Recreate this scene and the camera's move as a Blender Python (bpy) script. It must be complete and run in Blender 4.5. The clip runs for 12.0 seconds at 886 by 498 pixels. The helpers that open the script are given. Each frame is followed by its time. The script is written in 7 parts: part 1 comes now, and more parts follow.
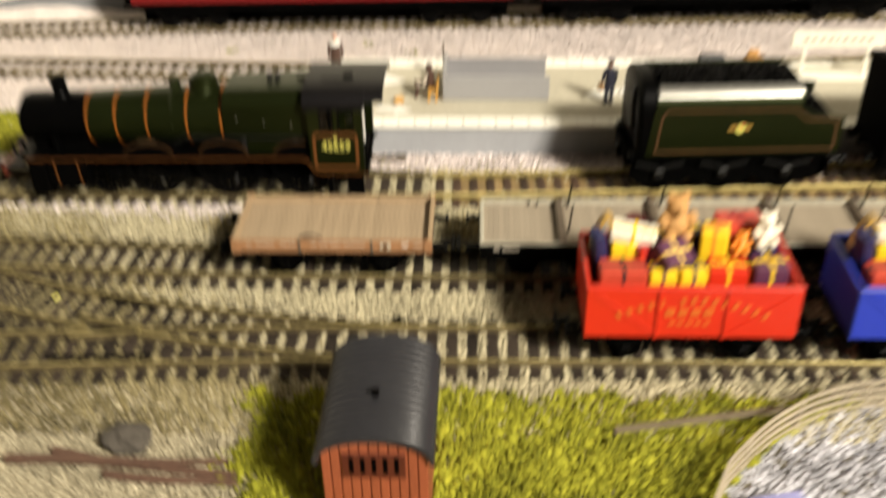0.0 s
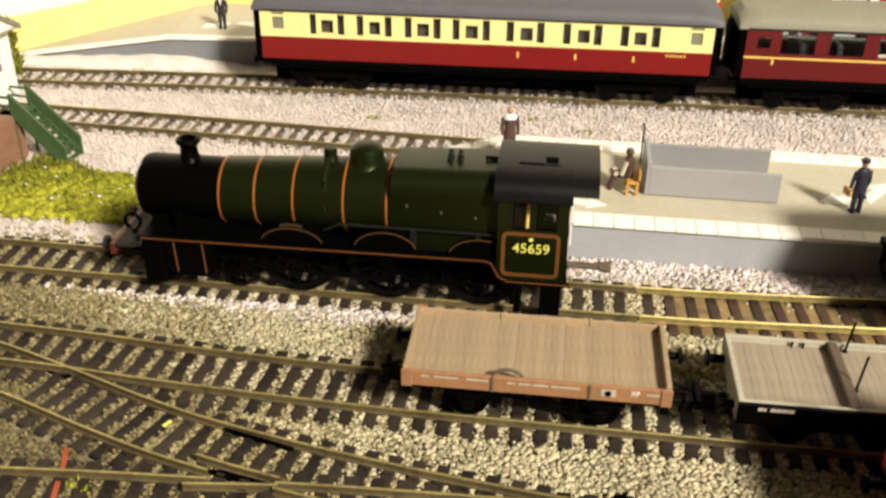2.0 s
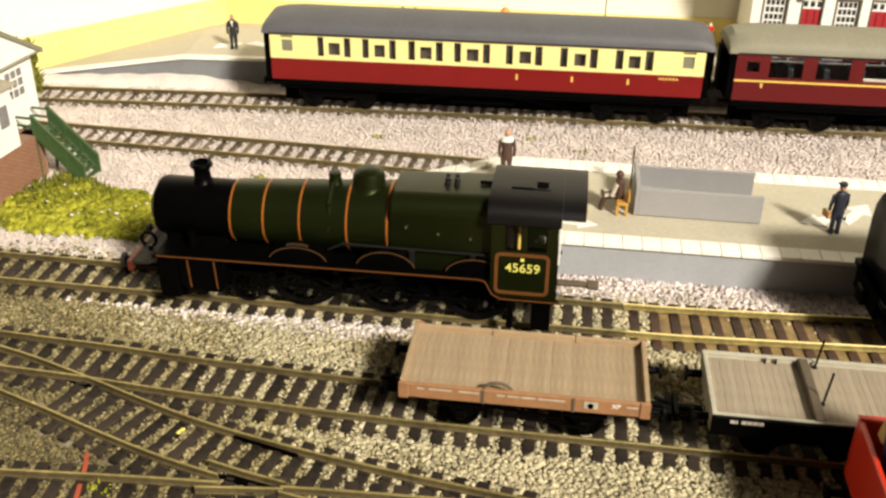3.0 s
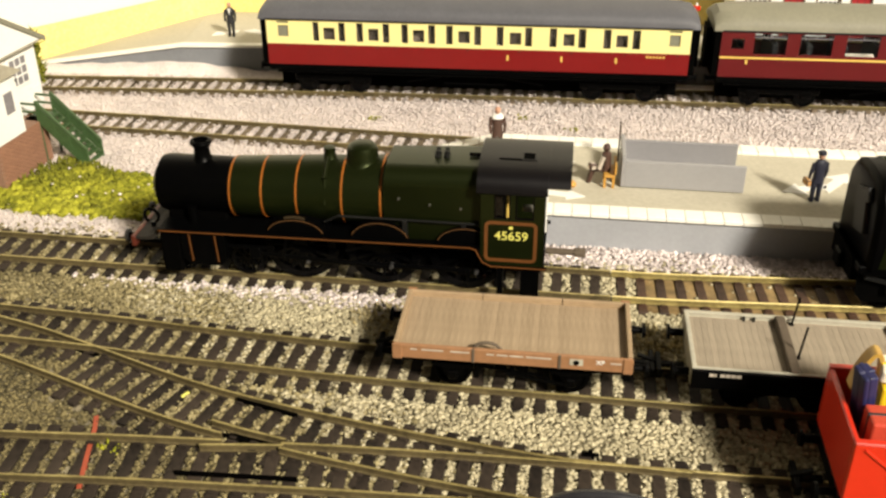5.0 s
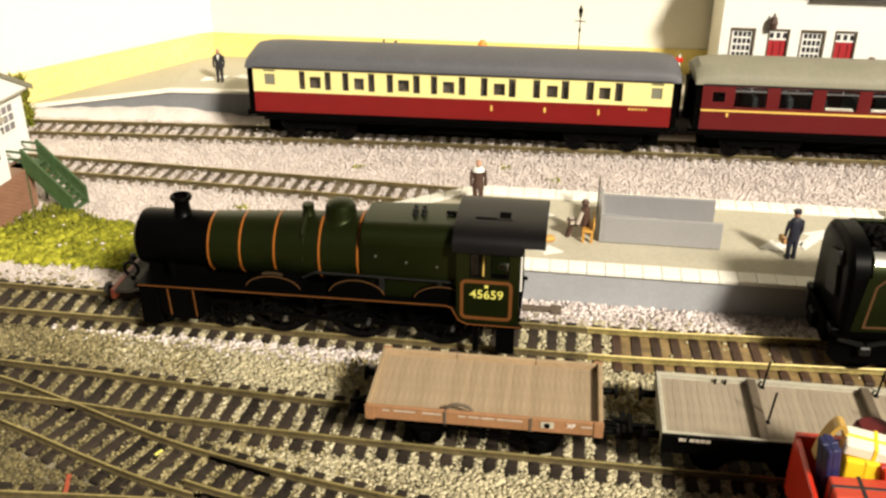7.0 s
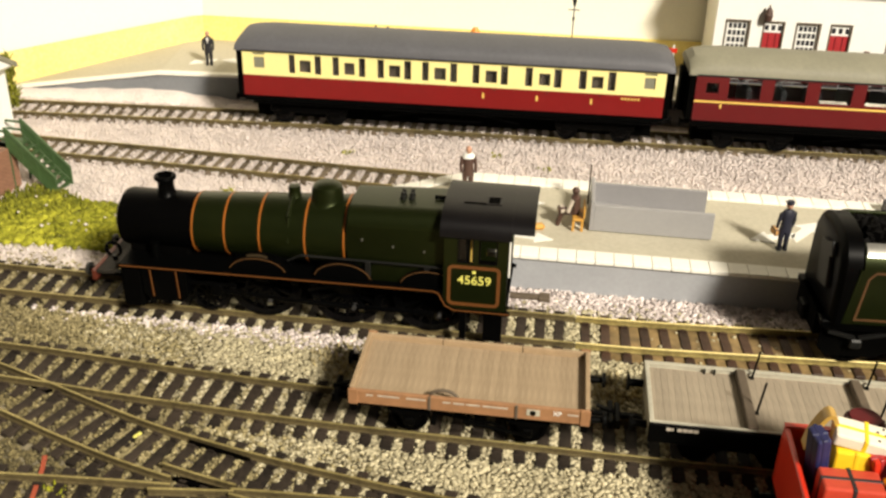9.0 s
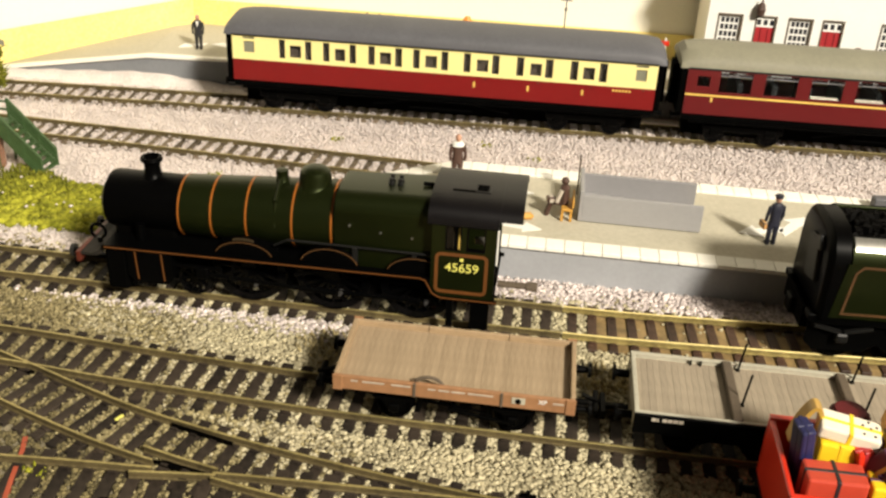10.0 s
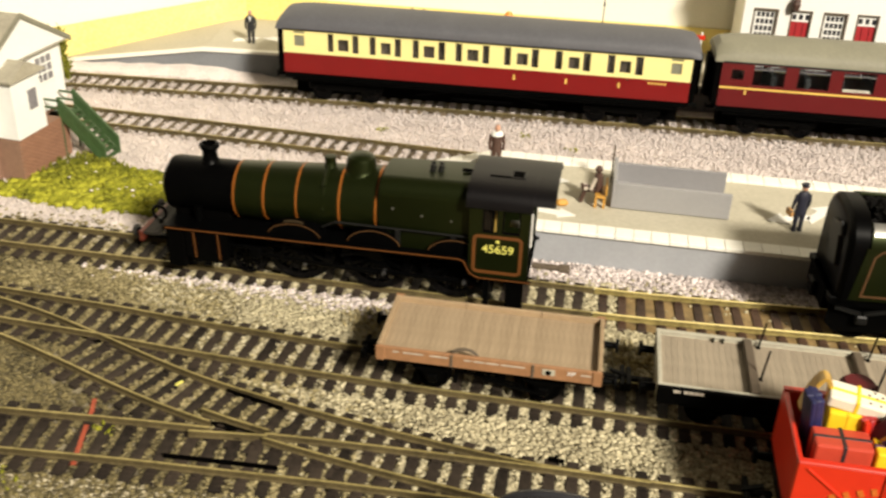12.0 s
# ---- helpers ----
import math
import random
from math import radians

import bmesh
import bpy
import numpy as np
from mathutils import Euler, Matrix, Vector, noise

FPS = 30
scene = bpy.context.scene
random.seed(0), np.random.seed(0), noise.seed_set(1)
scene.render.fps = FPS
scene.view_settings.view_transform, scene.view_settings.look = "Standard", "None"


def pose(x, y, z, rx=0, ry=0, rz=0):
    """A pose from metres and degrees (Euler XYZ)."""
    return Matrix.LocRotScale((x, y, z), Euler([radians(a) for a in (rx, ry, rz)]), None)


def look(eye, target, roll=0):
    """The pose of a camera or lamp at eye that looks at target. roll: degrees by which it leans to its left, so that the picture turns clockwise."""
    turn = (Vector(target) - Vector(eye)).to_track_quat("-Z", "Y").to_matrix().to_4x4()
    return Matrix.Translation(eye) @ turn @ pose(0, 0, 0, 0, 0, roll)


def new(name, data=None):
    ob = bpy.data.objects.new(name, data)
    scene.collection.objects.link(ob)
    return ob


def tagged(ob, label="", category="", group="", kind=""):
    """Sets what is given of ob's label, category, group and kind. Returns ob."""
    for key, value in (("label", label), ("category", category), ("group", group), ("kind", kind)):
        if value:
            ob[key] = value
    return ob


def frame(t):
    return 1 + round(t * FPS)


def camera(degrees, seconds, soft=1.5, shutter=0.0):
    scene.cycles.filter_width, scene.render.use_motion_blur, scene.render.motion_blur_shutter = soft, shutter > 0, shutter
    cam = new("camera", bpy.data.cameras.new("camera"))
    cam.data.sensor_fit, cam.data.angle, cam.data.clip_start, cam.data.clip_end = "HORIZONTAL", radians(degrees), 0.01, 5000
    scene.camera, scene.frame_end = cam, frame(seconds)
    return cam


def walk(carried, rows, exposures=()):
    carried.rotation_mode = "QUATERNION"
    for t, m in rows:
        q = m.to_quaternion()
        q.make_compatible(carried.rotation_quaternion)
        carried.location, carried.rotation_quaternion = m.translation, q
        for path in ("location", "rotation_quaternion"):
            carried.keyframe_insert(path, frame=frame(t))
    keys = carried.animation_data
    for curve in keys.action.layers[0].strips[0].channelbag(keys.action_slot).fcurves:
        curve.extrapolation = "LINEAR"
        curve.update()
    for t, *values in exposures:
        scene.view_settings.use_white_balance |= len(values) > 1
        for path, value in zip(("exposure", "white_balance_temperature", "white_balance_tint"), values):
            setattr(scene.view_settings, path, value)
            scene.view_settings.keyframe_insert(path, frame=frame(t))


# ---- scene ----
cam = camera(47.8, 12.0, soft=2.5, shutter=0.8)
PATH = [
    (0, (0.0870, -0.3580, 0.2060), (0.0050, 1.4000, -0.9487), -1.10),
    (0.1, (0.0840, -0.3470, 0.1885), (0.0061, 1.4000, -0.9651), -0.60),
    (0.2, (0.0790, -0.3345, 0.1770), (-0.0046, 1.4000, -0.9598), -0.95),
    (0.3, (0.0695, -0.3225, 0.1685), (-0.0565, 1.4000, -0.9635), -2.70),
    (0.5, (0.0540, -0.3020, 0.1580), (-0.1360, 1.4000, -0.8760), -2.2),
    (0.7, (0.0435, -0.2865, 0.1550), (-0.1451, 1.4000, -0.8604), -0.09),
    (1, (0.03393, -0.27401, 0.15411), (0.00057, 0.07194, -0.04390), 2.50),
    (1.5, (0.03381, -0.27225, 0.16000), (-0.00346, 0.07532, -0.03444), 2.60),
    (2, (0.03624, -0.27981, 0.17478), (-0.00600, 0.06672, -0.02050), 0.78),
    (2.5, (0.03814, -0.28970, 0.18687), (-0.00811, 0.05816, -0.00510), 1.30),
    (3, (0.04183, -0.29381, 0.18845), (-0.00415, 0.05306, -0.00538), 0.78),
    (5, (0.04759, -0.30816, 0.18756), (0.00056, 0.03738, -0.00836), -0.23),
    (5.5, (0.05098, -0.30863, 0.18698), (0.00467, 0.03811, -0.00699), 0.41),
    (6, (0.04934, -0.30708, 0.19153), (0.00303, 0.04183, 0.00148), 0.85),
    (6.5, (0.05125, -0.30584, 0.19606), (0.00450, 0.04446, 0.00870), 0.30),
    (8.5, (0.05921, -0.30306, 0.19867), (0.01560, 0.04900, 0.01387), 1.01),
    (9, (0.05484, -0.30186, 0.19216), (0.01211, 0.04879, 0.00450), 1.58),
    (9.5, (0.05742, -0.29914, 0.19109), (0.01844, 0.05065, 0.00102), 2.39),
    (10, (0.05501, -0.30111, 0.18970), (0.01719, 0.04881, -0.00036), 2.95),
    (10.5, (0.05834, -0.30396, 0.19181), (0.02014, 0.04562, 0.00120), 3.25),
    (11, (0.05219, -0.31033, 0.19286), (0.01385, 0.04010, 0.00385), 2.61),
    (11.5, (0.05690, -0.31336, 0.19370), (0.01386, 0.03863, 0.00862), 2.74),
    (11.8, (0.0605, -0.3170, 0.1945), (-0.1679, 1.4000, -0.7179), 2.59),
    (11.9, (0.0612, -0.3192, 0.1950), (-0.2011, 1.4000, -0.7527), 2.19),
    (12, (0.05990, -0.32070, 0.19585), (0.00476, 0.02547, 0.00317), 2.10),
]
walk(cam, [(t, look(eye, target, roll)) for t, eye, target, roll in PATH], exposures=[(0, -0.04), (0.5, -0.15), (1, -0.08), (2, 0.0), (7, 0.0), (9, -0.06), (12, -0.06)])

# ---- light: one ceiling lamp in a closed room, a little grey light from outside it ----
scene.view_settings.exposure = 0.0
world = bpy.data.worlds.new("room_air")
scene.world = world
world.use_nodes = True
world.node_tree.nodes["Background"].inputs[0].default_value = (1.0, 0.9, 0.75, 1)
world.node_tree.nodes["Background"].inputs[1].default_value = 0.01
bulb_data = bpy.data.lights.new("ceiling_bulb", "POINT")
bulb_data.energy, bulb_data.color, bulb_data.shadow_soft_size = 605.0, (1.0, 0.912, 0.768), 0.2
bulb = new("ceiling_bulb", bulb_data)
bulb.location = (1.48, -1.60, 1.66)

# ---- helpers: all lengths below are in centimetres ----
K = 0.01


def thing(name, x=0, y=0, z=0, rz=0, label="", category="", group="", kind=""):
    ob = new(name)
    ob.empty_display_size = 0.02
    ob.matrix_basis = pose(x * K, y * K, z * K, 0, 0, rz)
    return tagged(ob, label, category, group, kind)


def mesh_of(name, bm, mats, smooth=False):
    bm.normal_update()
    bmesh.ops.transform(bm, matrix=Matrix.Scale(K, 4), verts=bm.verts)
    me = bpy.data.meshes.new(name)
    bm.to_mesh(me)
    bm.free()
    for m in (mats if isinstance(mats, (list, tuple)) else [mats]):
        me.materials.append(m)
    if smooth:
        me.shade_smooth()
        me.set_sharp_from_angle(angle=radians(35))
    return me


def part(name, bm, mats, parent, label="", smooth=False):
    ob = new(name, mesh_of(name, bm, mats, smooth))
    ob.parent = parent
    if mats is M.get("glass"):
        ob.visible_shadow = False
    return tagged(ob, label)


def solid(name, bm, mats, label="", category="", group="", kind="", smooth=False):
    return tagged(new(name, mesh_of(name, bm, mats, smooth)), label, category, group, kind)


def again(name, me, parent, x=0, y=0, z=0, rz=0):
    """One more piece on a shared mesh."""
    ob = new(name, me)
    ob.parent = parent
    ob.matrix_basis = pose(x * K, y * K, z * K, 0, 0, rz)
    return ob


def B():
    return bmesh.new()


def box(bm, x0, x1, y0, y1, z0, z1, bevel=0.0, mi=0, segs=1):
    v = bmesh.ops.create_cube(bm, size=1)["verts"]
    bmesh.ops.transform(bm, matrix=Matrix.Translation(((x0 + x1) / 2, (y0 + y1) / 2, (z0 + z1) / 2)) @ Matrix.Diagonal((abs(x1 - x0), abs(y1 - y0), abs(z1 - z0), 1)), verts=v)
    faces = list({f for w in v for f in w.link_faces})
    for f in faces:
        f.material_index = mi
    if bevel:
        edges = list({e for w in v for e in w.link_edges})
        bmesh.ops.bevel(bm, geom=edges, offset=bevel, segments=segs, affect="EDGES", profile=0.5)
    return bm


def turned(bm, verts, m):
    bmesh.ops.transform(bm, matrix=m, verts=verts)


def obox(bm, centre, size, rx=0, ry=0, rz=0, bevel=0.0, mi=0):
    """A box turned about its centre."""
    v = bmesh.ops.create_cube(bm, size=1)["verts"]
    faces = list({f for w in v for f in w.link_faces})
    for f in faces:
        f.material_index = mi
    m = Matrix.Translation(centre) @ Euler((radians(rx), radians(ry), radians(rz))).to_matrix().to_4x4() @ Matrix.Diagonal((*size, 1))
    bmesh.ops.transform(bm, matrix=m, verts=v)
    if bevel:
        bmesh.ops.bevel(bm, geom=list({e for w in v for e in w.link_edges}), offset=bevel, segments=1, affect="EDGES")
    return bm


def rod(bm, p, q, r, seg=10, r2=None, mi=0):
    p, q = Vector(p), Vector(q)
    d = q - p
    res = bmesh.ops.create_cone(bm, cap_ends=True, segments=seg, radius1=r, radius2=r if r2 is None else r2, depth=d.length)
    m = Matrix.Translation((p + q) / 2) @ d.to_track_quat("Z", "Y").to_matrix().to_4x4()
    bmesh.ops.transform(bm, matrix=m, verts=res["verts"])
    for f in {f for w in res["verts"] for f in w.link_faces}:
        f.material_index = mi
    return bm


def rings(bm, loops, closed=True, caps=True, mi=0):
    """Skin over a list of vertex loops with the same count."""
    vs = [[bm.verts.new(p) for p in lp] for lp in loops]
    n = len(vs[0])
    for a, b in zip(vs, vs[1:]):
        for i in range(n if closed else n - 1):
            f = bm.faces.new((a[i], a[(i + 1) % n], b[(i + 1) % n], b[i]))
            f.material_index = mi
    if caps and closed:
        for lp, flip in ((vs[0], True), (vs[-1], False)):
            f = bm.faces.new(lp[::-1] if flip else lp)
            f.material_index = mi
    return vs


def lathe_z(bm, profile, x=0, y=0, seg=18, mi=0):
    rings(bm, [[(x + r * math.cos(2 * math.pi * i / seg), y + r * math.sin(2 * math.pi * i / seg), z) for i in range(seg)] for r, z in profile], mi=mi)
    bmesh.ops.recalc_face_normals(bm, faces=bm.faces)
    return bm


def lathe_x(bm, profile, y=0, z=0, seg=32, mi=0):
    rings(bm, [[(x, y + r * math.cos(2 * math.pi * i / seg), (zc if zc is not None else z) + r * math.sin(2 * math.pi * i / seg)) for i in range(seg)] for x, r, zc in profile], mi=mi)
    bmesh.ops.recalc_face_normals(bm, faces=bm.faces)
    return bm


def prism_x(bm, outline, x0, x1, mi=0):
    """outline: (y, z) points."""
    rings(bm, [[(x0, y, z) for y, z in outline], [(x1, y, z) for y, z in outline]], mi=mi)
    bmesh.ops.recalc_face_normals(bm, faces=bm.faces)
    return bm


def prism_y(bm, outline, y0, y1, mi=0):
    """outline: (x, z) points."""
    rings(bm, [[(x, y0, z) for x, z in outline], [(x, y1, z) for x, z in outline]], mi=mi)
    bmesh.ops.recalc_face_normals(bm, faces=bm.faces)
    return bm


def prism_z(bm, outline, z0, z1, mi=0):
    rings(bm, [[(x, y, z0) for x, y in outline], [(x, y, z1) for x, y in outline]], mi=mi)
    bmesh.ops.recalc_face_normals(bm, faces=bm.faces)
    return bm


def holed(bm, x0, x1, z0, z1, holes, y, th, mi=0):
    """An upright panel in x and z at y, th thick, with rectangular openings (xa, xb, za, zb) through it."""
    xs = sorted({x0, x1, *(v for h in holes for v in h[:2])})
    zs = sorted({z0, z1, *(v for h in holes for v in h[2:])})

    def quad(*pts):
        bm.faces.new([bm.verts.new(p) for p in pts]).material_index = mi

    for xa, xb in zip(xs, xs[1:]):
        for za, zb in zip(zs, zs[1:]):
            cx, cz = (xa + xb) / 2, (za + zb) / 2
            if any(h[0] < cx < h[1] and h[2] < cz < h[3] for h in holes):
                continue
            quad((xa, y, za), (xb, y, za), (xb, y, zb), (xa, y, zb))
            quad((xa, y + th, za), (xa, y + th, zb), (xb, y + th, zb), (xb, y + th, za))
    for a, b, c, d in [(x0, x1, z0, z1)] + list(holes):
        for p, q in (((a, c), (b, c)), ((b, c), (b, d)), ((b, d), (a, d)), ((a, d), (a, c))):
            quad((p[0], y, p[1]), (q[0], y, q[1]), (q[0], y + th, q[1]), (p[0], y + th, p[1]))
    bmesh.ops.remove_doubles(bm, verts=bm.verts, dist=1e-4)
    bmesh.ops.recalc_face_normals(bm, faces=bm.faces)
    return bm


def sweep(bm, path, width, z0, z1, mi=0, head=None):
    """A bar along a path of (x, y), upright; head: a wider top of that width."""
    prof = [(-width / 2, z0), (width / 2, z0), (width / 2, z1), (-width / 2, z1)]
    if head:
        w, h = width / 2, head / 2
        zm = z1 - 0.07
        prof = [(-h * 1.5, z0), (h * 1.5, z0), (h * 1.5, z0 + 0.03), (w, z0 + 0.05), (w, zm), (h, zm + 0.02), (h, z1 - 0.012), (h - 0.012, z1), (-h + 0.012, z1), (-h, z1 - 0.012), (-h, zm + 0.02), (-w, zm), (-w, z0 + 0.05), (-h * 1.5, z0 + 0.03)]
    loops = []
    for i, (x, y) in enumerate(path):
        a, b = path[max(i - 1, 0)], path[min(i + 1, len(path) - 1)]
        d = Vector((b[0] - a[0], b[1] - a[1])).normalized()
        loops.append([(x - d.y * s, y + d.x * s, z) for s, z in prof])
    rings(bm, loops, mi=mi)
    bmesh.ops.recalc_face_normals(bm, faces=bm.faces)
    return bm


def stroke(bm, pts, w, normal, lift=0.0, closed=False):
    """A raised flat line of width w along points on a plane with that normal."""
    n = Vector(normal)
    pts = [Vector(p) for p in pts]
    k = len(pts)
    loops = []
    for i in range(k):
        a = pts[(i - 1) % k] if closed or i else pts[i]
        b = pts[(i + 1) % k] if closed or i < k - 1 else pts[i]
        d1, d2 = (pts[i] - a), (b - pts[i])
        d = ((d1.normalized() if d1.length else d2.normalized()) + (d2.normalized() if d2.length else d1.normalized())).normalized()
        s = d.cross(n).normalized()
        if d1.length and d2.length:
            s = s / max(0.5, d.dot(d2.normalized()))
        loops.append([pts[i] - s * w / 2 - n * 0.02, pts[i] + s * w / 2 - n * 0.02, pts[i] + s * w / 2 + n * (0.015 + lift), pts[i] - s * w / 2 + n * (0.015 + lift)])
    if closed:
        loops.append(loops[0])
    rings(bm, loops, caps=not closed)
    bmesh.ops.recalc_face_normals(bm, faces=bm.faces)
    return bm


def letters(text, size, mat, parent, at_pose, name="lettering", label=""):
    cu = bpy.data.curves.new(name, "FONT")
    cu.body, cu.size, cu.extrude, cu.align_x, cu.align_y = text, size * K, 0.006 * K, "CENTER", "CENTER"
    cu.offset = 0.002 * K
    tmp = bpy.data.objects.new(name, cu)
    me = bpy.data.meshes.new_from_object(tmp)
    bpy.data.objects.remove(tmp)
    me.materials.clear()
    me.materials.append(mat)
    ob = new(name, me)
    ob.parent = parent
    ob.matrix_basis = at_pose
    return tagged(ob, label)


# ---- materials ----
def material(name, colour, rough=0.5, metal=0.0, vary=0.12, grain=6.0, bump=0.0, coarse=0.8, tint=None, random_piece=0.0, island=0.0, coat=0.0, spec=0.5, stretch=None, spec_tint=(1, 1, 1)):
    """colour with two scales of variation; grain and coarse are cycles per centimetre."""
    m = bpy.data.materials.new(name)
    m.use_nodes = True
    nt = m.node_tree
    bsdf = nt.nodes["Principled BSDF"]
    bsdf.inputs["Roughness"].default_value, bsdf.inputs["Metallic"].default_value = rough, metal
    bsdf.inputs["Specular IOR Level"].default_value = spec
    bsdf.inputs["Specular Tint"].default_value = (*spec_tint, 1)
    bsdf.inputs["Coat Weight"].default_value = coat
    bsdf.inputs["Coat Roughness"].default_value = 0.15
    tc = nt.nodes.new("ShaderNodeTexCoord")
    src = tc.outputs["Object"]
    if stretch:
        mp = nt.nodes.new("ShaderNodeMapping")
        mp.inputs["Scale"].default_value = stretch
        nt.links.new(src, mp.inputs["Vector"])
        src = mp.outputs["Vector"]
    fine, wide = nt.nodes.new("ShaderNodeTexNoise"), nt.nodes.new("ShaderNodeTexNoise")
    fine.inputs["Scale"].default_value, wide.inputs["Scale"].default_value = grain * 100, coarse * 100
    fine.inputs["Detail"].default_value, wide.inputs["Detail"].default_value = 4, 3
    for n in (fine, wide):
        nt.links.new(src, n.inputs["Vector"])
    add = nt.nodes.new("ShaderNodeMath")
    add.operation = "ADD"
    nt.links.new(fine.outputs["Fac"], add.inputs[0])
    nt.links.new(wide.outputs["Fac"], add.inputs[1])
    last = add.outputs[0]
    for amount, node, out in ((random_piece, "ShaderNodeObjectInfo", "Random"), (island, "ShaderNodeNewGeometry", "Random Per Island")):
        if amount:
            info = nt.nodes.new(node)
            mul = nt.nodes.new("ShaderNodeMath")
            mul.operation = "MULTIPLY_ADD"
            mul.inputs[1].default_value = amount * 2
            nt.links.new(info.outputs[out], mul.inputs[0])
            nt.links.new(last, mul.inputs[2])
            sub = nt.nodes.new("ShaderNodeMath")
            sub.operation = "SUBTRACT"
            sub.inputs[1].default_value = amount
            nt.links.new(mul.outputs[0], sub.inputs[0])
            last = sub.outputs[0]
    mr = nt.nodes.new("ShaderNodeMapRange")
    mr.inputs["From Min"].default_value, mr.inputs["From Max"].default_value = 0.55, 1.45
    nt.links.new(last, mr.inputs["Value"])
    ramp = nt.nodes.new("ShaderNodeValToRGB")
    lo = [c * (1 - vary) for c in colour]
    hi = [min(1, c * (1 + vary)) for c in (tint or colour)]
    ramp.color_ramp.elements[0].color, ramp.color_ramp.elements[1].color = (*lo, 1), (*hi, 1)
    nt.links.new(mr.outputs["Result"], ramp.inputs["Fac"])
    nt.links.new(ramp.outputs["Color"], bsdf.inputs["Base Color"])
    if bump:
        bp = nt.nodes.new("ShaderNodeBump")
        bp.inputs["Strength"].default_value, bp.inputs["Distance"].default_value = bump, 0.0004
        nt.links.new(fine.outputs["Fac"], bp.inputs["Height"])
        nt.links.new(bp.outputs["Normal"], bsdf.inputs["Normal"])
    return m


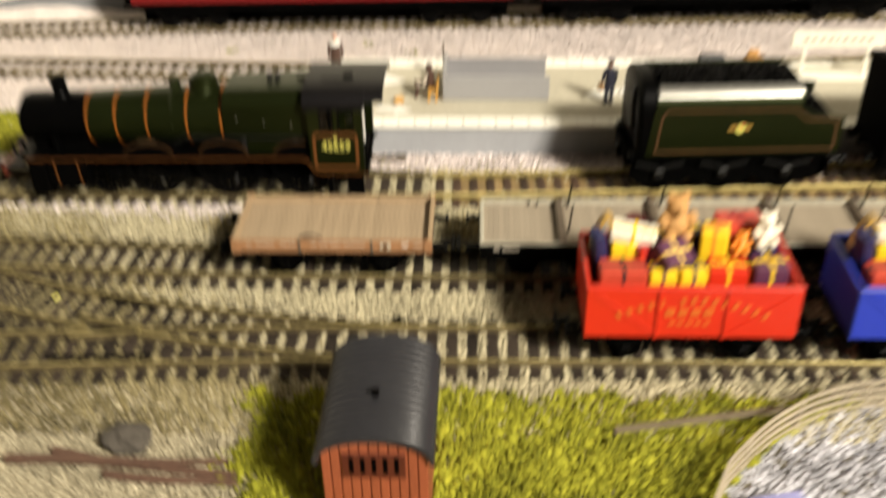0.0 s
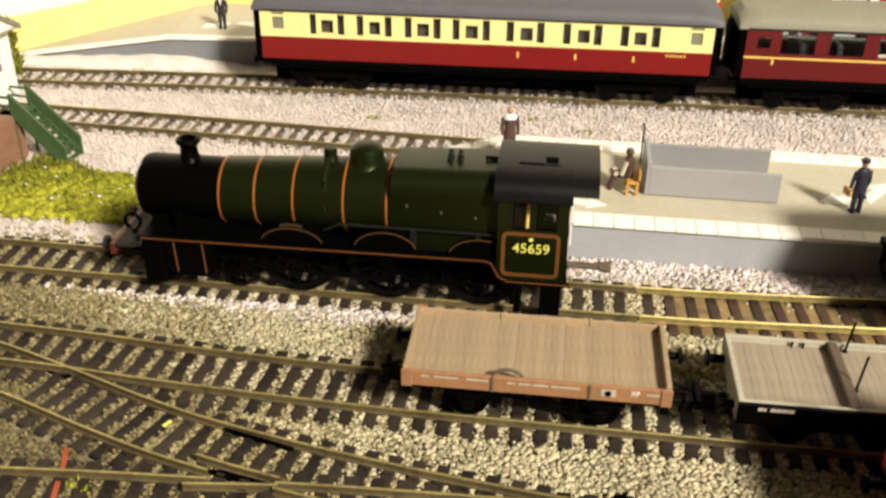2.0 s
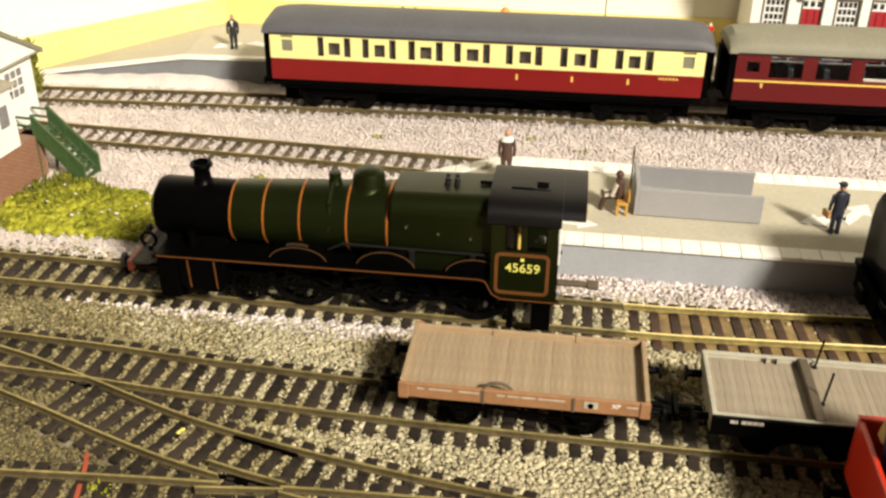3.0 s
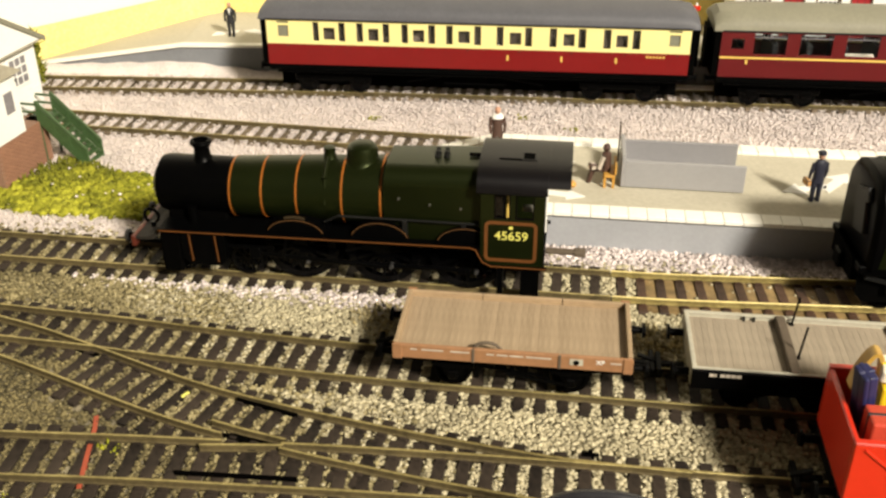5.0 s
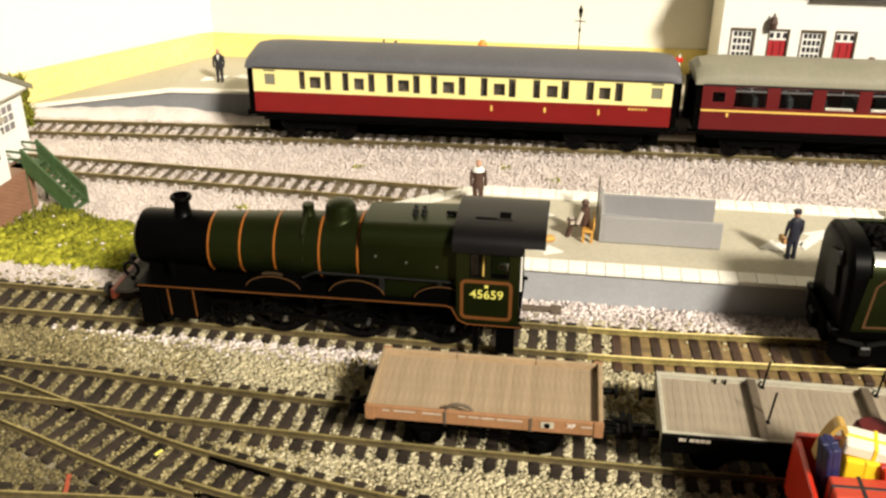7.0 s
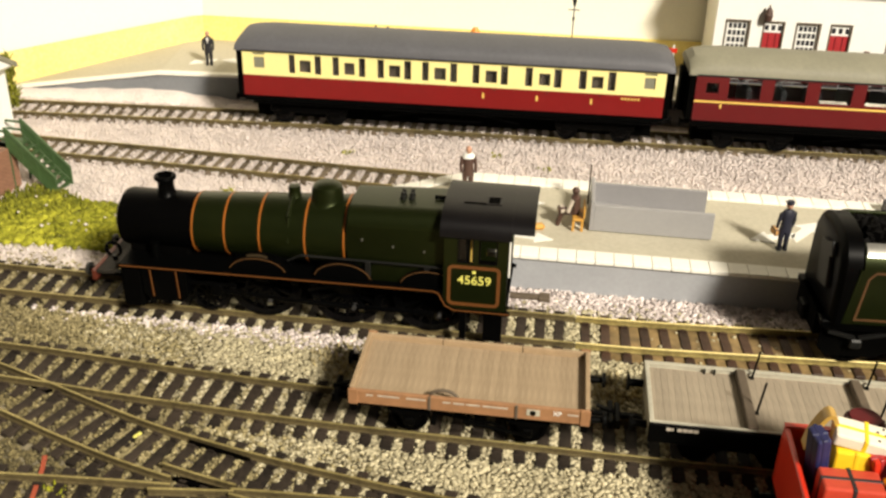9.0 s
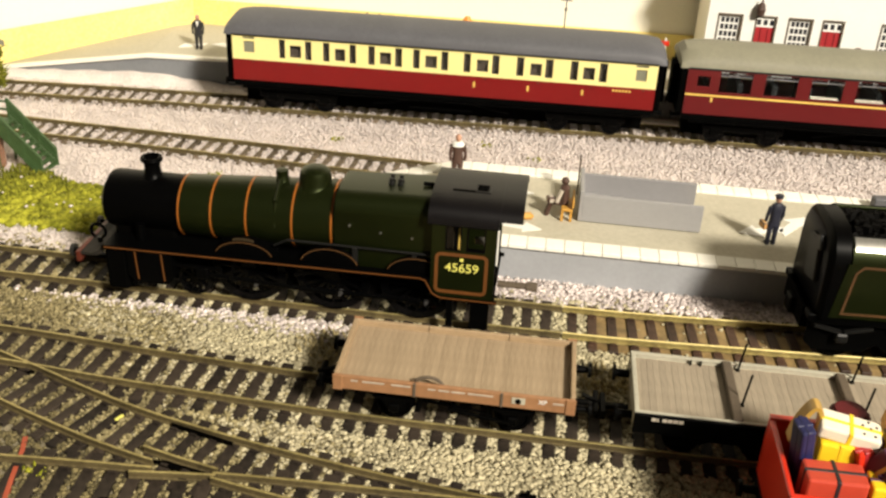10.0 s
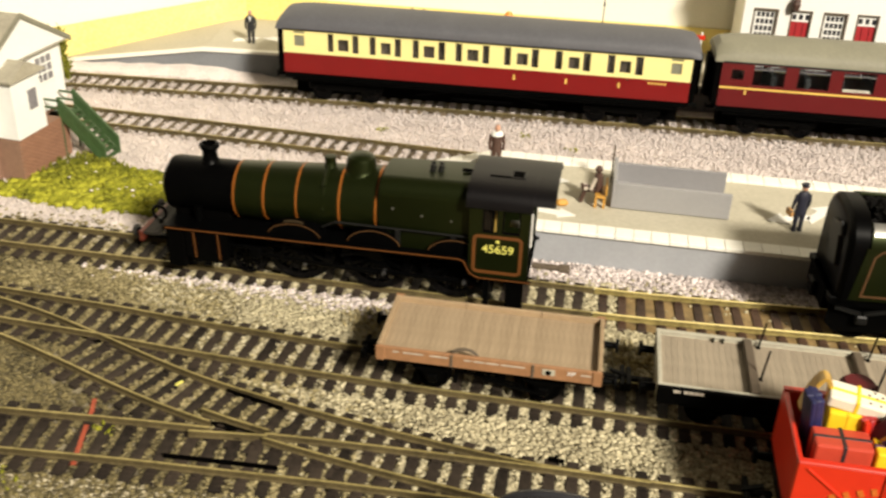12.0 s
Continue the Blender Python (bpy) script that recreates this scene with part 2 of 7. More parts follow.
M = {
    "ballast_bed": material("ballast_bed", (0.15, 0.126, 0.075), 0.95, vary=0.4, tint=(0.25, 0.215, 0.135), grain=7, bump=1.0),
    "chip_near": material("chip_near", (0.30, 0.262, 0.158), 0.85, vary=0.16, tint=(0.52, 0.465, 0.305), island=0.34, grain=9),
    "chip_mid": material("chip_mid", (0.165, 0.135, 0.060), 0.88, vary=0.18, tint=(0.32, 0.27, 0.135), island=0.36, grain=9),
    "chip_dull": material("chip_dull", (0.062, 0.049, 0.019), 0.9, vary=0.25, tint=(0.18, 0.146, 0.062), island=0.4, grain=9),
    "far_bed": material("far_bed", (0.60, 0.53, 0.49), 0.95, vary=0.2, tint=(0.72, 0.645, 0.60), grain=9, bump=1.0),
    "chip_far": material("chip_far", (0.64, 0.565, 0.535), 0.9, vary=0.10, tint=(0.78, 0.71, 0.68), island=0.14, grain=9),
    "chip_pale": material("chip_pale", (0.24, 0.235, 0.25), 0.9, vary=0.25, tint=(0.58, 0.575, 0.61), island=0.4, grain=9),
    "rail_old": material("rail_old", (0.29, 0.235, 0.085), 0.40, 0.6, vary=0.3, tint=(0.43, 0.355, 0.145)),
    "track_base": material("track_base", (0.085, 0.055, 0.021), 0.6, vary=0.45, tint=(0.28, 0.19, 0.08), grain=2.5, coarse=0.6, bump=0.4),
    # rail_side: dark tone that paints the shade line below the rail head
    "rail_side": material("rail_side", (0.075, 0.056, 0.024), 0.6, 0.25, vary=0.4, tint=(0.12, 0.092, 0.04)),
    "rail_brass": material("rail_brass", (0.80, 0.66, 0.26), 0.35, 0.2, vary=0.2),
    "sleeper": material("sleeper", (0.017, 0.0125, 0.009), 0.75, vary=0.4, bump=0.5, random_piece=0.3, tint=(0.034, 0.025, 0.018), spec=0.22),
    "sleeper_dusty": material("sleeper_dusty", (0.075, 0.057, 0.038), 0.85, vary=0.4, bump=0.5, random_piece=0.3, tint=(0.15, 0.117, 0.082), spec=0.2, grain=4),
    "sleeper_brown": material("sleeper_brown", (0.030, 0.014, 0.008), 0.6, vary=0.35, bump=0.4, random_piece=0.3, tint=(0.06, 0.03, 0.017)),
    "black": material("black", (0.0011, 0.0011, 0.0011), 0.36, vary=0.3, spec=0.045),
    "black_gloss": material("black_gloss", (0.0011, 0.0011, 0.0012), 0.22, vary=0.3, spec=0.12),
    "black_matt": material("black_matt", (0.0010, 0.0009, 0.0008), 0.8, vary=0.4, bump=0.3, spec=0.02),
    "coal": material("coal", (0.0028, 0.0026, 0.0024), 0.7, vary=0.5, island=0.3, bump=0.4, spec=0.05),
    "loco_green": material("loco_green", (0.0036, 0.0052, 0.0010), 0.36, vary=0.15, tint=(0.0046, 0.0064, 0.0013), spec=0.36, spec_tint=(0.85, 1.0, 0.5)),
    "lining": material("lining", (0.27, 0.085, 0.013), 0.3, vary=0.25),
    "lining_gold": material("lining_gold", (0.07, 0.03, 0.006), 0.6, vary=0.2),
    "dull_metal": material("dull_metal", (0.022, 0.021, 0.019), 0.5, vary=0.3),
    "wagon_inner": material("wagon_inner", (0.33, 0.235, 0.135), 0.75, vary=0.18, bump=0.2),
    "chip_pink": material("chip_pink", (0.42, 0.36, 0.34), 0.88, vary=0.15, tint=(0.74, 0.66, 0.63), island=0.34, grain=9),
    "cab_roof": material("cab_roof", (0.0040, 0.0034, 0.0038), 0.40, vary=0.3, bump=0.10, spec=0.24),
    "panel_grey": material("panel_grey", (0.016, 0.016, 0.0165), 0.5, vary=0.3, spec=0.2),
    "front_grey": material("front_grey", (0.02, 0.017, 0.013), 0.75, vary=0.4, grain=4, bump=0.2, spec=0.2),
    "pipe_grey": material("pipe_grey", (0.008, 0.008, 0.0075), 0.4, vary=0.3, spec=0.3),
    "dull_steel": material("dull_steel", (0.16, 0.155, 0.15), 0.3, 0.8, vary=0.3),
    "plate_brass": material("plate_brass", (0.035, 0.024, 0.012), 0.4, vary=0.3),
    "lining_red": material("lining_red", (0.12, 0.042, 0.008), 0.5, vary=0.2),
    "yellow_paint": material("yellow_paint", (0.74, 0.70, 0.15), 0.5, vary=0.1),
    "gold": material("gold", (0.75, 0.52, 0.12), 0.45, vary=0.15),
    "ribbon_gold": material("ribbon_gold", (0.42, 0.25, 0.045), 0.35, vary=0.15),
    "tin_red": material("tin_red", (0.085, 0.006, 0.008), 0.65, vary=0.25, spec=0.25),
    "red_paint": material("red_paint", (0.60, 0.03, 0.02), 0.45, vary=0.1),
    "buffer_red": material("buffer_red", (0.08, 0.014, 0.006), 0.5, vary=0.2),
    "steel": material("steel", (0.45, 0.44, 0.40), 0.32, 0.9, vary=0.2),
    "white_paint": material("white_paint", (0.78, 0.77, 0.72), 0.6, vary=0.06),
    "faded_paint": material("faded_paint", (0.42, 0.37, 0.30), 0.7, vary=0.3),
    "coach_cream": material("coach_cream", (0.86, 0.76, 0.32), 0.38, vary=0.04),
    "coach_red": material("coach_red", (0.18, 0.0055, 0.006), 0.35, vary=0.08),
    "coach_maroon": material("coach_maroon", (0.105, 0.0055, 0.007), 0.35, vary=0.08),
    "roof_grey": material("roof_grey", (0.085, 0.085, 0.095), 0.6, vary=0.15, bump=0.1),
    "roof_olive": material("roof_olive", (0.21, 0.20, 0.145), 0.65, vary=0.12, bump=0.1),
    "window_dark": material("window_dark", (0.03, 0.03, 0.035), 0.12, vary=0.3),
    "lit_interior_pane": material("lit_interior_pane", (0.20, 0.20, 0.15), 0.3, vary=0.15),
    "seat_brown": material("seat_brown", (0.065, 0.045, 0.032), 0.6, vary=0.3),
    "seat_grey": material("seat_grey", (0.19, 0.18, 0.19), 0.6, vary=0.3),
    "wagon_brown": material("wagon_brown", (0.29, 0.145, 0.065), 0.65, vary=0.2, bump=0.2),
    "wagon_deck": material("wagon_deck", (0.26, 0.19, 0.115), 0.8, vary=0.14, bump=0.25, random_piece=0.14, grain=5, stretch=(3, 0.35, 1), tint=(0.345, 0.26, 0.165), coarse=0.5),
    "wagon_grey": material("wagon_grey", (0.40, 0.38, 0.30), 0.7, vary=0.18, bump=0.2),
    "deck_grey": material("deck_grey", (0.24, 0.20, 0.145), 0.8, vary=0.16, bump=0.2, random_piece=0.14, grain=5, stretch=(3, 0.35, 1), tint=(0.33, 0.275, 0.20), coarse=0.5),
    "bolster_brown": material("bolster_brown", (0.10, 0.075, 0.05), 0.8, vary=0.25, bump=0.2),
    "toy_red": material("toy_red", (0.58, 0.028, 0.010), 0.32, vary=0.05),
    "toy_blue": material("toy_blue", (0.02, 0.042, 0.42), 0.32, vary=0.05),
    "navy": material("navy", (0.014, 0.016, 0.075), 0.5, vary=0.2),
    "toy_yellow": material("toy_yellow", (0.85, 0.58, 0.02), 0.4, vary=0.08),
    "toy_orange": material("toy_orange", (0.80, 0.28, 0.03), 0.45, vary=0.1),
    "toy_white": material("toy_white", (0.80, 0.74, 0.60), 0.5, vary=0.1),
    "salmon": material("salmon", (0.48, 0.055, 0.028), 0.45, vary=0.1),
    "letter_gold": material("letter_gold", (0.55, 0.13, 0.02), 0.4, vary=0.15),
    "ochre": material("ochre", (0.52, 0.27, 0.045), 0.55, vary=0.2),
    "teddy_tan": material("teddy_tan", (0.50, 0.27, 0.09), 0.8, vary=0.25, bump=0.4),
    "plum": material("plum", (0.09, 0.025, 0.06), 0.5, vary=0.2),
    "green_paint": material("green_paint", (0.045, 0.088, 0.03), 0.5, vary=0.2),
    "platform_top": material("platform_top", (0.43, 0.395, 0.30), 0.85, vary=0.09, bump=0.05, coarse=0.25, tint=(0.49, 0.455, 0.355)),
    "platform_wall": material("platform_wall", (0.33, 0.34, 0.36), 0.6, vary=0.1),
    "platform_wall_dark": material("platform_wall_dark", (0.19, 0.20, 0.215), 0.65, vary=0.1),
    "paving_white": material("paving_white", (0.84, 0.82, 0.74), 0.7, vary=0.08, random_piece=0.12),
    "plastic_dark": material("plastic_dark", (0.235, 0.23, 0.236), 0.5, vary=0.06),
    "plastic_grey": material("plastic_grey", (0.29, 0.286, 0.288), 0.5, vary=0.06),
    "wall_cream": material("wall_cream", (0.80, 0.77, 0.66), 0.8, vary=0.04, bump=0.05),
    "wall_white": material("wall_white", (0.80, 0.80, 0.76), 0.7, vary=0.04),
    "sky_board": material("sky_board", (0.86, 0.83, 0.71), 0.9, vary=0.04, coarse=0.06),
    "field_yellow": material("field_yellow", (0.86, 0.68, 0.17), 0.9, vary=0.06, coarse=0.2, tint=(0.88, 0.76, 0.32)),
    "brick": material("brick", (0.27, 0.135, 0.08), 0.85, vary=0.2, bump=0.3, random_piece=0.2),
    "mortar": material("mortar", (0.25, 0.145, 0.095), 0.9, vary=0.2),
    "door_red": material("door_red", (0.36, 0.02, 0.025), 0.5, vary=0.1),
    "roof_pale": material("roof_pale", (0.36, 0.33, 0.25), 0.8, vary=0.2, bump=0.2),
    "slate": material("slate", (0.10, 0.095, 0.09), 0.75, vary=0.3, bump=0.3),
    "hut_roof": material("hut_roof", (0.022, 0.022, 0.025), 0.27, vary=0.25, bump=0.1),
    "hut_wood": material("hut_wood", (0.27, 0.068, 0.026), 0.6, vary=0.18, bump=0.2, random_piece=0.2),
    "grass": material("grass", (0.17, 0.18, 0.012), 0.9, vary=0.2, tint=(0.38, 0.37, 0.035), island=0.28, spec=0.2),
    "grass_dark": material("grass_dark", (0.09, 0.10, 0.009), 0.9, vary=0.25, tint=(0.22, 0.22, 0.024), island=0.3, spec=0.2),
    "turf": material("turf", (0.16, 0.17, 0.02), 0.95, vary=0.5, bump=1.0, grain=8),
    "scrub": material("scrub", (0.26, 0.21, 0.10), 0.9, vary=0.3, tint=(0.52, 0.43, 0.22), island=0.45),
    "fence_beige": material("fence_beige", (0.42, 0.36, 0.26), 0.7, vary=0.2, bump=0.2),
    "old_beam": material("old_beam", (0.15, 0.12, 0.07), 0.8, vary=0.3, bump=0.4),
    "chip_sand": material("chip_sand", (0.31, 0.27, 0.17), 0.9, vary=0.2, tint=(0.52, 0.46, 0.32), island=0.35, grain=9),
    "log": material("log", (0.10, 0.052, 0.032), 0.85, vary=0.35, bump=0.5),
    "stone": material("stone", (0.075, 0.064, 0.05), 0.9, vary=0.4, bump=0.6),
    "lavender": material("lavender", (0.30, 0.30, 0.55), 0.5, vary=0.15),
    "suit_navy": material("suit_navy", (0.012, 0.013, 0.026), 0.6, vary=0.25),
    "suit_black": material("suit_black", (0.015, 0.015, 0.018), 0.6, vary=0.25),
    "suit_brown": material("suit_brown", (0.065, 0.032, 0.022), 0.6, vary=0.2),
    "skin": material("skin", (0.48, 0.26, 0.17), 0.6, vary=0.1),
    "red_line": material("red_line", (0.36, 0.07, 0.03), 0.8, vary=0.15),
    # surfaces of the unseen room, dark on purpose to keep shadows deep
    "unseen_wall": material("unseen_wall", (0.03, 0.026, 0.02), 0.9, vary=0.05, coarse=0.02),
    "unseen_north_wall": material("unseen_north_wall", (0.12, 0.105, 0.08), 0.9, vary=0.05, coarse=0.02),
    "unseen_ceiling": material("unseen_ceiling", (0.035, 0.032, 0.027), 0.9, vary=0.05, coarse=0.02),
    "unseen_floor": material("unseen_floor", (0.03, 0.022, 0.016), 0.8, vary=0.2, coarse=0.05),
    "board_wood": material("board_wood", (0.30, 0.21, 0.12), 0.7, vary=0.2),
}


def glass_material():
    m = bpy.data.materials.new("pane_glass")
    m.use_nodes = True
    b = m.node_tree.nodes["Principled BSDF"]
    b.inputs["Base Color"].default_value = (0.75, 0.8, 0.82, 1)
    b.inputs["Roughness"].default_value, b.inputs["Transmission Weight"].default_value, b.inputs["IOR"].default_value = 0.06, 1.0, 1.3
    return m


M["glass"] = glass_material()

# ---- unseen room added round the layout, darkened so that little light bounces ----
bm = box(B(), -110, 170, -205, 42, -3.6, -1.6)
solid("floor", bm, M["unseen_floor"], "unseen room floor, darkened to cut bounced light", "floor", kind="structure")
bm = box(B(), -110, 170, -205, 42, 185, 187)
solid("ceiling", bm, M["unseen_ceiling"], "unseen room ceiling, near black to cut bounced light", "ceiling", kind="structure")
for nm, a in (("wall_west", (-112, -110, -205, 42)), ("wall_east", (170, 172, -205, 42)), ("wall_south", (-112, 172, -207, -205)), ("wall_north", (-112, 172, 42, 44))):
    solid(nm, box(B(), *a, -3.6, 187), M["unseen_north_wall" if nm == "wall_north" else "unseen_wall"], "unseen room wall, darkened to cut bounced light", "wall", kind="structure")

# ---- baseboard ----
bm = B()
box(bm, -75, 75, -42, 41, -1.6, -0.05, 0.1)
solid("ground", bm, M["ballast_bed"], "model railway baseboard covered in fine gravel ballast", "ground", kind="structure")

# ---- backscene: a board with a corner, sky above a yellow field ----
back_line = [(-56, -0.2), (-36, 13.9), (-26, 20.95), (-17.4, 27.0), (-16.6, 27.6), (60, 29.5)]


def board(bm, line, z0, z1, th, mi=0):
    loops = []
    for i, (x, y) in enumerate(line):
        a, b = line[max(i - 1, 0)], line[min(i + 1, len(line) - 1)]
        d = Vector((b[0] - a[0], b[1] - a[1])).normalized()
        top = z1[i] if isinstance(z1, list) else z1
        loops.append([(x, y, z0), (x - d.y * th, y + d.x * th, z0), (x - d.y * th, y + d.x * th, top), (x, y, top)])
    rings(bm, loops, mi=mi)
    bmesh.ops.recalc_face_normals(bm, faces=bm.faces)
    return bm


backscene = thing("backdrop", label="pale sky board above a painted yellow field", category="backdrop", kind="structure")
part("sky_board", board(B(), back_line, -0.05, 30, 0.5), M["sky_board"], backscene)
field_line = [(x + 0.25 * (1 if x < -17 else 0.05), y - 0.12) for x, y in back_line]
part("painted_field", board(B(), field_line, -0.05, [1.2, 1.45, 2.05, 3.0, 2.95, 2.95], 0.1), M["field_yellow"], backscene, "painted yellow field")

# ---- tracks ----
def split(path, x0, x1):
    """The two stretches of a path left and right of a gap."""
    def at(x):
        for (ax, ay), (bx, by) in zip(path, path[1:]):
            if ax <= x <= bx:
                return (x, ay + (by - ay) * (x - ax) / (bx - ax))
    return [p for p in path if p[0] < x0] + [at(x0)], [at(x1)] + [p for p in path if p[0] > x1]


GAUGE = 1.74
SLEEPER_TOP, RAIL_TOP = 0.10, 0.33


def spaced(path, step):
    """Places and turns along a path, step apart."""
    out, left = [], step / 2
    for (x0, y0), (x1, y1) in zip(path, path[1:]):
        L = math.hypot(x1 - x0, y1 - y0)
        while left <= L:
            f = left / L
            out.append((x0 + (x1 - x0) * f, y0 + (y1 - y0) * f, math.degrees(math.atan2(y1 - y0, x1 - x0))))
            left += step
        left -= L
    return out


def offset(path, d):
    out = []
    for i, (x, y) in enumerate(path):
        a, b = path[max(i - 1, 0)], path[min(i + 1, len(path) - 1)]
        v = Vector((b[0] - a[0], b[1] - a[1])).normalized()
        out.append((x - v.y * d, y + v.x * d))
    return out


def smooth_path(pts, n=8):
    """A Catmull-Rom line through the points."""
    out = []
    for i in range(len(pts) - 1):
        p0, p1, p2, p3 = (Vector(pts[max(0, min(len(pts) - 1, j))]) for j in (i - 1, i, i + 1, i + 2))
        for k in range(n):
            t = k / n
            v = 0.5 * (2 * p1 + (p2 - p0) * t + (2 * p0 - 5 * p1 + 4 * p2 - p3) * t * t + (3 * p1 - p0 - 3 * p2 + p3) * t ** 3)
            out.append((v.x, v.y))
    return out + [tuple(pts[-1])]


def sleeper_mesh(name, length, width, mat):
    bm = box(B(), -width / 2, width / 2, -length / 2, length / 2, -0.12, SLEEPER_TOP, 0.015)
    for s in (-1, 1):
        for k in (-1, 1):
            box(bm, -width * 0.32, width * 0.32, s * GAUGE / 2 + k * 0.14 - 0.05, s * GAUGE / 2 + k * 0.14 + 0.05, SLEEPER_TOP - 0.01, SLEEPER_TOP + 0.055)
    return mesh_of(name, bm, mat)


sleeper_dark = sleeper_mesh("sleeper", 3.0, 0.36, M["sleeper"])
sleeper_fine = sleeper_mesh("sleeper", 2.9, 0.33, M["sleeper"])
sleeper_dusty = sleeper_mesh("sleeper", 2.28, 0.29, M["sleeper_dusty"])
sleeper_bronze = sleeper_mesh("sleeper", 2.9, 0.33, M["sleeper_brown"])


def shaded_sides(me):
    """The running surface stays bright; web and foot get a darker colour as its shade line."""
    for poly in me.polygons:
        poly.material_index = 0 if poly.normal.z > 0.3 and poly.center.z > 0.2 * K else 1


def track(path, mesh, step, mat, label, gaps=None):
    tr = thing("railway_track", label=label, category="model track", group="model railway tracks")
    for s in (1, -1):
        line = offset(path, s * GAUGE / 2)
        for run in split(line, *gaps[s]) if gaps and s in gaps else [line]:
            ob = part("rail", sweep(B(), run, 0.045, SLEEPER_TOP, RAIL_TOP, head=0.085), [mat, M["rail_old"] if mat is M["rail_brass"] else M["rail_side"]], tr)
            shaded_sides(ob.data)
    for x, y, a in spaced(path, step):
        again("sleeper", mesh, tr, x, y, 0, a)
    return tr


track([(-46, 0.35), (-26, 0.12), (-12, 0.0), (6.55, 0)], sleeper_dark, 0.68, M["rail_old"], "weathered straight track under the green engine, ballasted with grey chips")
new_path = smooth_path([(6.6, 0), (8.5, 0.03), (11, 0.16), (16, 0.46), (21, 0.76), (25, 0.95), (32, 1.0)], 3) + [(60, 1.0)]
track(new_path, sleeper_bronze, 0.70, M["rail_brass"], "newer brass-coloured track on brown sleepers beside the platform")
solid("track_base", sweep(B(), [(x, y) for x, y in new_path if x > 7.5], 2.76, -0.06, 0.035), M["track_base"], "tan brown moulded base of the newer track", "track base", kind="structure")
coach_path = smooth_path([(-46, 15.6), (-24, 17.3), (-11.7, 18.2), (-3.9, 18.72), (6.3, 19.1), (13.6, 19.4), (20.6, 19.75), (60, 21.5)], 4)
track(coach_path, sleeper_dusty, 0.66, M["rail_old"], "weathered track under the two passenger coaches")
siding_path = smooth_path([(-44, 13.4), (-18.5, 12.5), (-11.2, 12.2), (-2.1, 11.75), (6, 11.5), (14, 11.75), (60, 14.5)], 4)
track(siding_path, sleeper_dusty, 0.66, M["rail_old"], "weathered track running behind the low island platform")
wagon_path = smooth_path([(-40, -2.6), (-24, -4.25), (-13.6, -4.95), (-10.2, -5.14), (-7.4, -5.38), (-4.4, -5.55), (-1.5, -5.68), (2, -5.74), (10, -5.76), (20, -5.7)], 4) + [(60, -5.5)]
track(wagon_path, sleeper_dark, 0.66, M["rail_old"], "weathered track carrying the two flat wagons, with a turnout")
front_path = smooth_path([(-40, -13.4), (-20, -11.95), (-10, -11.2), (-6.7, -10.95), (-3, -10.75), (0, -10.6), (4, -10.48), (9, -10.42), (20, -10.35)], 4) + [(60, -10.2)]
track(front_path, sleeper_dark, 0.66, M["rail_old"], "weathered track carrying the toy wagons, with a turnout", gaps={1: (-4.4, -2.7)})

# the crossover between the two, a thing of its own with check rails and frogs
cross_path = smooth_path([(-24, -4.25), (-18, -4.85), (-13.5, -5.75), (-10.6, -6.7), (-8.1, -7.65), (-5.9, -8.4), (-3.5, -9.0), (-0.7, -9.55), (2.2, -10.0), (5.2, -10.36), (8.6, -10.48)], 5)
crossover = thing("track_crossover", label="crossover of two turnouts with black sleepers and worn brass rails", category="model track", group="model railway tracks")
wing_rails = [[(-4.95, -9.14), (-3.9, -9.42), (-2.6, -9.70)], [(-4.95, -10.22), (-3.8, -10.08), (-2.6, -9.94)]]
for run in [offset(cross_path, GAUGE / 2), *split(offset(cross_path, -GAUGE / 2), -4.5, -2.7), *wing_rails]:
    ob = part("rail", sweep(B(), run, 0.045, SLEEPER_TOP, RAIL_TOP + 0.004, head=0.085), [M["rail_old"], M["rail_side"]], crossover)
    shaded_sides(ob.data)
for x, y, a in spaced(cross_path[15:44], 0.66):
    again("sleeper", sleeper_fine, crossover, x, y, -0.012, a)
# the black of the first bar also draws the shadow line beside the rail
for pts in ([(-4.6, -7.95), (-2.6, -8.47)], [(-5.3, -11.26), (-1.9, -11.1)]):
    part("check_rail", sweep(B(), pts, 0.045, SLEEPER_TOP, RAIL_TOP - 0.08), M["black_matt"], crossover, "thin check rail, its black taking in a rail's shadow line")
for x, y, a, k in ((-10.35, -5.98, -14, 1.0), (-3.65, -9.60, -9, 1.9)):
    bm = B()
    outline = [(-k * 0.6, -0.05), (-k * 0.3, -0.15), (k * 0.5, -0.18), (k * 0.62, -0.05), (k * 0.55, 0.1), (-k * 0.2, 0.13)]
    prism_z(bm, outline, 0.02, 0.13)
    bmesh.ops.transform(bm, matrix=Matrix.Translation((x, y, 0)) @ Euler((0, 0, radians(a))).to_matrix().to_4x4(), verts=bm.verts)
    part("frog", bm, M["black_matt"], crossover, "black plastic frog")
rod(bm := B(), (5.9, -9.0, 0.08), (5.9, -9.0, 0.26), 0.07, 10)
box(bm, 5.65, 6.15, -9.12, -8.88, 0.0, 0.12, 0.03)
solid("point_lever", bm, M["black_matt"], "small black point lever beside the track", "lever")


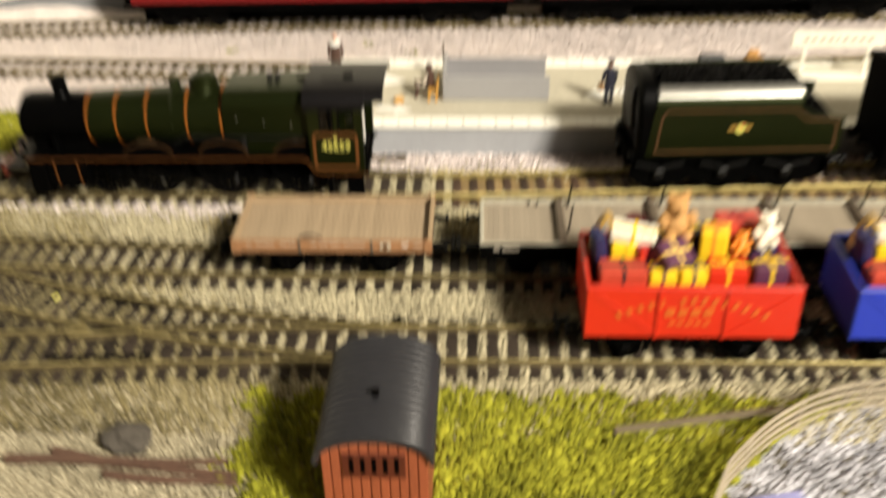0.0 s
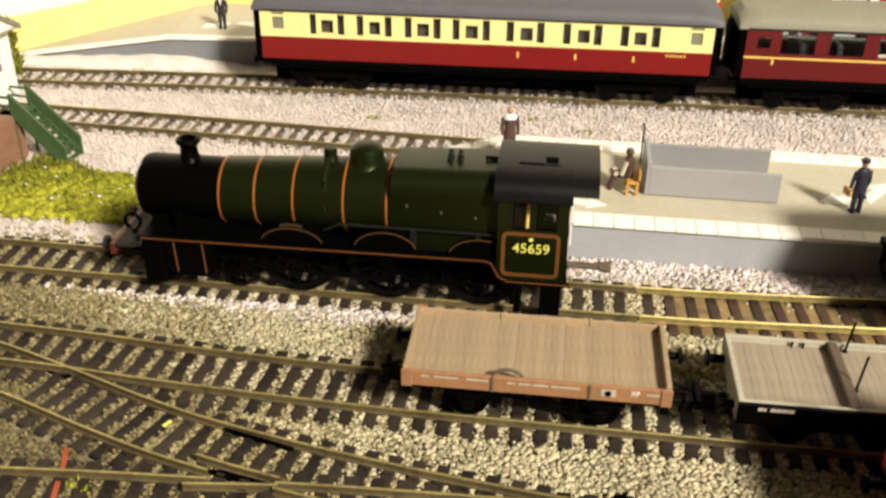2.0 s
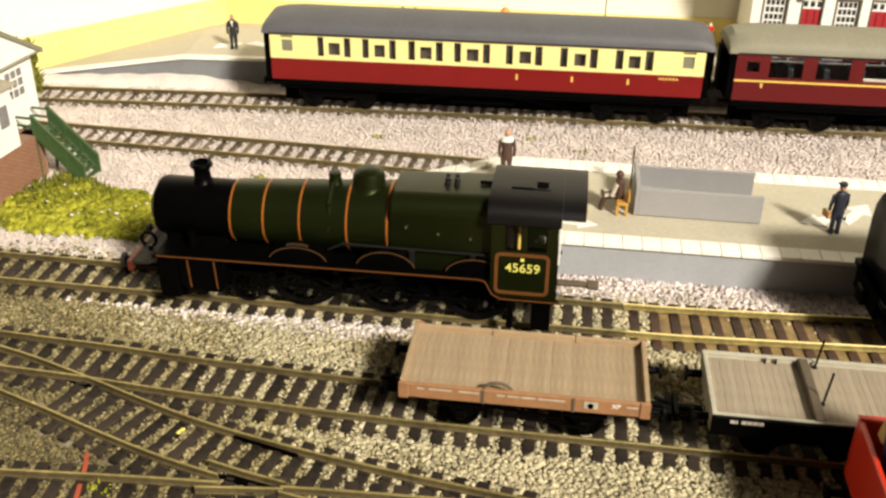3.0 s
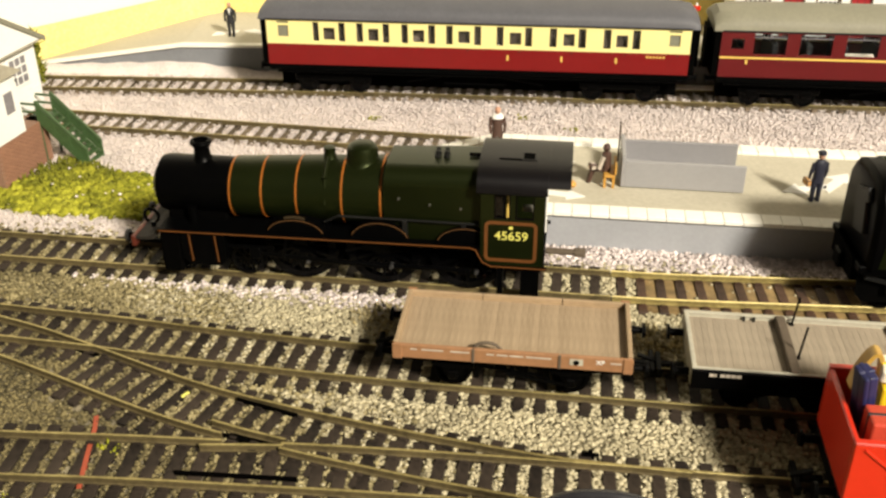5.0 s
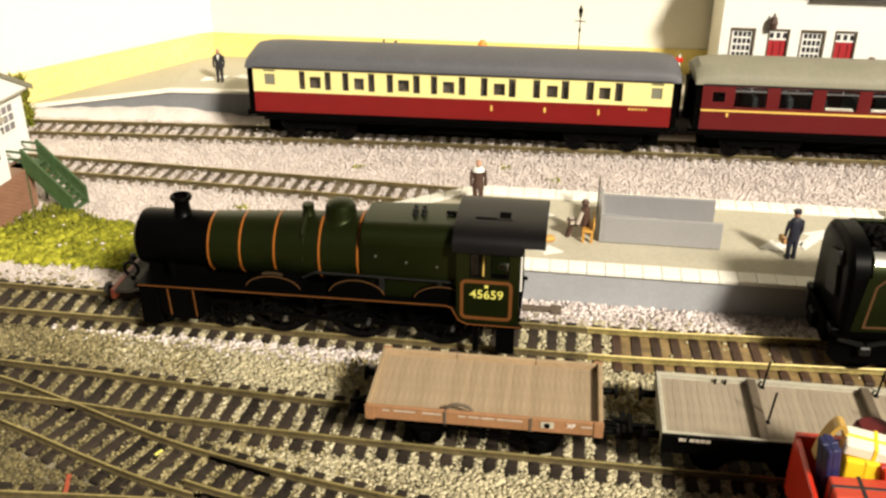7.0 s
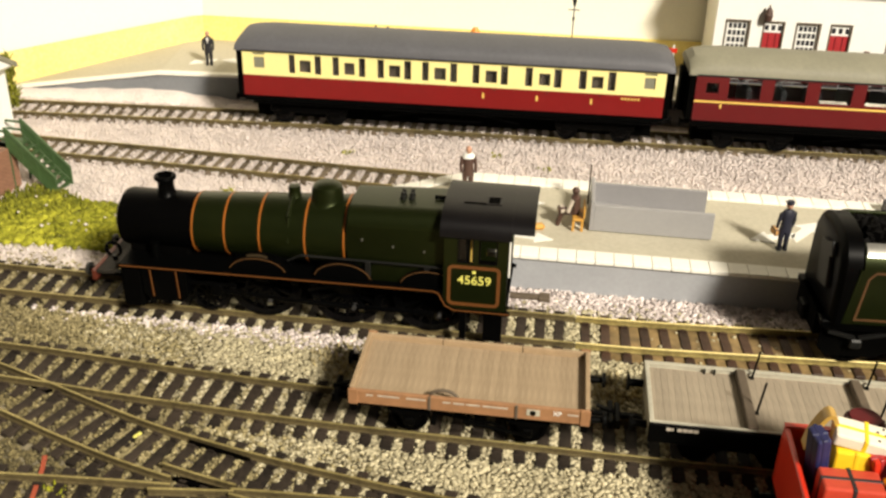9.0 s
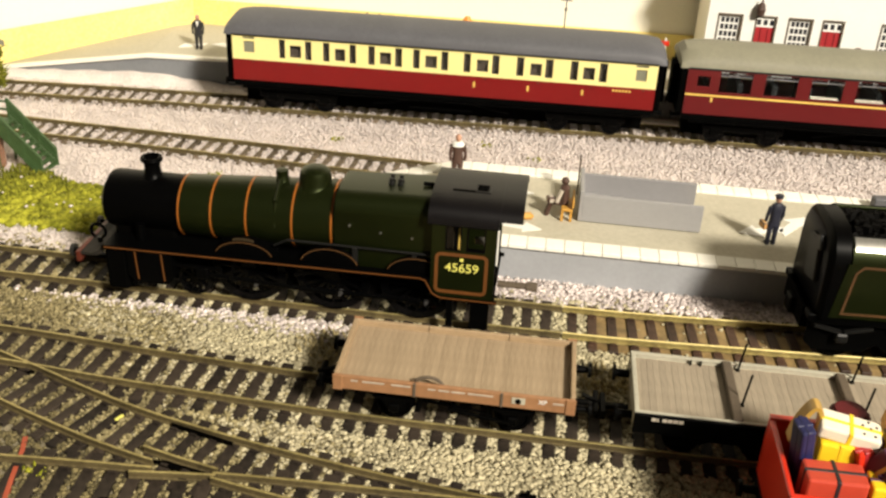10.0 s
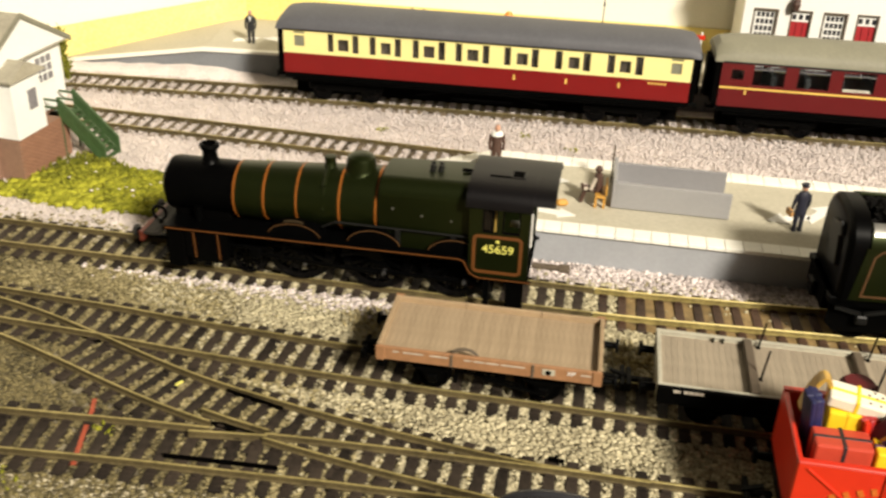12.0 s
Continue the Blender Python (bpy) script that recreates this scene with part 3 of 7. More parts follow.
# ---- ballast chips: far too many to count ----
def chips(name, n, area, size, mat, label, zmid=0.0, keep=None, seed=1, flat=0.75):
    rng = np.random.default_rng(seed)
    x0, x1, y0, y1 = area
    c = np.stack([rng.uniform(x0, x1, n), rng.uniform(y0, y1, n)], 1)
    if keep is not None:
        c = c[keep(c[:, 0], c[:, 1], rng)]
    n = len(c)
    base = np.array([(1, 0, 0), (0, 1, 0), (-1, 0, 0), (0, -1, 0), (0, 0, 1), (0, 0, -1)], float)
    r = rng.uniform(size[0], size[1], (n, 1, 1)) * rng.uniform(0.65, 1.25, (n, 6, 1))
    q = rng.normal(size=(n, 4))
    q /= np.linalg.norm(q, axis=1)[:, None]
    w, x, y, z = q.T
    R = np.stack([1 - 2 * (y * y + z * z), 2 * (x * y - z * w), 2 * (x * z + y * w), 2 * (x * y + z * w), 1 - 2 * (x * x + z * z), 2 * (y * z - x * w), 2 * (x * z - y * w), 2 * (y * z + x * w), 1 - 2 * (x * x + y * y)], 1).reshape(n, 3, 3)
    v = np.einsum("nij,nkj->nki", R, base * r)
    v[:, :, 2] *= flat
    v[:, :, :2] += c[:, None, :]
    v[:, :, 2] += zmid + rng.uniform(-0.04, 0.05, (n, 1))
    tri = np.array([(0, 1, 4), (1, 2, 4), (2, 3, 4), (3, 0, 4), (1, 0, 5), (2, 1, 5), (3, 2, 5), (0, 3, 5)])
    f = (tri[None] + 6 * np.arange(n)[:, None, None]).reshape(-1, 3)
    me = bpy.data.meshes.new(name)
    me.vertices.add(6 * n)
    me.vertices.foreach_set("co", (v * K).ravel())
    me.loops.add(3 * len(f))
    me.loops.foreach_set("vertex_index", f.ravel().astype(np.int32))
    me.polygons.add(len(f))
    me.polygons.foreach_set("loop_start", np.arange(0, 3 * len(f), 3, dtype=np.int32))
    me.update(calc_edges=True)
    me.materials.append(mat)
    return tagged(new(name, me), label, "gravel", kind="stuff")


TIES = [spaced(p, s) for p, s in (([(-46, 0.35), (-26, 0.12), (-12, 0.0), (6.55, 0)], 0.68), ([(6.6, 0), (60, 0.4)], 0.70), (coach_path, 0.66), (siding_path, 0.66), (wagon_path, 0.66), (front_path, 0.66), (cross_path[15:44], 0.66))]
TIES = np.array([t for some in TIES for t in some])


def off_sleepers(x, y, rng, margin=0.05, half=1.5):
    """True where no sleeper lies."""
    ok = np.ones(len(x), bool)
    for tx, ty, a in TIES:
        near = np.nonzero((np.abs(x - tx) < 1.9) & (np.abs(y - ty) < 1.9))[0]
        c, s = math.cos(radians(a)), math.sin(radians(a))
        u, w = (x[near] - tx) * c + (y[near] - ty) * s, -(x[near] - tx) * s + (y[near] - ty) * c
        ok[near[(np.abs(u) < 0.19 + margin) & (np.abs(w) < half + margin)]] = False
    return ok


def paleness(x, y, r):
    """How pale the ballast is: it gets darker and yellower towards the near left corner."""
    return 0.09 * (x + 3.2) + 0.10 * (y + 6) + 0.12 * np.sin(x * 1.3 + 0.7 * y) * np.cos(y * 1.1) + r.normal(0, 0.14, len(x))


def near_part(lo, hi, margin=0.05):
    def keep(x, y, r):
        c = paleness(x, y, r)
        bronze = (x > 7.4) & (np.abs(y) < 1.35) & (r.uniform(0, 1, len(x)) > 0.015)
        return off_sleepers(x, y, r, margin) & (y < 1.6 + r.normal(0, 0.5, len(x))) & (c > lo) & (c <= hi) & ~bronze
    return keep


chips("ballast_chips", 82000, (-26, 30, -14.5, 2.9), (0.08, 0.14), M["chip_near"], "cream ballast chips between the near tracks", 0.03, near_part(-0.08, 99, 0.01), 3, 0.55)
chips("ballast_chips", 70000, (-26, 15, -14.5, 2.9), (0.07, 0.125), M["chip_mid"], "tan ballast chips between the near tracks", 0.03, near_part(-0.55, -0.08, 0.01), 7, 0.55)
chips("ballast_chips", 60000, (-26, 5, -14.5, 0), (0.065, 0.115), M["chip_dull"], "dark yellowish ballast chips in the foreground", 0.03, near_part(-99, -0.55, 0.01), 8, 0.6)
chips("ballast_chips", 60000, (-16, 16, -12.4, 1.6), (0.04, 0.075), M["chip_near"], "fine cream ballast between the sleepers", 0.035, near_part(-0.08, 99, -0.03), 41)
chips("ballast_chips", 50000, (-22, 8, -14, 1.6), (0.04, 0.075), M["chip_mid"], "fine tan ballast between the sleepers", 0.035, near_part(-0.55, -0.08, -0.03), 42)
chips("ballast_chips", 5200, (-13, 1.2, -2.75, -1.35), (0.07, 0.125), M["chip_pink"], "whiter fresh ballast chips beside the engine's track", 0.05, lambda x, y, r: off_sleepers(x, y, r, 0.01) & (y > -2.1 + 0.07 * (-1 - x) + r.normal(0, 0.28, len(x))), 12, 0.6)
bm = prism_z(B(), [(-60, 1.3), (60, 1.3), (60, 24), (-30, 21.5), (-60, 16)], -0.06, -0.02)
solid("far_ballast", bm, M["far_bed"], "pale pinkish fine ballast bed", "ground", kind="structure")
chips("ballast_chips", 90000, (-30, 32, 0.6, 21.6), (0.055, 0.095), M["chip_far"], "pinkish grey ballast chips between the far tracks", 0.035, lambda x, y, r: off_sleepers(x, y, r, -0.085, 1.2) & ((x < 1.0) | (y > 3.2)) & (y > 1.2 + r.normal(0, 0.4, len(x))) & ~((y > 3.0) & (y < 10.1) & (x > 1.4)) & ~((x > 7.4) & (y < 1.35)), 4, 0.27)
chips("ballast_chips", 26000, (-30, 32, 10.4, 21.2), (0.06, 0.10), M["chip_far"], "pinkish grey ballast packed between the far sleepers", 0.115, lambda x, y, r: off_sleepers(x, y, r, -0.05, 1.2) & (np.minimum(np.abs(y - np.interp(x, *zip(*coach_path))), np.abs(y - np.interp(x, *zip(*siding_path)))) < 1.25 + r.normal(0, 0.12, len(x))), 14, 0.3)
chips("ballast_chips", 9000, (0.6, 32, 0.95, 3.05), (0.07, 0.125), M["chip_pink"], "pale pinkish ballast chips along the platform wall", 0.03, lambda x, y, r: off_sleepers(x, y, r) & (y > 1.3 + r.normal(0, 0.15, len(x))), 9)
FENCE = smooth_path([(14.3, -18.6), (15.2, -16.65), (15.53, -16.13), (16.53, -15.04), (17.5, -14.22), (18.7, -13.5), (20.4, -13.0), (24.5, -12.6)], 6)


def fence_x(y):
    return np.interp(y, [p[1] for p in FENCE], [p[0] for p in FENCE])


chips("gravel_path", 12000, (14, 32, -19, -12.4), (0.07, 0.13), M["chip_pale"], "pale grey gravel inside the curved fence", 0.02, lambda x, y, r: x > fence_x(y) + 0.05 + r.normal(0, 0.06, len(x)), 5)
chips("ballast_chips", 34000, (-22, 5, -22, -12.4), (0.045, 0.085), M["chip_sand"], "fine sandy gravel in front of the tracks", 0.01, lambda x, y, r: off_sleepers(x, y, r), 6, 0.6)

# ---- island platform ----
plat = thing("platform", label="grey island platform with white edging slabs", category="platform", kind="structure")
PN, PF, PZ = 3.0, 10.2, 1.5
part("platform_deck", prism_y(B(), [(-3.6, 0.0), (1.5, PZ - 0.06), (60, PZ - 0.06), (60, 0.0)], PN + 0.12, PF - 0.12), [M["platform_top"]], plat, "smooth grey platform deck")
for y0, y1 in ((PN, PN + 0.14), (PF - 0.14, PF)):
    part("platform_wall", prism_y(B(), [(-3.7, -0.04), (1.5, PZ - 0.09), (60, PZ - 0.09), (60, -0.04)], y0 + 0.02, y1 - 0.02), M["platform_wall"], plat, "grey plastic platform wall")
bm = box(B(), -0.34, 0.34, -0.40, 0.40, -0.12, 0.04, 0.018)
slab = mesh_of("edging_slab", bm, M["paving_white"])
for row in (PN + 0.30, PF - 0.36):
    for i in range(34):
        again("edging_slab", slab, plat, 1.9 + i * 0.70, row, PZ)
    for i in range(7):
        x = 1.2 - i * 0.70
        s = again("edging_slab", slab, plat, x, row, 0)
        s.matrix_basis = pose(x * K, row * K, (PZ - (1.5 - x) * 0.29) * K, 0, -16.3, 0)
# fence-like seam and shadow gaps of the subway well: an open box with steps inside
well = thing("subway_entrance", label="grey plastic low-walled subway stairwell, open at one end, on the platform", category="stairwell")
part("front_wall", box(B(), 7.05, 11.65, 5.55, 5.70, PZ - 0.02, 2.58, 0.015), M["plastic_grey"], well)
part("back_wall", box(B(), 7.05, 11.6, 7.75, 7.90, PZ - 0.02, 2.55, 0.015), M["plastic_dark"], well, "darker grey back wall")
part("end_wall", box(B(), 6.9, 7.05, 5.55, 7.90, PZ - 0.02, 2.75, 0.015), M["plastic_grey"], well)
for i in range(8):
    part("step", box(B(), 7.1 + i * 0.55, 7.65 + i * 0.55, 5.71, 7.74, PZ - 0.02, PZ + 0.03 + 0.03 * (7 - i), 0.01), M["plastic_grey"], well)
rod(bm := B(), (6.85, 7.95, PZ), (6.85, 7.95, 3.25), 0.035, 8)
box(bm, 6.82, 6.88, 7.7, 8.2, 2.9, 3.2, 0.01)
solid("sign_post", bm, M["bolster_brown"], "thin brown sign post at the stairwell wall", "sign")

# pale paper arrows on the deck
for x, y, rz, s in ((4.75, 4.62, -8, 1.0), (14.1, 6.3, 200, 1.2), (15.5, 7.1, 55, 1.3), (3.0, 7.9, -4, 2.6)):
    bm = prism_z(B(), [(-0.9 * s, -0.18), (0.1 * s, -0.22), (0.1 * s, -0.42 * s), (0.8 * s, 0.0), (0.1 * s, 0.42 * s), (0.1 * s, 0.2), (-0.7 * s, 0.2)], 0, 0.03)
    ob = solid("paper_arrow", bm, M["white_paint"], "pale paper arrow lying on the platform", "arrow", "paper arrows")
    ob.matrix_basis = pose(x * K, y * K, (PZ - 0.055) * K, 0, 0, rz)

# ---- station sign at the far end of the platform ----
sign = thing("station_sign", 24.9, 8.2, PZ - 0.06, 0, "cream station name board on two posts", "sign")
part("name_board", box(B(), -2.1, 2.1, -0.06, 0.06, 1.45, 2.25, 0.03), M["wall_cream"], sign)
for i, (w, x) in enumerate(((0.22, -1.45), (0.22, -1.1), (0.22, -0.72), (0.22, -0.35), (0.12, -0.05), (0.22, 0.3), (0.22, 0.68), (0.22, 1.05), (0.22, 1.42))):
    part("lettering_bar", box(B(), x - w / 2, x + w / 2, -0.075, -0.055, 1.77, 1.95), M["fence_beige"], sign)
for x in (-1.45, 1.45):
    part("post", box(B(), x - 0.07, x + 0.07, -0.06, 0.06, 0.1, 1.47), M["wall_cream"], sign)
part("base", box(B(), -1.9, 1.9, -0.45, 0.45, 0.0, 0.1, 0.02), M["wall_cream"], sign)

# ---- far platform behind the coaches ----
far = thing("platform", label="grey main platform with a ramp and pale kerb in front of the station", category="platform", kind="structure")
outline = [(-16.9, 20.85), (-12.6, 21.25), (10, 22.0), (60, 24.0), (60, 29.4), (-16.6, 27.4), (-17.4, 26.8)]
part("platform_deck", prism_z(B(), outline, 0.0, PZ - 0.02), [M["platform_top"]], far)
bm = B()
vs = [bm.verts.new(p) for p in ((-26.6, 20.1, 0.06), (-16.9, 20.85, PZ - 0.02), (-17.4, 26.85, PZ - 0.02), (-26.6, 20.1, -0.03), (-16.9, 20.85, -0.03), (-17.4, 26.85, -0.03))]
for f in ((0, 1, 2), (3, 5, 4), (0, 3, 4, 1), (1, 4, 5, 2), (2, 5, 3, 0)):
    bm.faces.new([vs[i] for i in f])
bmesh.ops.recalc_face_normals(bm, faces=bm.faces)
part("platform_ramp", bm, M["platform_top"], far, "sloping grey platform ramp")
bm = B()
for a, b in zip([(-26.6, 20.0, 0.14), (-16.9, 20.72, PZ + 0.02), (-12.6, 21.12, PZ + 0.02), (10, 21.87, PZ + 0.02)], [(-16.9, 20.72, PZ + 0.02), (-12.6, 21.12, PZ + 0.02), (10, 21.87, PZ + 0.02), (60, 23.87, PZ + 0.02)]):
    a, b = Vector(a), Vector(b)
    rings(bm, [[p + Vector((0, -0.1, -0.12)), p + Vector((0, 0.32, -0.12)), p + Vector((0, 0.32, 0.02)), p + Vector((0, -0.1, 0.02))] for p in (a, b)])
bmesh.ops.recalc_face_normals(bm, faces=bm.faces)
part("kerb", bm, M["paving_white"], far, "pale platform kerb")
bm = B()
for a, b in zip([(-26.4, 20.1, 0.02), (-16.9, 20.8, PZ - 0.1), (-12.6, 21.18, PZ - 0.1), (10, 21.93, PZ - 0.1)], [(-16.9, 20.8, PZ - 0.1), (-12.6, 21.18, PZ - 0.1), (10, 21.93, PZ - 0.1), (60, 23.93, PZ - 0.1)]):
    rings(bm, [[(p[0], p[1] - 0.03, -0.04), (p[0], p[1] + 0.05, -0.04), (p[0], p[1] + 0.05, p[2]), (p[0], p[1] - 0.03, p[2])] for p in (a, b)])
bmesh.ops.recalc_face_normals(bm, faces=bm.faces)
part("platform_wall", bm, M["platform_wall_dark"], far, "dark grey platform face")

bm = B()
loops = []
for k in range(23):
    x = -27.2 + k * 0.72
    h = max(0.03, 1.52 * min(1.0, (x + 27.6) / 10.7) - 0.16 - 0.105 * max(0.0, x + 24.6)) + 0.05 * math.sin(k * 2.1)
    y = 20.0 + 0.074 * (x + 26.6)
    loops.append([(x, y - 1.0, -0.02), (x, y - 0.55, h * 0.45), (x, y - 0.02, h), (x, y + 0.04, h), (x, y + 0.04, -0.03), (x, y - 0.98, -0.03)])
rings(bm, loops)
bmesh.ops.recalc_face_normals(bm, faces=bm.faces)
solid("ballast_bank", bm, M["far_bed"], "pale ballast banked against the platform ramp", "ground", kind="structure", smooth=True)

# ---- wheels ----
def wheel(parent, x, z, y, r, mat, spokes=0, face=-1, name="wheel"):
    """A wheel at y, its face towards the side `face`."""
    bm = B()
    seg = 28
    w = 0.24
    prof = [(r * 0.80, 0), (r, 0), (r, w * 0.75), (r * 1.06, w * 0.78), (r * 1.06, w), (r * 0.80, w)]
    loops = []
    for i in range(seg + 1):
        a = 2 * math.pi * i / seg
        loops.append([(x + q * math.cos(a), y - face * s, z + q * math.sin(a)) for q, s in prof])
    rings(bm, loops, caps=False)
    bmesh.ops.remove_doubles(bm, verts=bm.verts, dist=1e-4)
    bmesh.ops.recalc_face_normals(bm, faces=bm.faces)
    ob = part(name, bm, mat, parent, smooth=True)
    part("hub", rod(B(), (x, y + face * 0.03, z), (x, y - face * w, z), r * 0.22, 14), mat, ob)
    bm = B()
    if spokes:
        star = []
        for i in range(spokes):
            a = 2 * math.pi * i / spokes
            da, db = 0.05, math.pi / spokes
            star += [(x + 0.83 * r * math.cos(a - da), z + 0.83 * r * math.sin(a - da)), (x + 0.83 * r * math.cos(a + da), z + 0.83 * r * math.sin(a + da)), (x + 0.26 * r * math.cos(a + db), z + 0.26 * r * math.sin(a + db))]
        prism_y(bm, star, *sorted((y - face * 0.05, y - face * 0.15)))
        part("spokes", bm, mat, ob)
    else:
        rod(bm, (x, y - face * 0.06, z), (x, y - face * 0.2, z), r * 0.84, 20)
        part("wheel_centre", bm, mat, ob)
    return ob


def both_wheels(parent, x, r, mat, spokes=0, half=0.98):
    for f in (-1, 1):
        wheel(parent, x, RAIL_TOP + r, f * half, r, mat, spokes, f)
    part("axle", rod(B(), (x, -half, RAIL_TOP + r), (x, half, RAIL_TOP + r), 0.09, 8), M["black_matt"], parent)


# ---- the green tender engine ----
loco = thing("steam_locomotive", label="dark green model steam engine with orange lining and black smokebox", category="locomotive")
GREEN, BLACK, LINE = M["loco_green"], M["black"], M["lining"]
AX = 3.36
lathe_x(bm := B(), [(-9.50, 0.55, AX), (-9.54, 0.80, AX), (-9.44, 0.98, AX), (-9.28, 1.03, AX), (-6.8, 1.03, AX)], seg=40)
part("smokebox", bm, M["black"], loco, "black smokebox", smooth=True)
lathe_x(bm := B(), [(-9.64, 0.30, AX), (-9.66, 0.62, AX), (-9.52, 0.74, AX)], seg=28)
rod(bm, (-9.78, 0, AX), (-9.58, 0, AX), 0.08, 10)
obox(bm, (-9.72, 0, AX), (0.06, 0.07, 0.7), rx=35)
part("smokebox_door", bm, M["black_gloss"], loco, smooth=True)
lathe_x(bm := B(), [(-6.82, 1.03, AX), (-6.78, 1.07, AX), (-1.3, 1.25, AX + 0.16)], seg=44)
part("boiler", bm, GREEN, loco, "glossy dark green tapered boiler", smooth=True)
for x in (-6.75, -5.60, -4.36, -2.76, -1.40):
    f = (x + 6.58) / 5.28
    r, c = 1.085 + 0.18 * f, AX + 0.16 * f
    lathe_x(bm := B(), [(x - 0.035, r - 0.06, c), (x - 0.032, r + 0.006, c), (x + 0.032, r + 0.006, c), (x + 0.035, r - 0.06, c)], seg=44)
    part("boiler_band", bm, LINE, loco, "orange lined boiler band", smooth=True)
# Belpaire firebox: a squarish section that widens to the cab
def firebox_loop(x, w, top, sh):
    pts = [(w, 2.3), (w, top - sh)]
    pts += [(w - sh + sh * math.cos(a), top - sh + sh * math.sin(a)) for a in [radians(v) for v in (15, 30, 45, 60, 75)]]
    pts += [(w - sh, top)]
    return [(x, y, z) for y, z in pts] + [(x, -y, z) for y, z in reversed(pts)]


bm = B()
rings(bm, [firebox_loop(-1.30, 1.26, 4.80, 0.66), firebox_loop(-1.24, 1.3, 4.86, 0.62), firebox_loop(2.1, 1.36, 4.98, 0.60)])
bmesh.ops.recalc_face_normals(bm, faces=bm.faces)
part("firebox", bm, GREEN, loco, "dark green flat-topped firebox", smooth=True)
lathe_z(bm := B(), [(0.42, 4.28), (0.33, 4.40), (0.29, 4.50), (0.27, 4.70), (0.28, 4.82), (0.36, 4.89), (0.39, 4.95), (0.36, 5.04), (0.29, 5.06), (0.25, 5.04), (0.22, 4.7)], -7.95, 0, 24)
part("chimney", bm, M["black"], loco, "black flared chimney", smooth=True)
lathe_z(bm := B(), [(0.74, 4.4), (0.60, 4.6), (0.55, 4.74), (0.54, 4.98), (0.49, 5.14), (0.37, 5.23), (0.17, 5.27), (0.02, 5.28)], -2.2, 0, 24)
part("dome", bm, GREEN, loco, "green steam dome", smooth=True)
bm = B()
lathe_z(bm, [(0.34, 4.45), (0.24, 4.62), (0.20, 4.86), (0.22, 4.9), (0.20, 5.03), (0.05, 5.05)], -3.35, 0, 16)
for s in (-1, 1):
    rod(bm, (-3.35, s * 0.15, 4.72), (-3.35, s * 0.95, 4.25), 0.08, 8)
    rod(bm, (-3.35, s * 0.95, 4.25), (-3.35, s * 1.18, 3.4), 0.05, 8)
part("top_feed", bm, GREEN, loco, "green top feed with side pipes", smooth=True)
for x in (0.42, 0.72):
    for y in (-0.14, 0.14):
        lathe_z(bm := B(), [(0.10, 4.9), (0.10, 5.0), (0.07, 5.02), (0.07, 5.14), (0.09, 5.15), (0.03, 5.18)], x, y, 10)
        part("safety_valve", bm, M["pipe_grey"], loco, smooth=True)
part("whistle", rod(B(), (1.5, -0.05, 5.04), (1.98, -0.05, 5.04), 0.07, 8), M["black_gloss"], loco)
# smokebox saddle and front steps
bm = B()
box(bm, -9.2, -7.0, -0.75, 0.75, 2.2, 2.75, 0.1)
part("saddle", bm, M["black_matt"], loco)
for s in (-1, 1):
    rod(bm := B(), (-8.15, s * 1.02, 2.3), (-8.15, s * 1.02, 2.95), 0.16, 12)
    part("steam_pipe", bm, M["black"], loco, smooth=True)
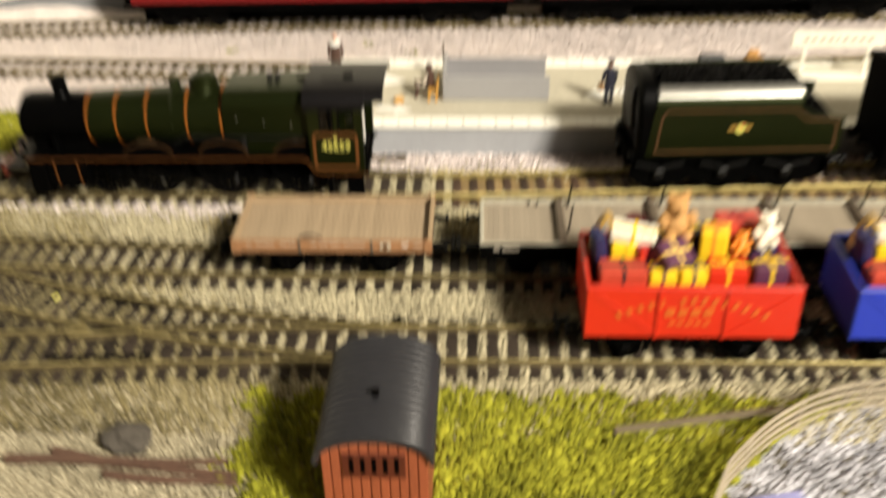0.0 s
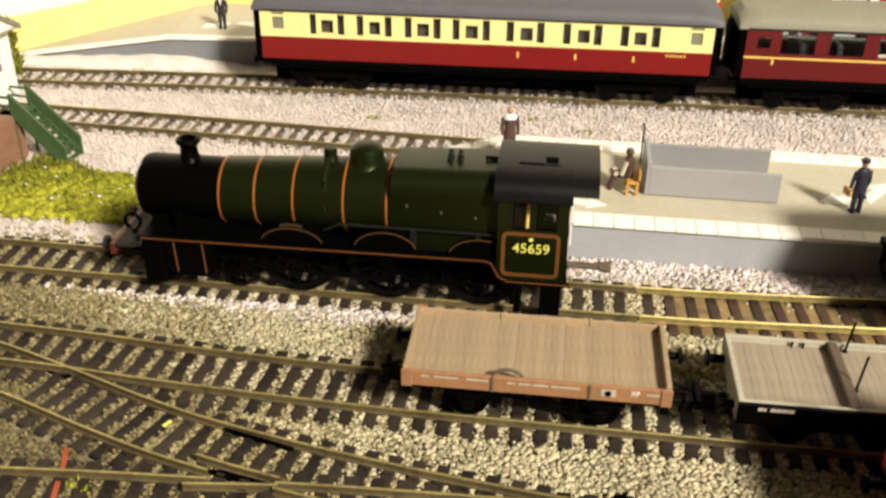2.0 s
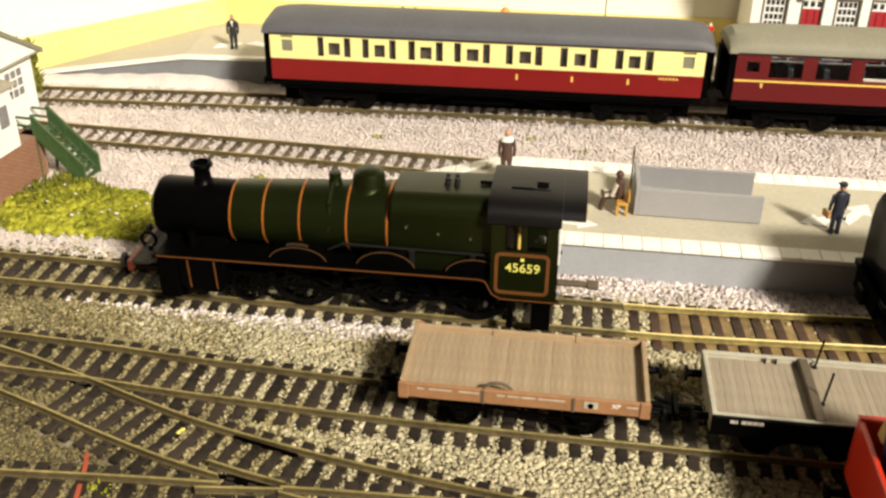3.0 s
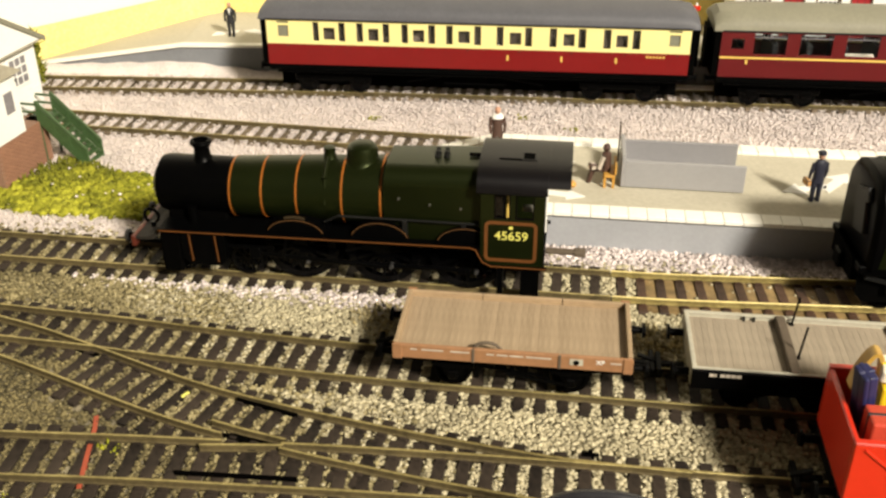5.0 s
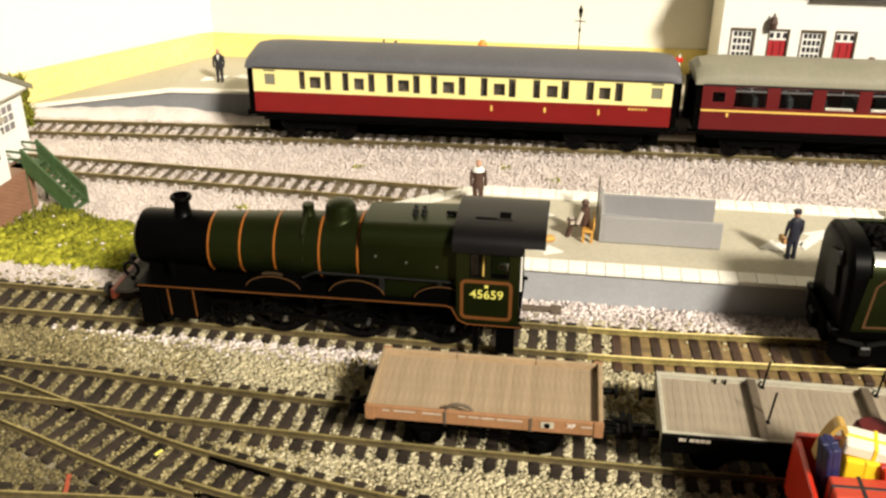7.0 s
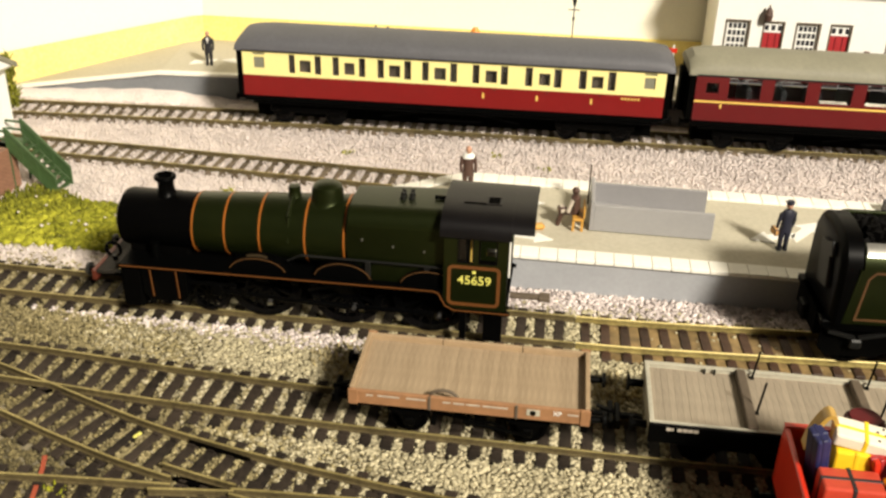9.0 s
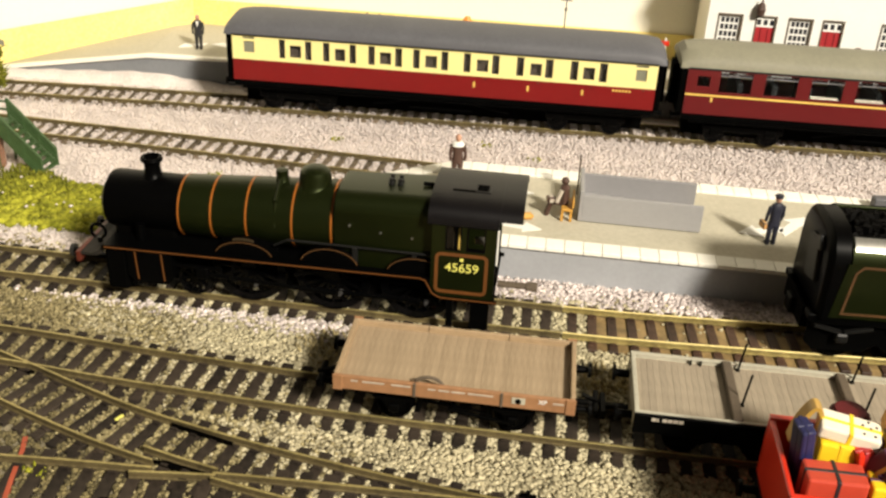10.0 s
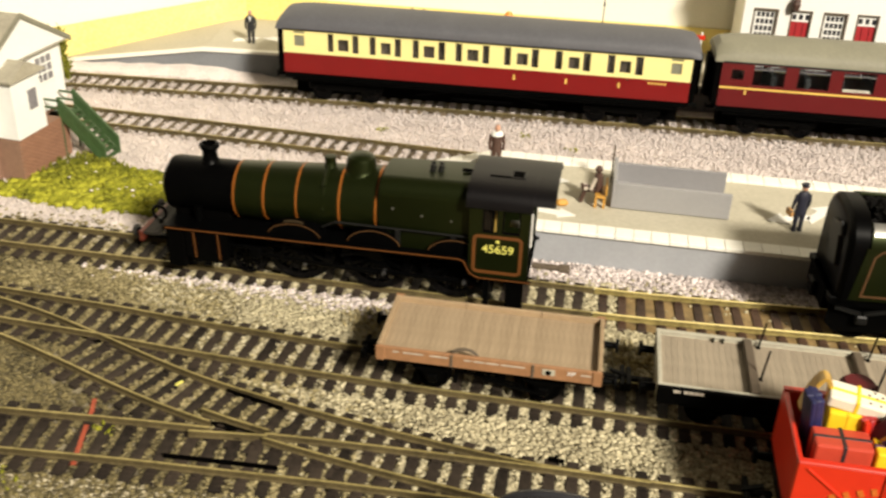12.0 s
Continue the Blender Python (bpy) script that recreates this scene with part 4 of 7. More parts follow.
# running plate with its valance and orange edge, dropping in a curve at the cab
for s in (-1, 1):
    bm = B()
    box(bm, -9.25, 2.05, min(s * 0.4, s * 1.74), max(s * 0.4, s * 1.74), 2.26, 2.36, 0.02)
    part("running_plate", bm, M["black"], loco)
    prof = [(-9.25, 2.36), (1.72, 2.44), (1.98, 2.36), (2.08, 2.12), (2.20, 1.90), (2.45, 1.78), (4.3, 1.78), (4.3, 1.66), (2.4, 1.66), (2.12, 1.78), (1.97, 2.02), (1.88, 2.24), (1.68, 2.30), (-9.25, 2.22)]
    part("valance", prism_y(B(), prof, s * 1.70 - 0.04, s * 1.70 + 0.04), M["black"], loco)
    line = [(-9.2, s * 1.745, 2.295), (1.70, s * 1.745, 2.375), (1.90, s * 1.745, 2.31), (2.02, s * 1.745, 2.08), (2.14, s * 1.745, 1.86), (2.42, s * 1.745, 1.72), (4.28, s * 1.745, 1.72)]
    part("edge_lining", stroke(B(), line, 0.042, (0, s, 0)), M["lining_red"], loco, "orange-red edge line")
    for x, top in ((-4.36, 2.92), (-1.41, 3.0), (1.55, 2.98)):
        half = 1.0
        arc = [(x - half, 2.34)] + [(x + half * math.cos(a), 2.34 + (top - 2.34) * math.sin(a)) for a in [math.pi - math.pi * k / 12 for k in range(1, 12)]] + [(x + half, 2.34)]
        y0, y1 = sorted((s * 1.05, s * 1.5))
        part("splasher", prism_y(B(), arc, y0, y1), M["black"], loco, smooth=True)
        pts = [(px, s * 1.505, pz - 0.03) for px, pz in arc[1:-1]]
        part("splasher_lining", stroke(B(), pts, 0.034, (0, s, 0)), M["lining_gold"], loco, "orange splasher edge line")
    plate = [(-4.72, 2.91), (-4.54, 2.95), (-4.36, 2.96), (-4.18, 2.95), (-4.0, 2.91), (-4.0, 2.985), (-4.18, 3.025), (-4.36, 3.035), (-4.54, 3.025), (-4.72, 2.985)]
    part("nameplate", prism_y(B(), plate, *sorted((s * 1.44, s * 1.50))), M["plate_brass"], loco, "dull brass curved nameplate")
    # cylinder with its two orange lines
    bm = B()
    prism_y(bm, [(-8.45, 2.24), (-8.45, 1.25), (-8.2, 1.0), (-7.1, 1.0), (-6.85, 1.25), (-6.85, 2.24)], *sorted((s * 0.9, s * 1.68)))
    part("cylinder", bm, M["black"], loco)
    for x in (-8.15, -7.22):
        part("cylinder_lining", stroke(B(), [(x, s * 1.685, 2.22), (x + 0.06, s * 1.685, 1.15)], 0.045, (0, s, 0)), M["lining_red"], loco, "orange-red line")
    bm = B()
    box(bm, -9.25, -8.5, *sorted((s * 0.7, s * 1.66)), 0.62, 2.24, 0.08)
    part("front_guard", bm, M["black_matt"], loco)
    # rods and motion: steel coloured black to paint in the running plate's shade
    bm = B()
    box(bm, -4.5, 1.7, *sorted((s * 1.26, s * 1.32)), 1.12, 1.32, 0.03)
    part("coupling_rod", bm, M["black_gloss"], loco)
    bm = B()
    obox(bm, (-3.6, s * 1.38, 1.32), (4.6, 0.06, 0.16), ry=3, bevel=0.02)
    box(bm, -6.9, -5.2, *sorted((s * 1.36, s * 1.46)), 1.62, 1.74, 0.01)
    box(bm, -6.1, -5.7, *sorted((s * 1.34, s * 1.5)), 1.25, 1.7, 0.04)
    part("connecting_rod", bm, M["black"], loco, "connecting rod, black for the shade under the running plate")
    bm = B()
    obox(bm, (-1.9, s * 1.3, 1.95), (1.6, 0.06, 0.13), ry=-16)
    obox(bm, (-4.8, s * 1.42, 1.75), (0.1, 0.06, 0.9), ry=12)
    part("valve_gear", bm, M["black_gloss"], loco)
    bm = B()
    for p, q in (((-3.35, s * 1.30, 2.80), (-2.85, s * 1.38, 3.10)), ((-2.85, s * 1.38, 3.10), (1.95, s * 1.45, 3.12))):
        rod(bm, p, q, 0.045, 8)
    part("reversing_rod", bm, M["pipe_grey"], loco, "dull grey reversing rod above the splashers")
    for x in (-0.55, 1.45):
        part("rod_bracket", box(B(), x - 0.09, x + 0.09, *sorted((s * 1.28, s * 1.47)), 2.36, 3.1, 0.02), M["pipe_grey"], loco, "dull grey bracket")
    for x, z in ((0.3, 3.70), (-0.75, 3.86), (1.35, 3.62)):
        lathe = rod(B(), (x, s * 1.26, z), (x, s * 1.40, z), 0.055, 10, 0.03)
        part("washout_plug", lathe, M["steel"], loco, "small bright washout plug", smooth=True)
    for x in (-4.36, -1.41, 1.55):
        part("crank_pin", rod(B(), (x + 0.35, s * 1.2, 1.22), (x + 0.35, s * 1.46, 1.22), 0.10, 12, 0.06), M["dull_steel"], loco, "dull steel crank pin")
    for x0, x1 in ((2.62, 2.84), (3.42, 4.06)):
        part("cab_step", box(B(), x0, x1, *sorted((s * 1.45, s * 1.66)), 0.55, 1.70, 0.03), M["black"], loco, "black cab step")
    # cab side with two window openings and number panel
    wins = [(2.52, 3.0, 3.56, 4.42), (3.22, 3.78, 3.56, 4.42)]
    yy = s * 1.72
    bm = holed(B(), 2.05, 4.15, 1.78, 4.72, wins, yy - (0.06 if s > 0 else 0), 0.06)
    part("cab_side", bm, GREEN, loco, "dark green cab side with two window openings")
    bm = B()
    for a, b, c, d in wins:
        stroke(bm, [(a, s * 1.725, c), (b, s * 1.725, c), (b, s * 1.725, d), (a, s * 1.725, d)], 0.05, (0, s, 0), closed=True)
    part("window_frame", bm, M["black_gloss"], loco)
    part("pane", box(B(), 2.52, 2.78, yy - s * 0.03 - 0.01, yy - s * 0.03 + 0.01, 3.56, 4.42), M["glass"], loco)
    bm = B()
    c = 0.14
    x0, x1, z0, z1 = 2.24, 3.88, 1.98, 3.38
    ring_pts = []
    for cx, cz, a0 in ((x1 - c, z1 - c, 0), (x0 + c, z1 - c, 90), (x0 + c, z0 + c, 180), (x1 - c, z0 + c, 270)):
        ring_pts += [(cx + c * math.cos(radians(a0 + k * 30)), s * 1.725, cz + c * math.sin(radians(a0 + k * 30))) for k in range(4)]
    stroke(bm, ring_pts, 0.115, (0, s, 0), closed=True)
    part("panel_lining", bm, M["lining_red"], loco, "orange-red panel line")
    # metal handrail in plain white, so the colour carries its highlight
    rod(bm := B(), (4.2, s * 1.74, 3.15), (4.2, s * 1.74, 4.45), 0.032, 8)
    part("cab_handrail", bm, M["white_paint"], loco, "metal handrail, its glint painted white")
part("roof_rain_strip", box(B(), 2.55, 3.3, -0.66, -0.58, 5.17, 5.215), M["black_matt"], loco)
letters("45659", 0.45, M["yellow_paint"], loco, pose(3.08 * K, -1.745 * K, 2.90 * K, 90, 0, 0), "cab_number", "yellow cab number")
part("power_mark", box(B(), 3.0, 3.12, -1.74, -1.72, 3.16, 3.26), M["yellow_paint"], loco)
# cab roof: a shallow arch that runs on behind the cab
bm = B()
half_arch = [(1.785, 4.46), (1.77, 4.60), (1.735, 4.74), (1.66, 4.88), (1.54, 4.99), (1.36, 5.08), (1.12, 5.14), (0.82, 5.18), (0.45, 5.205), (0.15, 5.21)]
arch = [(-y, z) for y, z in half_arch] + [(y, z) for y, z in reversed(half_arch)]
for x0, x1, k in ((1.9, 4.22, 0), (4.221, 4.95, 2)):
    run = arch[k:len(arch) - k]
    prism_x(bm, run + [(y * 0.965, z - 0.06) for y, z in reversed(run)], x0, x1)
part("cab_roof", bm, M["cab_roof"], loco, "matt black arched cab roof", smooth=True)
bm = B()
stroke(bm, [(3.3, -0.62, 5.20), (3.75, -0.62, 5.20), (3.75, -0.1, 5.22), (3.3, -0.1, 5.22)], 0.07, (0, 0, 1), closed=True)
part("roof_vent", bm, M["cab_roof"], loco)
part("vent_opening", box(B(), 3.34, 3.71, -0.58, -0.14, 5.05, 5.225), M["black_matt"], loco)
prism_x(bm := B(), [(-1.68, 1.78), (1.68, 1.78), *[(y * 0.95, z - 0.05) for y, z in reversed(arch)]], 2.08, 2.2)
part("cab_front", bm, GREEN, loco, "green cab front")
box(bm := B(), 2.2, 4.2, -1.66, 1.66, 1.7, 1.85)
part("cab_floor", bm, M["black_matt"], loco)
box(bm := B(), 2.2, 2.7, -1.2, 1.2, 1.85, 4.3, 0.2)
part("backhead", bm, M["black_matt"], loco)
rod(bm := B(), (2.9, -1.0, 1.9), (2.9, -1.0, 4.3), 0.06, 8)
part("driver_post", bm, M["gold"], loco, "brass upright in the cab")
box(bm := B(), 3.4, 3.75, -1.2, -0.95, 3.55, 3.75, 0.05)
part("fireman_seat", bm, M["steel"], loco)
# frames, wheels, bogie
box(bm := B(), -9.3, 4.1, -0.7, 0.7, 1.0, 2.3)
part("main_frame", bm, M["black_matt"], loco)
for x in (-4.36, -1.41, 1.55):
    both_wheels(loco, x, 1.28, M["black_gloss"], 16)
for x in (-8.75, -6.35):
    both_wheels(loco, x, 0.6, M["black_gloss"], 10)
bm = B()
box(bm, -9.3, -5.8, -0.72, 0.72, 0.7, 1.1, 0.05)
part("bogie_frame", bm, M["black_matt"], loco)
# buffer beam, buffers and front coupling
bm = box(B(), -10.34, -10.18, -1.60, 1.60, 1.52, 1.92, 0.02)
part("buffer_beam", bm, M["buffer_red"], loco, "faded red buffer beam")
for s in (-1, 1):
    rod(bm := B(), (-10.36, s * 1.1, 1.68), (-10.62, s * 1.1, 1.68), 0.14, 12, 0.11)
    part("buffer_shank", bm, M["black"], loco)
    rod(bm := B(), (-10.62, s * 1.1, 1.68), (-10.72, s * 1.1, 1.68), 0.24, 18, 0.22)
    part("buffer_head", bm, M["dull_metal"], loco, "round dull metal buffer head")
bm = B()
box(bm, -10.95, -9.5, -0.12, 0.12, 0.85, 1.0, 0.02)
box(bm, -11.0, -10.85, -0.6, 0.6, 0.72, 1.05, 0.03)
part("coupling", bm, M["black"], loco)
# lamp iron and curled front hook, upright on the beam
bm = B()
for i in range(9):
    a0, a1 = radians(-60 + i * 34), radians(-60 + (i + 1) * 34)
    rod(bm, (-9.84 + 0.27 * math.cos(a0), -0.75, 2.34 + 0.27 * math.sin(a0)), (-9.84 + 0.27 * math.cos(a1), -0.75, 2.34 + 0.27 * math.sin(a1)), 0.065, 8)
rod(bm, (-9.80, -0.75, 1.85), (-9.80, -0.75, 2.12), 0.09, 8)
part("vacuum_pipe", bm, M["black_gloss"], loco, "curled black vacuum hose")
bm = B()
prism_y(bm, [(-10.2, 1.80), (-10.2, 1.90), (-9.85, 1.90), (-9.62, 1.96), (-9.45, 2.10), (-9.3, 2.34), (-9.18, 2.34), (-9.18, 2.2), (-9.36, 1.98), (-9.55, 1.83), (-9.8, 1.80)], -1.55, 1.55)
part("front_footplate", bm, M["front_grey"], loco, "worn grey footplate curving down in front of the smokebox")
bm = B()
box(bm, 4.2, 5.3, -0.14, 0.14, 1.42, 1.55, 0.02)
box(bm, 5.2, 5.6, -0.22, 0.22, 1.40, 1.57, 0.03)
part("drawbar", bm, M["bolster_brown"], loco, "dull metal drawbar behind the cab")

# ---- the tender, apart from its engine ----
tender = thing("tender", -0.13, -0.44, 0, 3.3, "dark green model tender with an orange-lined side and black coal space", "tender")
tender.scale = (1, 1, 0.985)
side = [(-1.72, 2.3), (-1.72, 4.25), (-1.70, 4.42), (-1.62, 4.66), (-1.48, 4.86), (-1.26, 5.02), (-1.20, 5.04), (-1.20, 4.9)]
for s in (1, -1):
    outer = [(s * -y, z) for y, z in side]
    shell = outer + [(s * (-y - 0.07) if y < -1.25 else s * -y, z - 0.02) for y, z in reversed(side)]
    prism_x(bm := B(), shell, 15.35, 20.85)
    part("tank_side", bm, GREEN, tender, "glossy dark green tank side curving in at the top", smooth=True)
    prism_y(bm := B(), [(15.02, 2.3), (15.36, 2.3), (15.36, 4.3), (15.26, 4.3)], *sorted((s * 1.66, s * 1.72)))
    part("side_extension", bm, GREEN, tender)
    prism_y(bm := B(), [(20.84, 2.3), (22.5, 2.3), (22.5, 3.8), (21.3, 3.95), (21.0, 4.15), (20.84, 4.25)], *sorted((s * 1.66, s * 1.72)))
    part("side_extension", bm, GREEN, tender)
    pts = [(15.4, s * 1.722, 2.48), (15.55, s * 1.722, 4.0), (15.75, s * 1.722, 4.22), (20.6, s * 1.722, 4.18), (20.85, s * 1.722, 3.95), (21.1, s * 1.722, 3.76), (22.25, s * 1.722, 3.70), (22.25, s * 1.722, 2.48)]
    part("side_lining", stroke(B(), pts, 0.08, (0, s, 0), closed=True), M["lining_gold"], tender, "dull orange side lining")
    part("bright_strip", prism_x(B(), [(s * 1.60, 4.72), (s * 1.49, 4.88), (s * 1.27, 5.04), (s * 1.25, 5.06), (s * 1.50, 4.91), (s * 1.63, 4.74)], 15.38, 20.8), M["steel"], tender, "bright metal strip on the curved top edge", smooth=True)
    bm = B()
    box(bm, 14.6, 22.2, *sorted((s * 1.15, s * 1.6)), 1.95, 2.3, 0.03)
    prism_y(bm, [(14.6, 1.95), (14.6, 1.1), (14.9, 0.8), (16.5, 0.8), (16.9, 1.1), (17.0, 1.1), (17.4, 0.8), (19.0, 0.8), (19.4, 1.1), (19.5, 1.1), (19.9, 0.8), (21.5, 0.8), (22.2, 1.1), (22.2, 1.95)], *sorted((s * 1.22, s * 1.34)))
    part("tender_frame", bm, M["black"], tender)
    for x in (15.7, 18.2, 20.7):
        bm = B()
        box(bm, x - 0.2, x + 0.2, *sorted((s * 1.3, s * 1.62)), 1.25, 1.6, 0.06)
        part("axlebox", bm, M["pipe_grey"], tender, "dull grey axlebox")
        bm = B()
        obox(bm, (x - 0.5, s * 1.5, 1.75), (0.9, 0.12, 0.12), ry=14)
        obox(bm, (x + 0.5, s * 1.5, 1.75), (0.9, 0.12, 0.12), ry=-14)
        part("leaf_spring", bm, M["pipe_grey"], tender, "dull grey leaf spring")
crest = B()
obox(crest, (18.55, -1.735, 3.45), (0.85, 0.03, 0.13), bevel=0.005)
part("crest_banner", crest, M["ribbon_gold"], tender, "gold crest banner")
rod(crest := B(), (18.6, -1.72, 3.52), (18.6, -1.759, 3.50), 0.085, 20)
part("crest_disc", crest, M["red_paint"], tender, "red crest disc")
rod(crest := B(), (18.58, -1.72, 3.44), (18.58, -1.755, 3.44), 0.17, 18)
part("crest_shield", crest, M["yellow_paint"], tender, "yellow crest emblem")
bm = B()
prism_x(bm, [(-1.7, 2.3), (1.7, 2.3), (1.72, 3.9), (1.5, 4.6), (1.2, 4.9), (-1.2, 4.9), (-1.5, 4.6), (-1.72, 3.9)], 20.9, 21.0)
box(bm, 20.95, 22.18, -1.66, 1.66, 2.3, 3.7, 0.03)
part("tank_rear", bm, M["black_matt"], tender)
# arched front plate that rises above the coal
bm = B()
out = [(-1.7, 2.2), (-1.7, 3.9), (-1.62, 4.5), (-1.3, 4.98), (-0.8, 5.2), (0, 5.27), (0.8, 5.2), (1.3, 4.98), (1.62, 4.5), (1.7, 3.9), (1.7, 2.2)]
c = 3.3
rings(bm, [[(x, y * k, c + (z - c) * k) for y, z in out] for x, k in ((14.64, 0.86), (14.68, 0.93), (14.84, 1.0), (15.35, 1.0))])
bmesh.ops.recalc_face_normals(bm, faces=bm.faces)
part("front_plate", bm, M["black"], tender, "tall black arched front plate", smooth=True)
obox(bm := B(), (14.58, -0.42, 3.85), (0.16, 1.0, 1.5), rx=-14, bevel=0.03)
obox(bm, (14.56, -0.72, 4.5), (0.14, 0.5, 0.5), rx=-30, bevel=0.03)
part("front_panel", bm, M["panel_grey"], tender, "dark grey coal door in the front plate")
bm = B()
box(bm, 14.45, 15.0, -1.6, 1.6, 2.05, 2.3, 0.03)
box(bm, 14.2, 14.7, -0.3, 0.3, 1.5, 2.1, 0.05)
part("shovelling_plate", bm, M["black"], tender)
box(bm := B(), 15.2, 20.9, -1.25, 1.25, 3.8, 4.75, 0.1)
part("coal_space", bm, M["black_matt"], tender)
rng = random.Random(5)
bm = B()
for i in range(260):
    x, y = rng.uniform(15.5, 20.6), rng.uniform(-1.15, 1.15)
    r = rng.uniform(0.10, 0.22)
    obox(bm, (x, y, 4.72 + 0.35 * (1 - (y / 1.3) ** 2) * rng.uniform(0.7, 1.0)), (r * 1.6, r * 1.3, r * 1.2), rng.uniform(0, 360), rng.uniform(0, 360), rng.uniform(0, 360))
tagged(part("coal", bm, M["coal"], tender, "heap of black coal"), kind="stuff")
rod(bm := B(), (21.5, 0, 3.7), (21.5, 0, 4.05), 0.4, 16, 0.36)
part("water_filler", bm, M["black"], tender)
box(bm := B(), 14.4, 22.2, -1.1, 1.1, 1.5, 2.3)
part("chassis", bm, M["black_matt"], tender)
for x in (15.7, 18.2, 20.7):
    both_wheels(tender, x, 0.68, M["black_gloss"], 12)
bm = B()
box(bm, 22.2, 22.35, -1.6, 1.6, 1.3, 2.1, 0.02)
for s in (-1, 1):
    rod(bm, (22.3, s * 1.1, 1.65), (22.9, s * 1.1, 1.65), 0.13, 10)
    rod(bm, (22.9, s * 1.1, 1.65), (23.0, s * 1.1, 1.65), 0.27, 16)
part("rear_buffers", bm, M["black"], tender)

# ---- a black van behind the tender ----
van = thing("goods_van", 0.7, 0.98, 0, 0, "plain black goods van standing behind the tender", "wagon")
part("van_body", box(B(), 23.55, 31.0, -1.6, 1.6, 1.6, 4.9, 0.05), M["black_matt"], van)
prism_x(bm := B(), [(-1.7, 4.85), (-1.3, 5.2), (0, 5.5), (1.3, 5.2), (1.7, 4.85)], 23.45, 31.1)
part("van_roof", bm, M["black_matt"], van)
for i in range(9):
    part("plank_strip", box(B(), 23.6, 30.9, -1.63, -1.6, 1.75 + i * 0.35, 1.75 + i * 0.35 + 0.3, 0.01), M["black_matt"], van)
for x in (25.2, 29.3):
    both_wheels(van, x, 0.55, M["black_matt"])
for s in (-1, 1):
    part("solebar", box(B(), 23.6, 30.9, s * 1.1 - 0.08, s * 1.1 + 0.08, 1.15, 1.6), M["black"], van)
    part("buffer", rod(B(), (23.55, s * 1.1, 1.65), (23.15, s * 1.1, 1.65), 0.13, 10, 0.24), M["black"], van)


# ---- coaches: built in their own frame, near side at y = -1.55 ----
def coach(x0, x1, windows, lower, upper, roof_mat, waist, top, label, stripe=None, seats=True, end_pane=None):
    mid = (x0 + x1) / 2
    co = thing("passenger_coach", mid, 19.0 + 0.0345 * (mid - 4.0), 0, 1.976, label, "railway coach", "passenger coaches")
    a, b = x0 - mid, x1 - mid
    wins = [(p - mid, q - mid, c, d) for p, q, c, d in windows]
    sole = 1.98
    for s in (-1, 1):
        y = s * 1.55
        ww = wins if s < 0 else [(-q, -p, c, d) for p, q, c, d in wins]
        part("lower_panel", box(B(), a, b, y - 0.05, y + 0.05, sole, waist, 0.02), lower, co, "glossy lower body panel")
        part("upper_panel", holed(B(), a, b, waist, top, ww, y - (0.05 if s < 0 else 0.05), 0.1), upper, co, "glossy upper body panel with window openings")
        # end panes can be opaque grey, with the lit interior put into their colour
        for p, q, c, d in ww:
            part("pane", box(B(), p, q, y - s * 0.03 - 0.008, y - s * 0.03 + 0.008, c, d), end_pane if end_pane and min(p - a, b - q) < 1.3 else M["glass"], co)
        if stripe:
            part("waist_line", box(B(), a, b, y - 0.062, y + 0.062, waist - 0.05, waist + 0.045), stripe, co, "thin yellow waist line")
    # roof: an arch with rounded-down ends
    n = 18
    loops = []
    for x, k in [(a - 0.40, 0.0), (a - 0.37, 0.45), (a - 0.1, 0.80), (a + 0.5, 0.94), (a + 1.3, 1.0), (b - 1.3, 1.0), (b - 0.5, 0.94), (b + 0.1, 0.80), (b + 0.37, 0.45), (b + 0.40, 0.0)]:
        loops.append([(x, 1.66 * math.cos(math.pi * i / n), top - 0.06 + (0.86 * k + 0.06) * abs(math.sin(math.pi * i / n)) ** 0.75) for i in range(n + 1)])
    bm = B()
    rings(bm, loops)
    bmesh.ops.recalc_face_normals(bm, faces=bm.faces)
    part("roof", bm, roof_mat, co, "plain curved roof", smooth=True)
    bm = B()
    for s in (-1, 1):
        box(bm, a, b, s * 1.64 - 0.03, s * 1.64 + 0.03, top - 0.08, top + 0.0, 0.01)
    part("gutter", bm, M["panel_grey"], co, "dark rain gutter")
    for i in range(7):
        x = a + 1.8 + i * (b - a - 3.6) / 6
        for y in (-0.75, 0.75):
            lathe_z(bm := B(), [(0.12, top + 0.5), (0.12, top + 0.74), (0.05, top + 0.78)], x, y, 8)
            part("roof_vent", bm, roof_mat, co)
    # ends with corridor bellows
    for s, e in ((-1, a), (1, b)):
        prism_x(bm := B(), [(-1.55, sole)] + [(1.6 * math.cos(math.pi - math.pi * i / 12) * 0.97, top - 0.06 + 0.5 * math.sin(math.pi * i / 12)) for i in range(13)] + [(1.55, sole)], min(e - s * 0.04, e + s * 0.30), max(e - s * 0.04, e + s * 0.30))
        part("end_panel", bm, M["black_matt"], co, "black coach end")
        bm = B()
        for k in range(3):
            xx = e + s * (0.34 + 0.10 * k)
            box(bm, xx - 0.04, xx + 0.04, -0.55, 0.55, sole + 0.1, top - 0.2, 0.02)
        part("corridor_bellows", bm, M["black_matt"], co, "black corridor bellows")
        bm = B()
        for y in (-1.1, 1.1):
            rod(bm, (e, y, 1.72), (e + s * 0.46, y, 1.72), 0.10, 10)
            rod(bm, (e + s * 0.46, y, 1.72), (e + s * 0.52, y, 1.72), 0.2, 14)
        part("buffers", bm, M["black"], co)
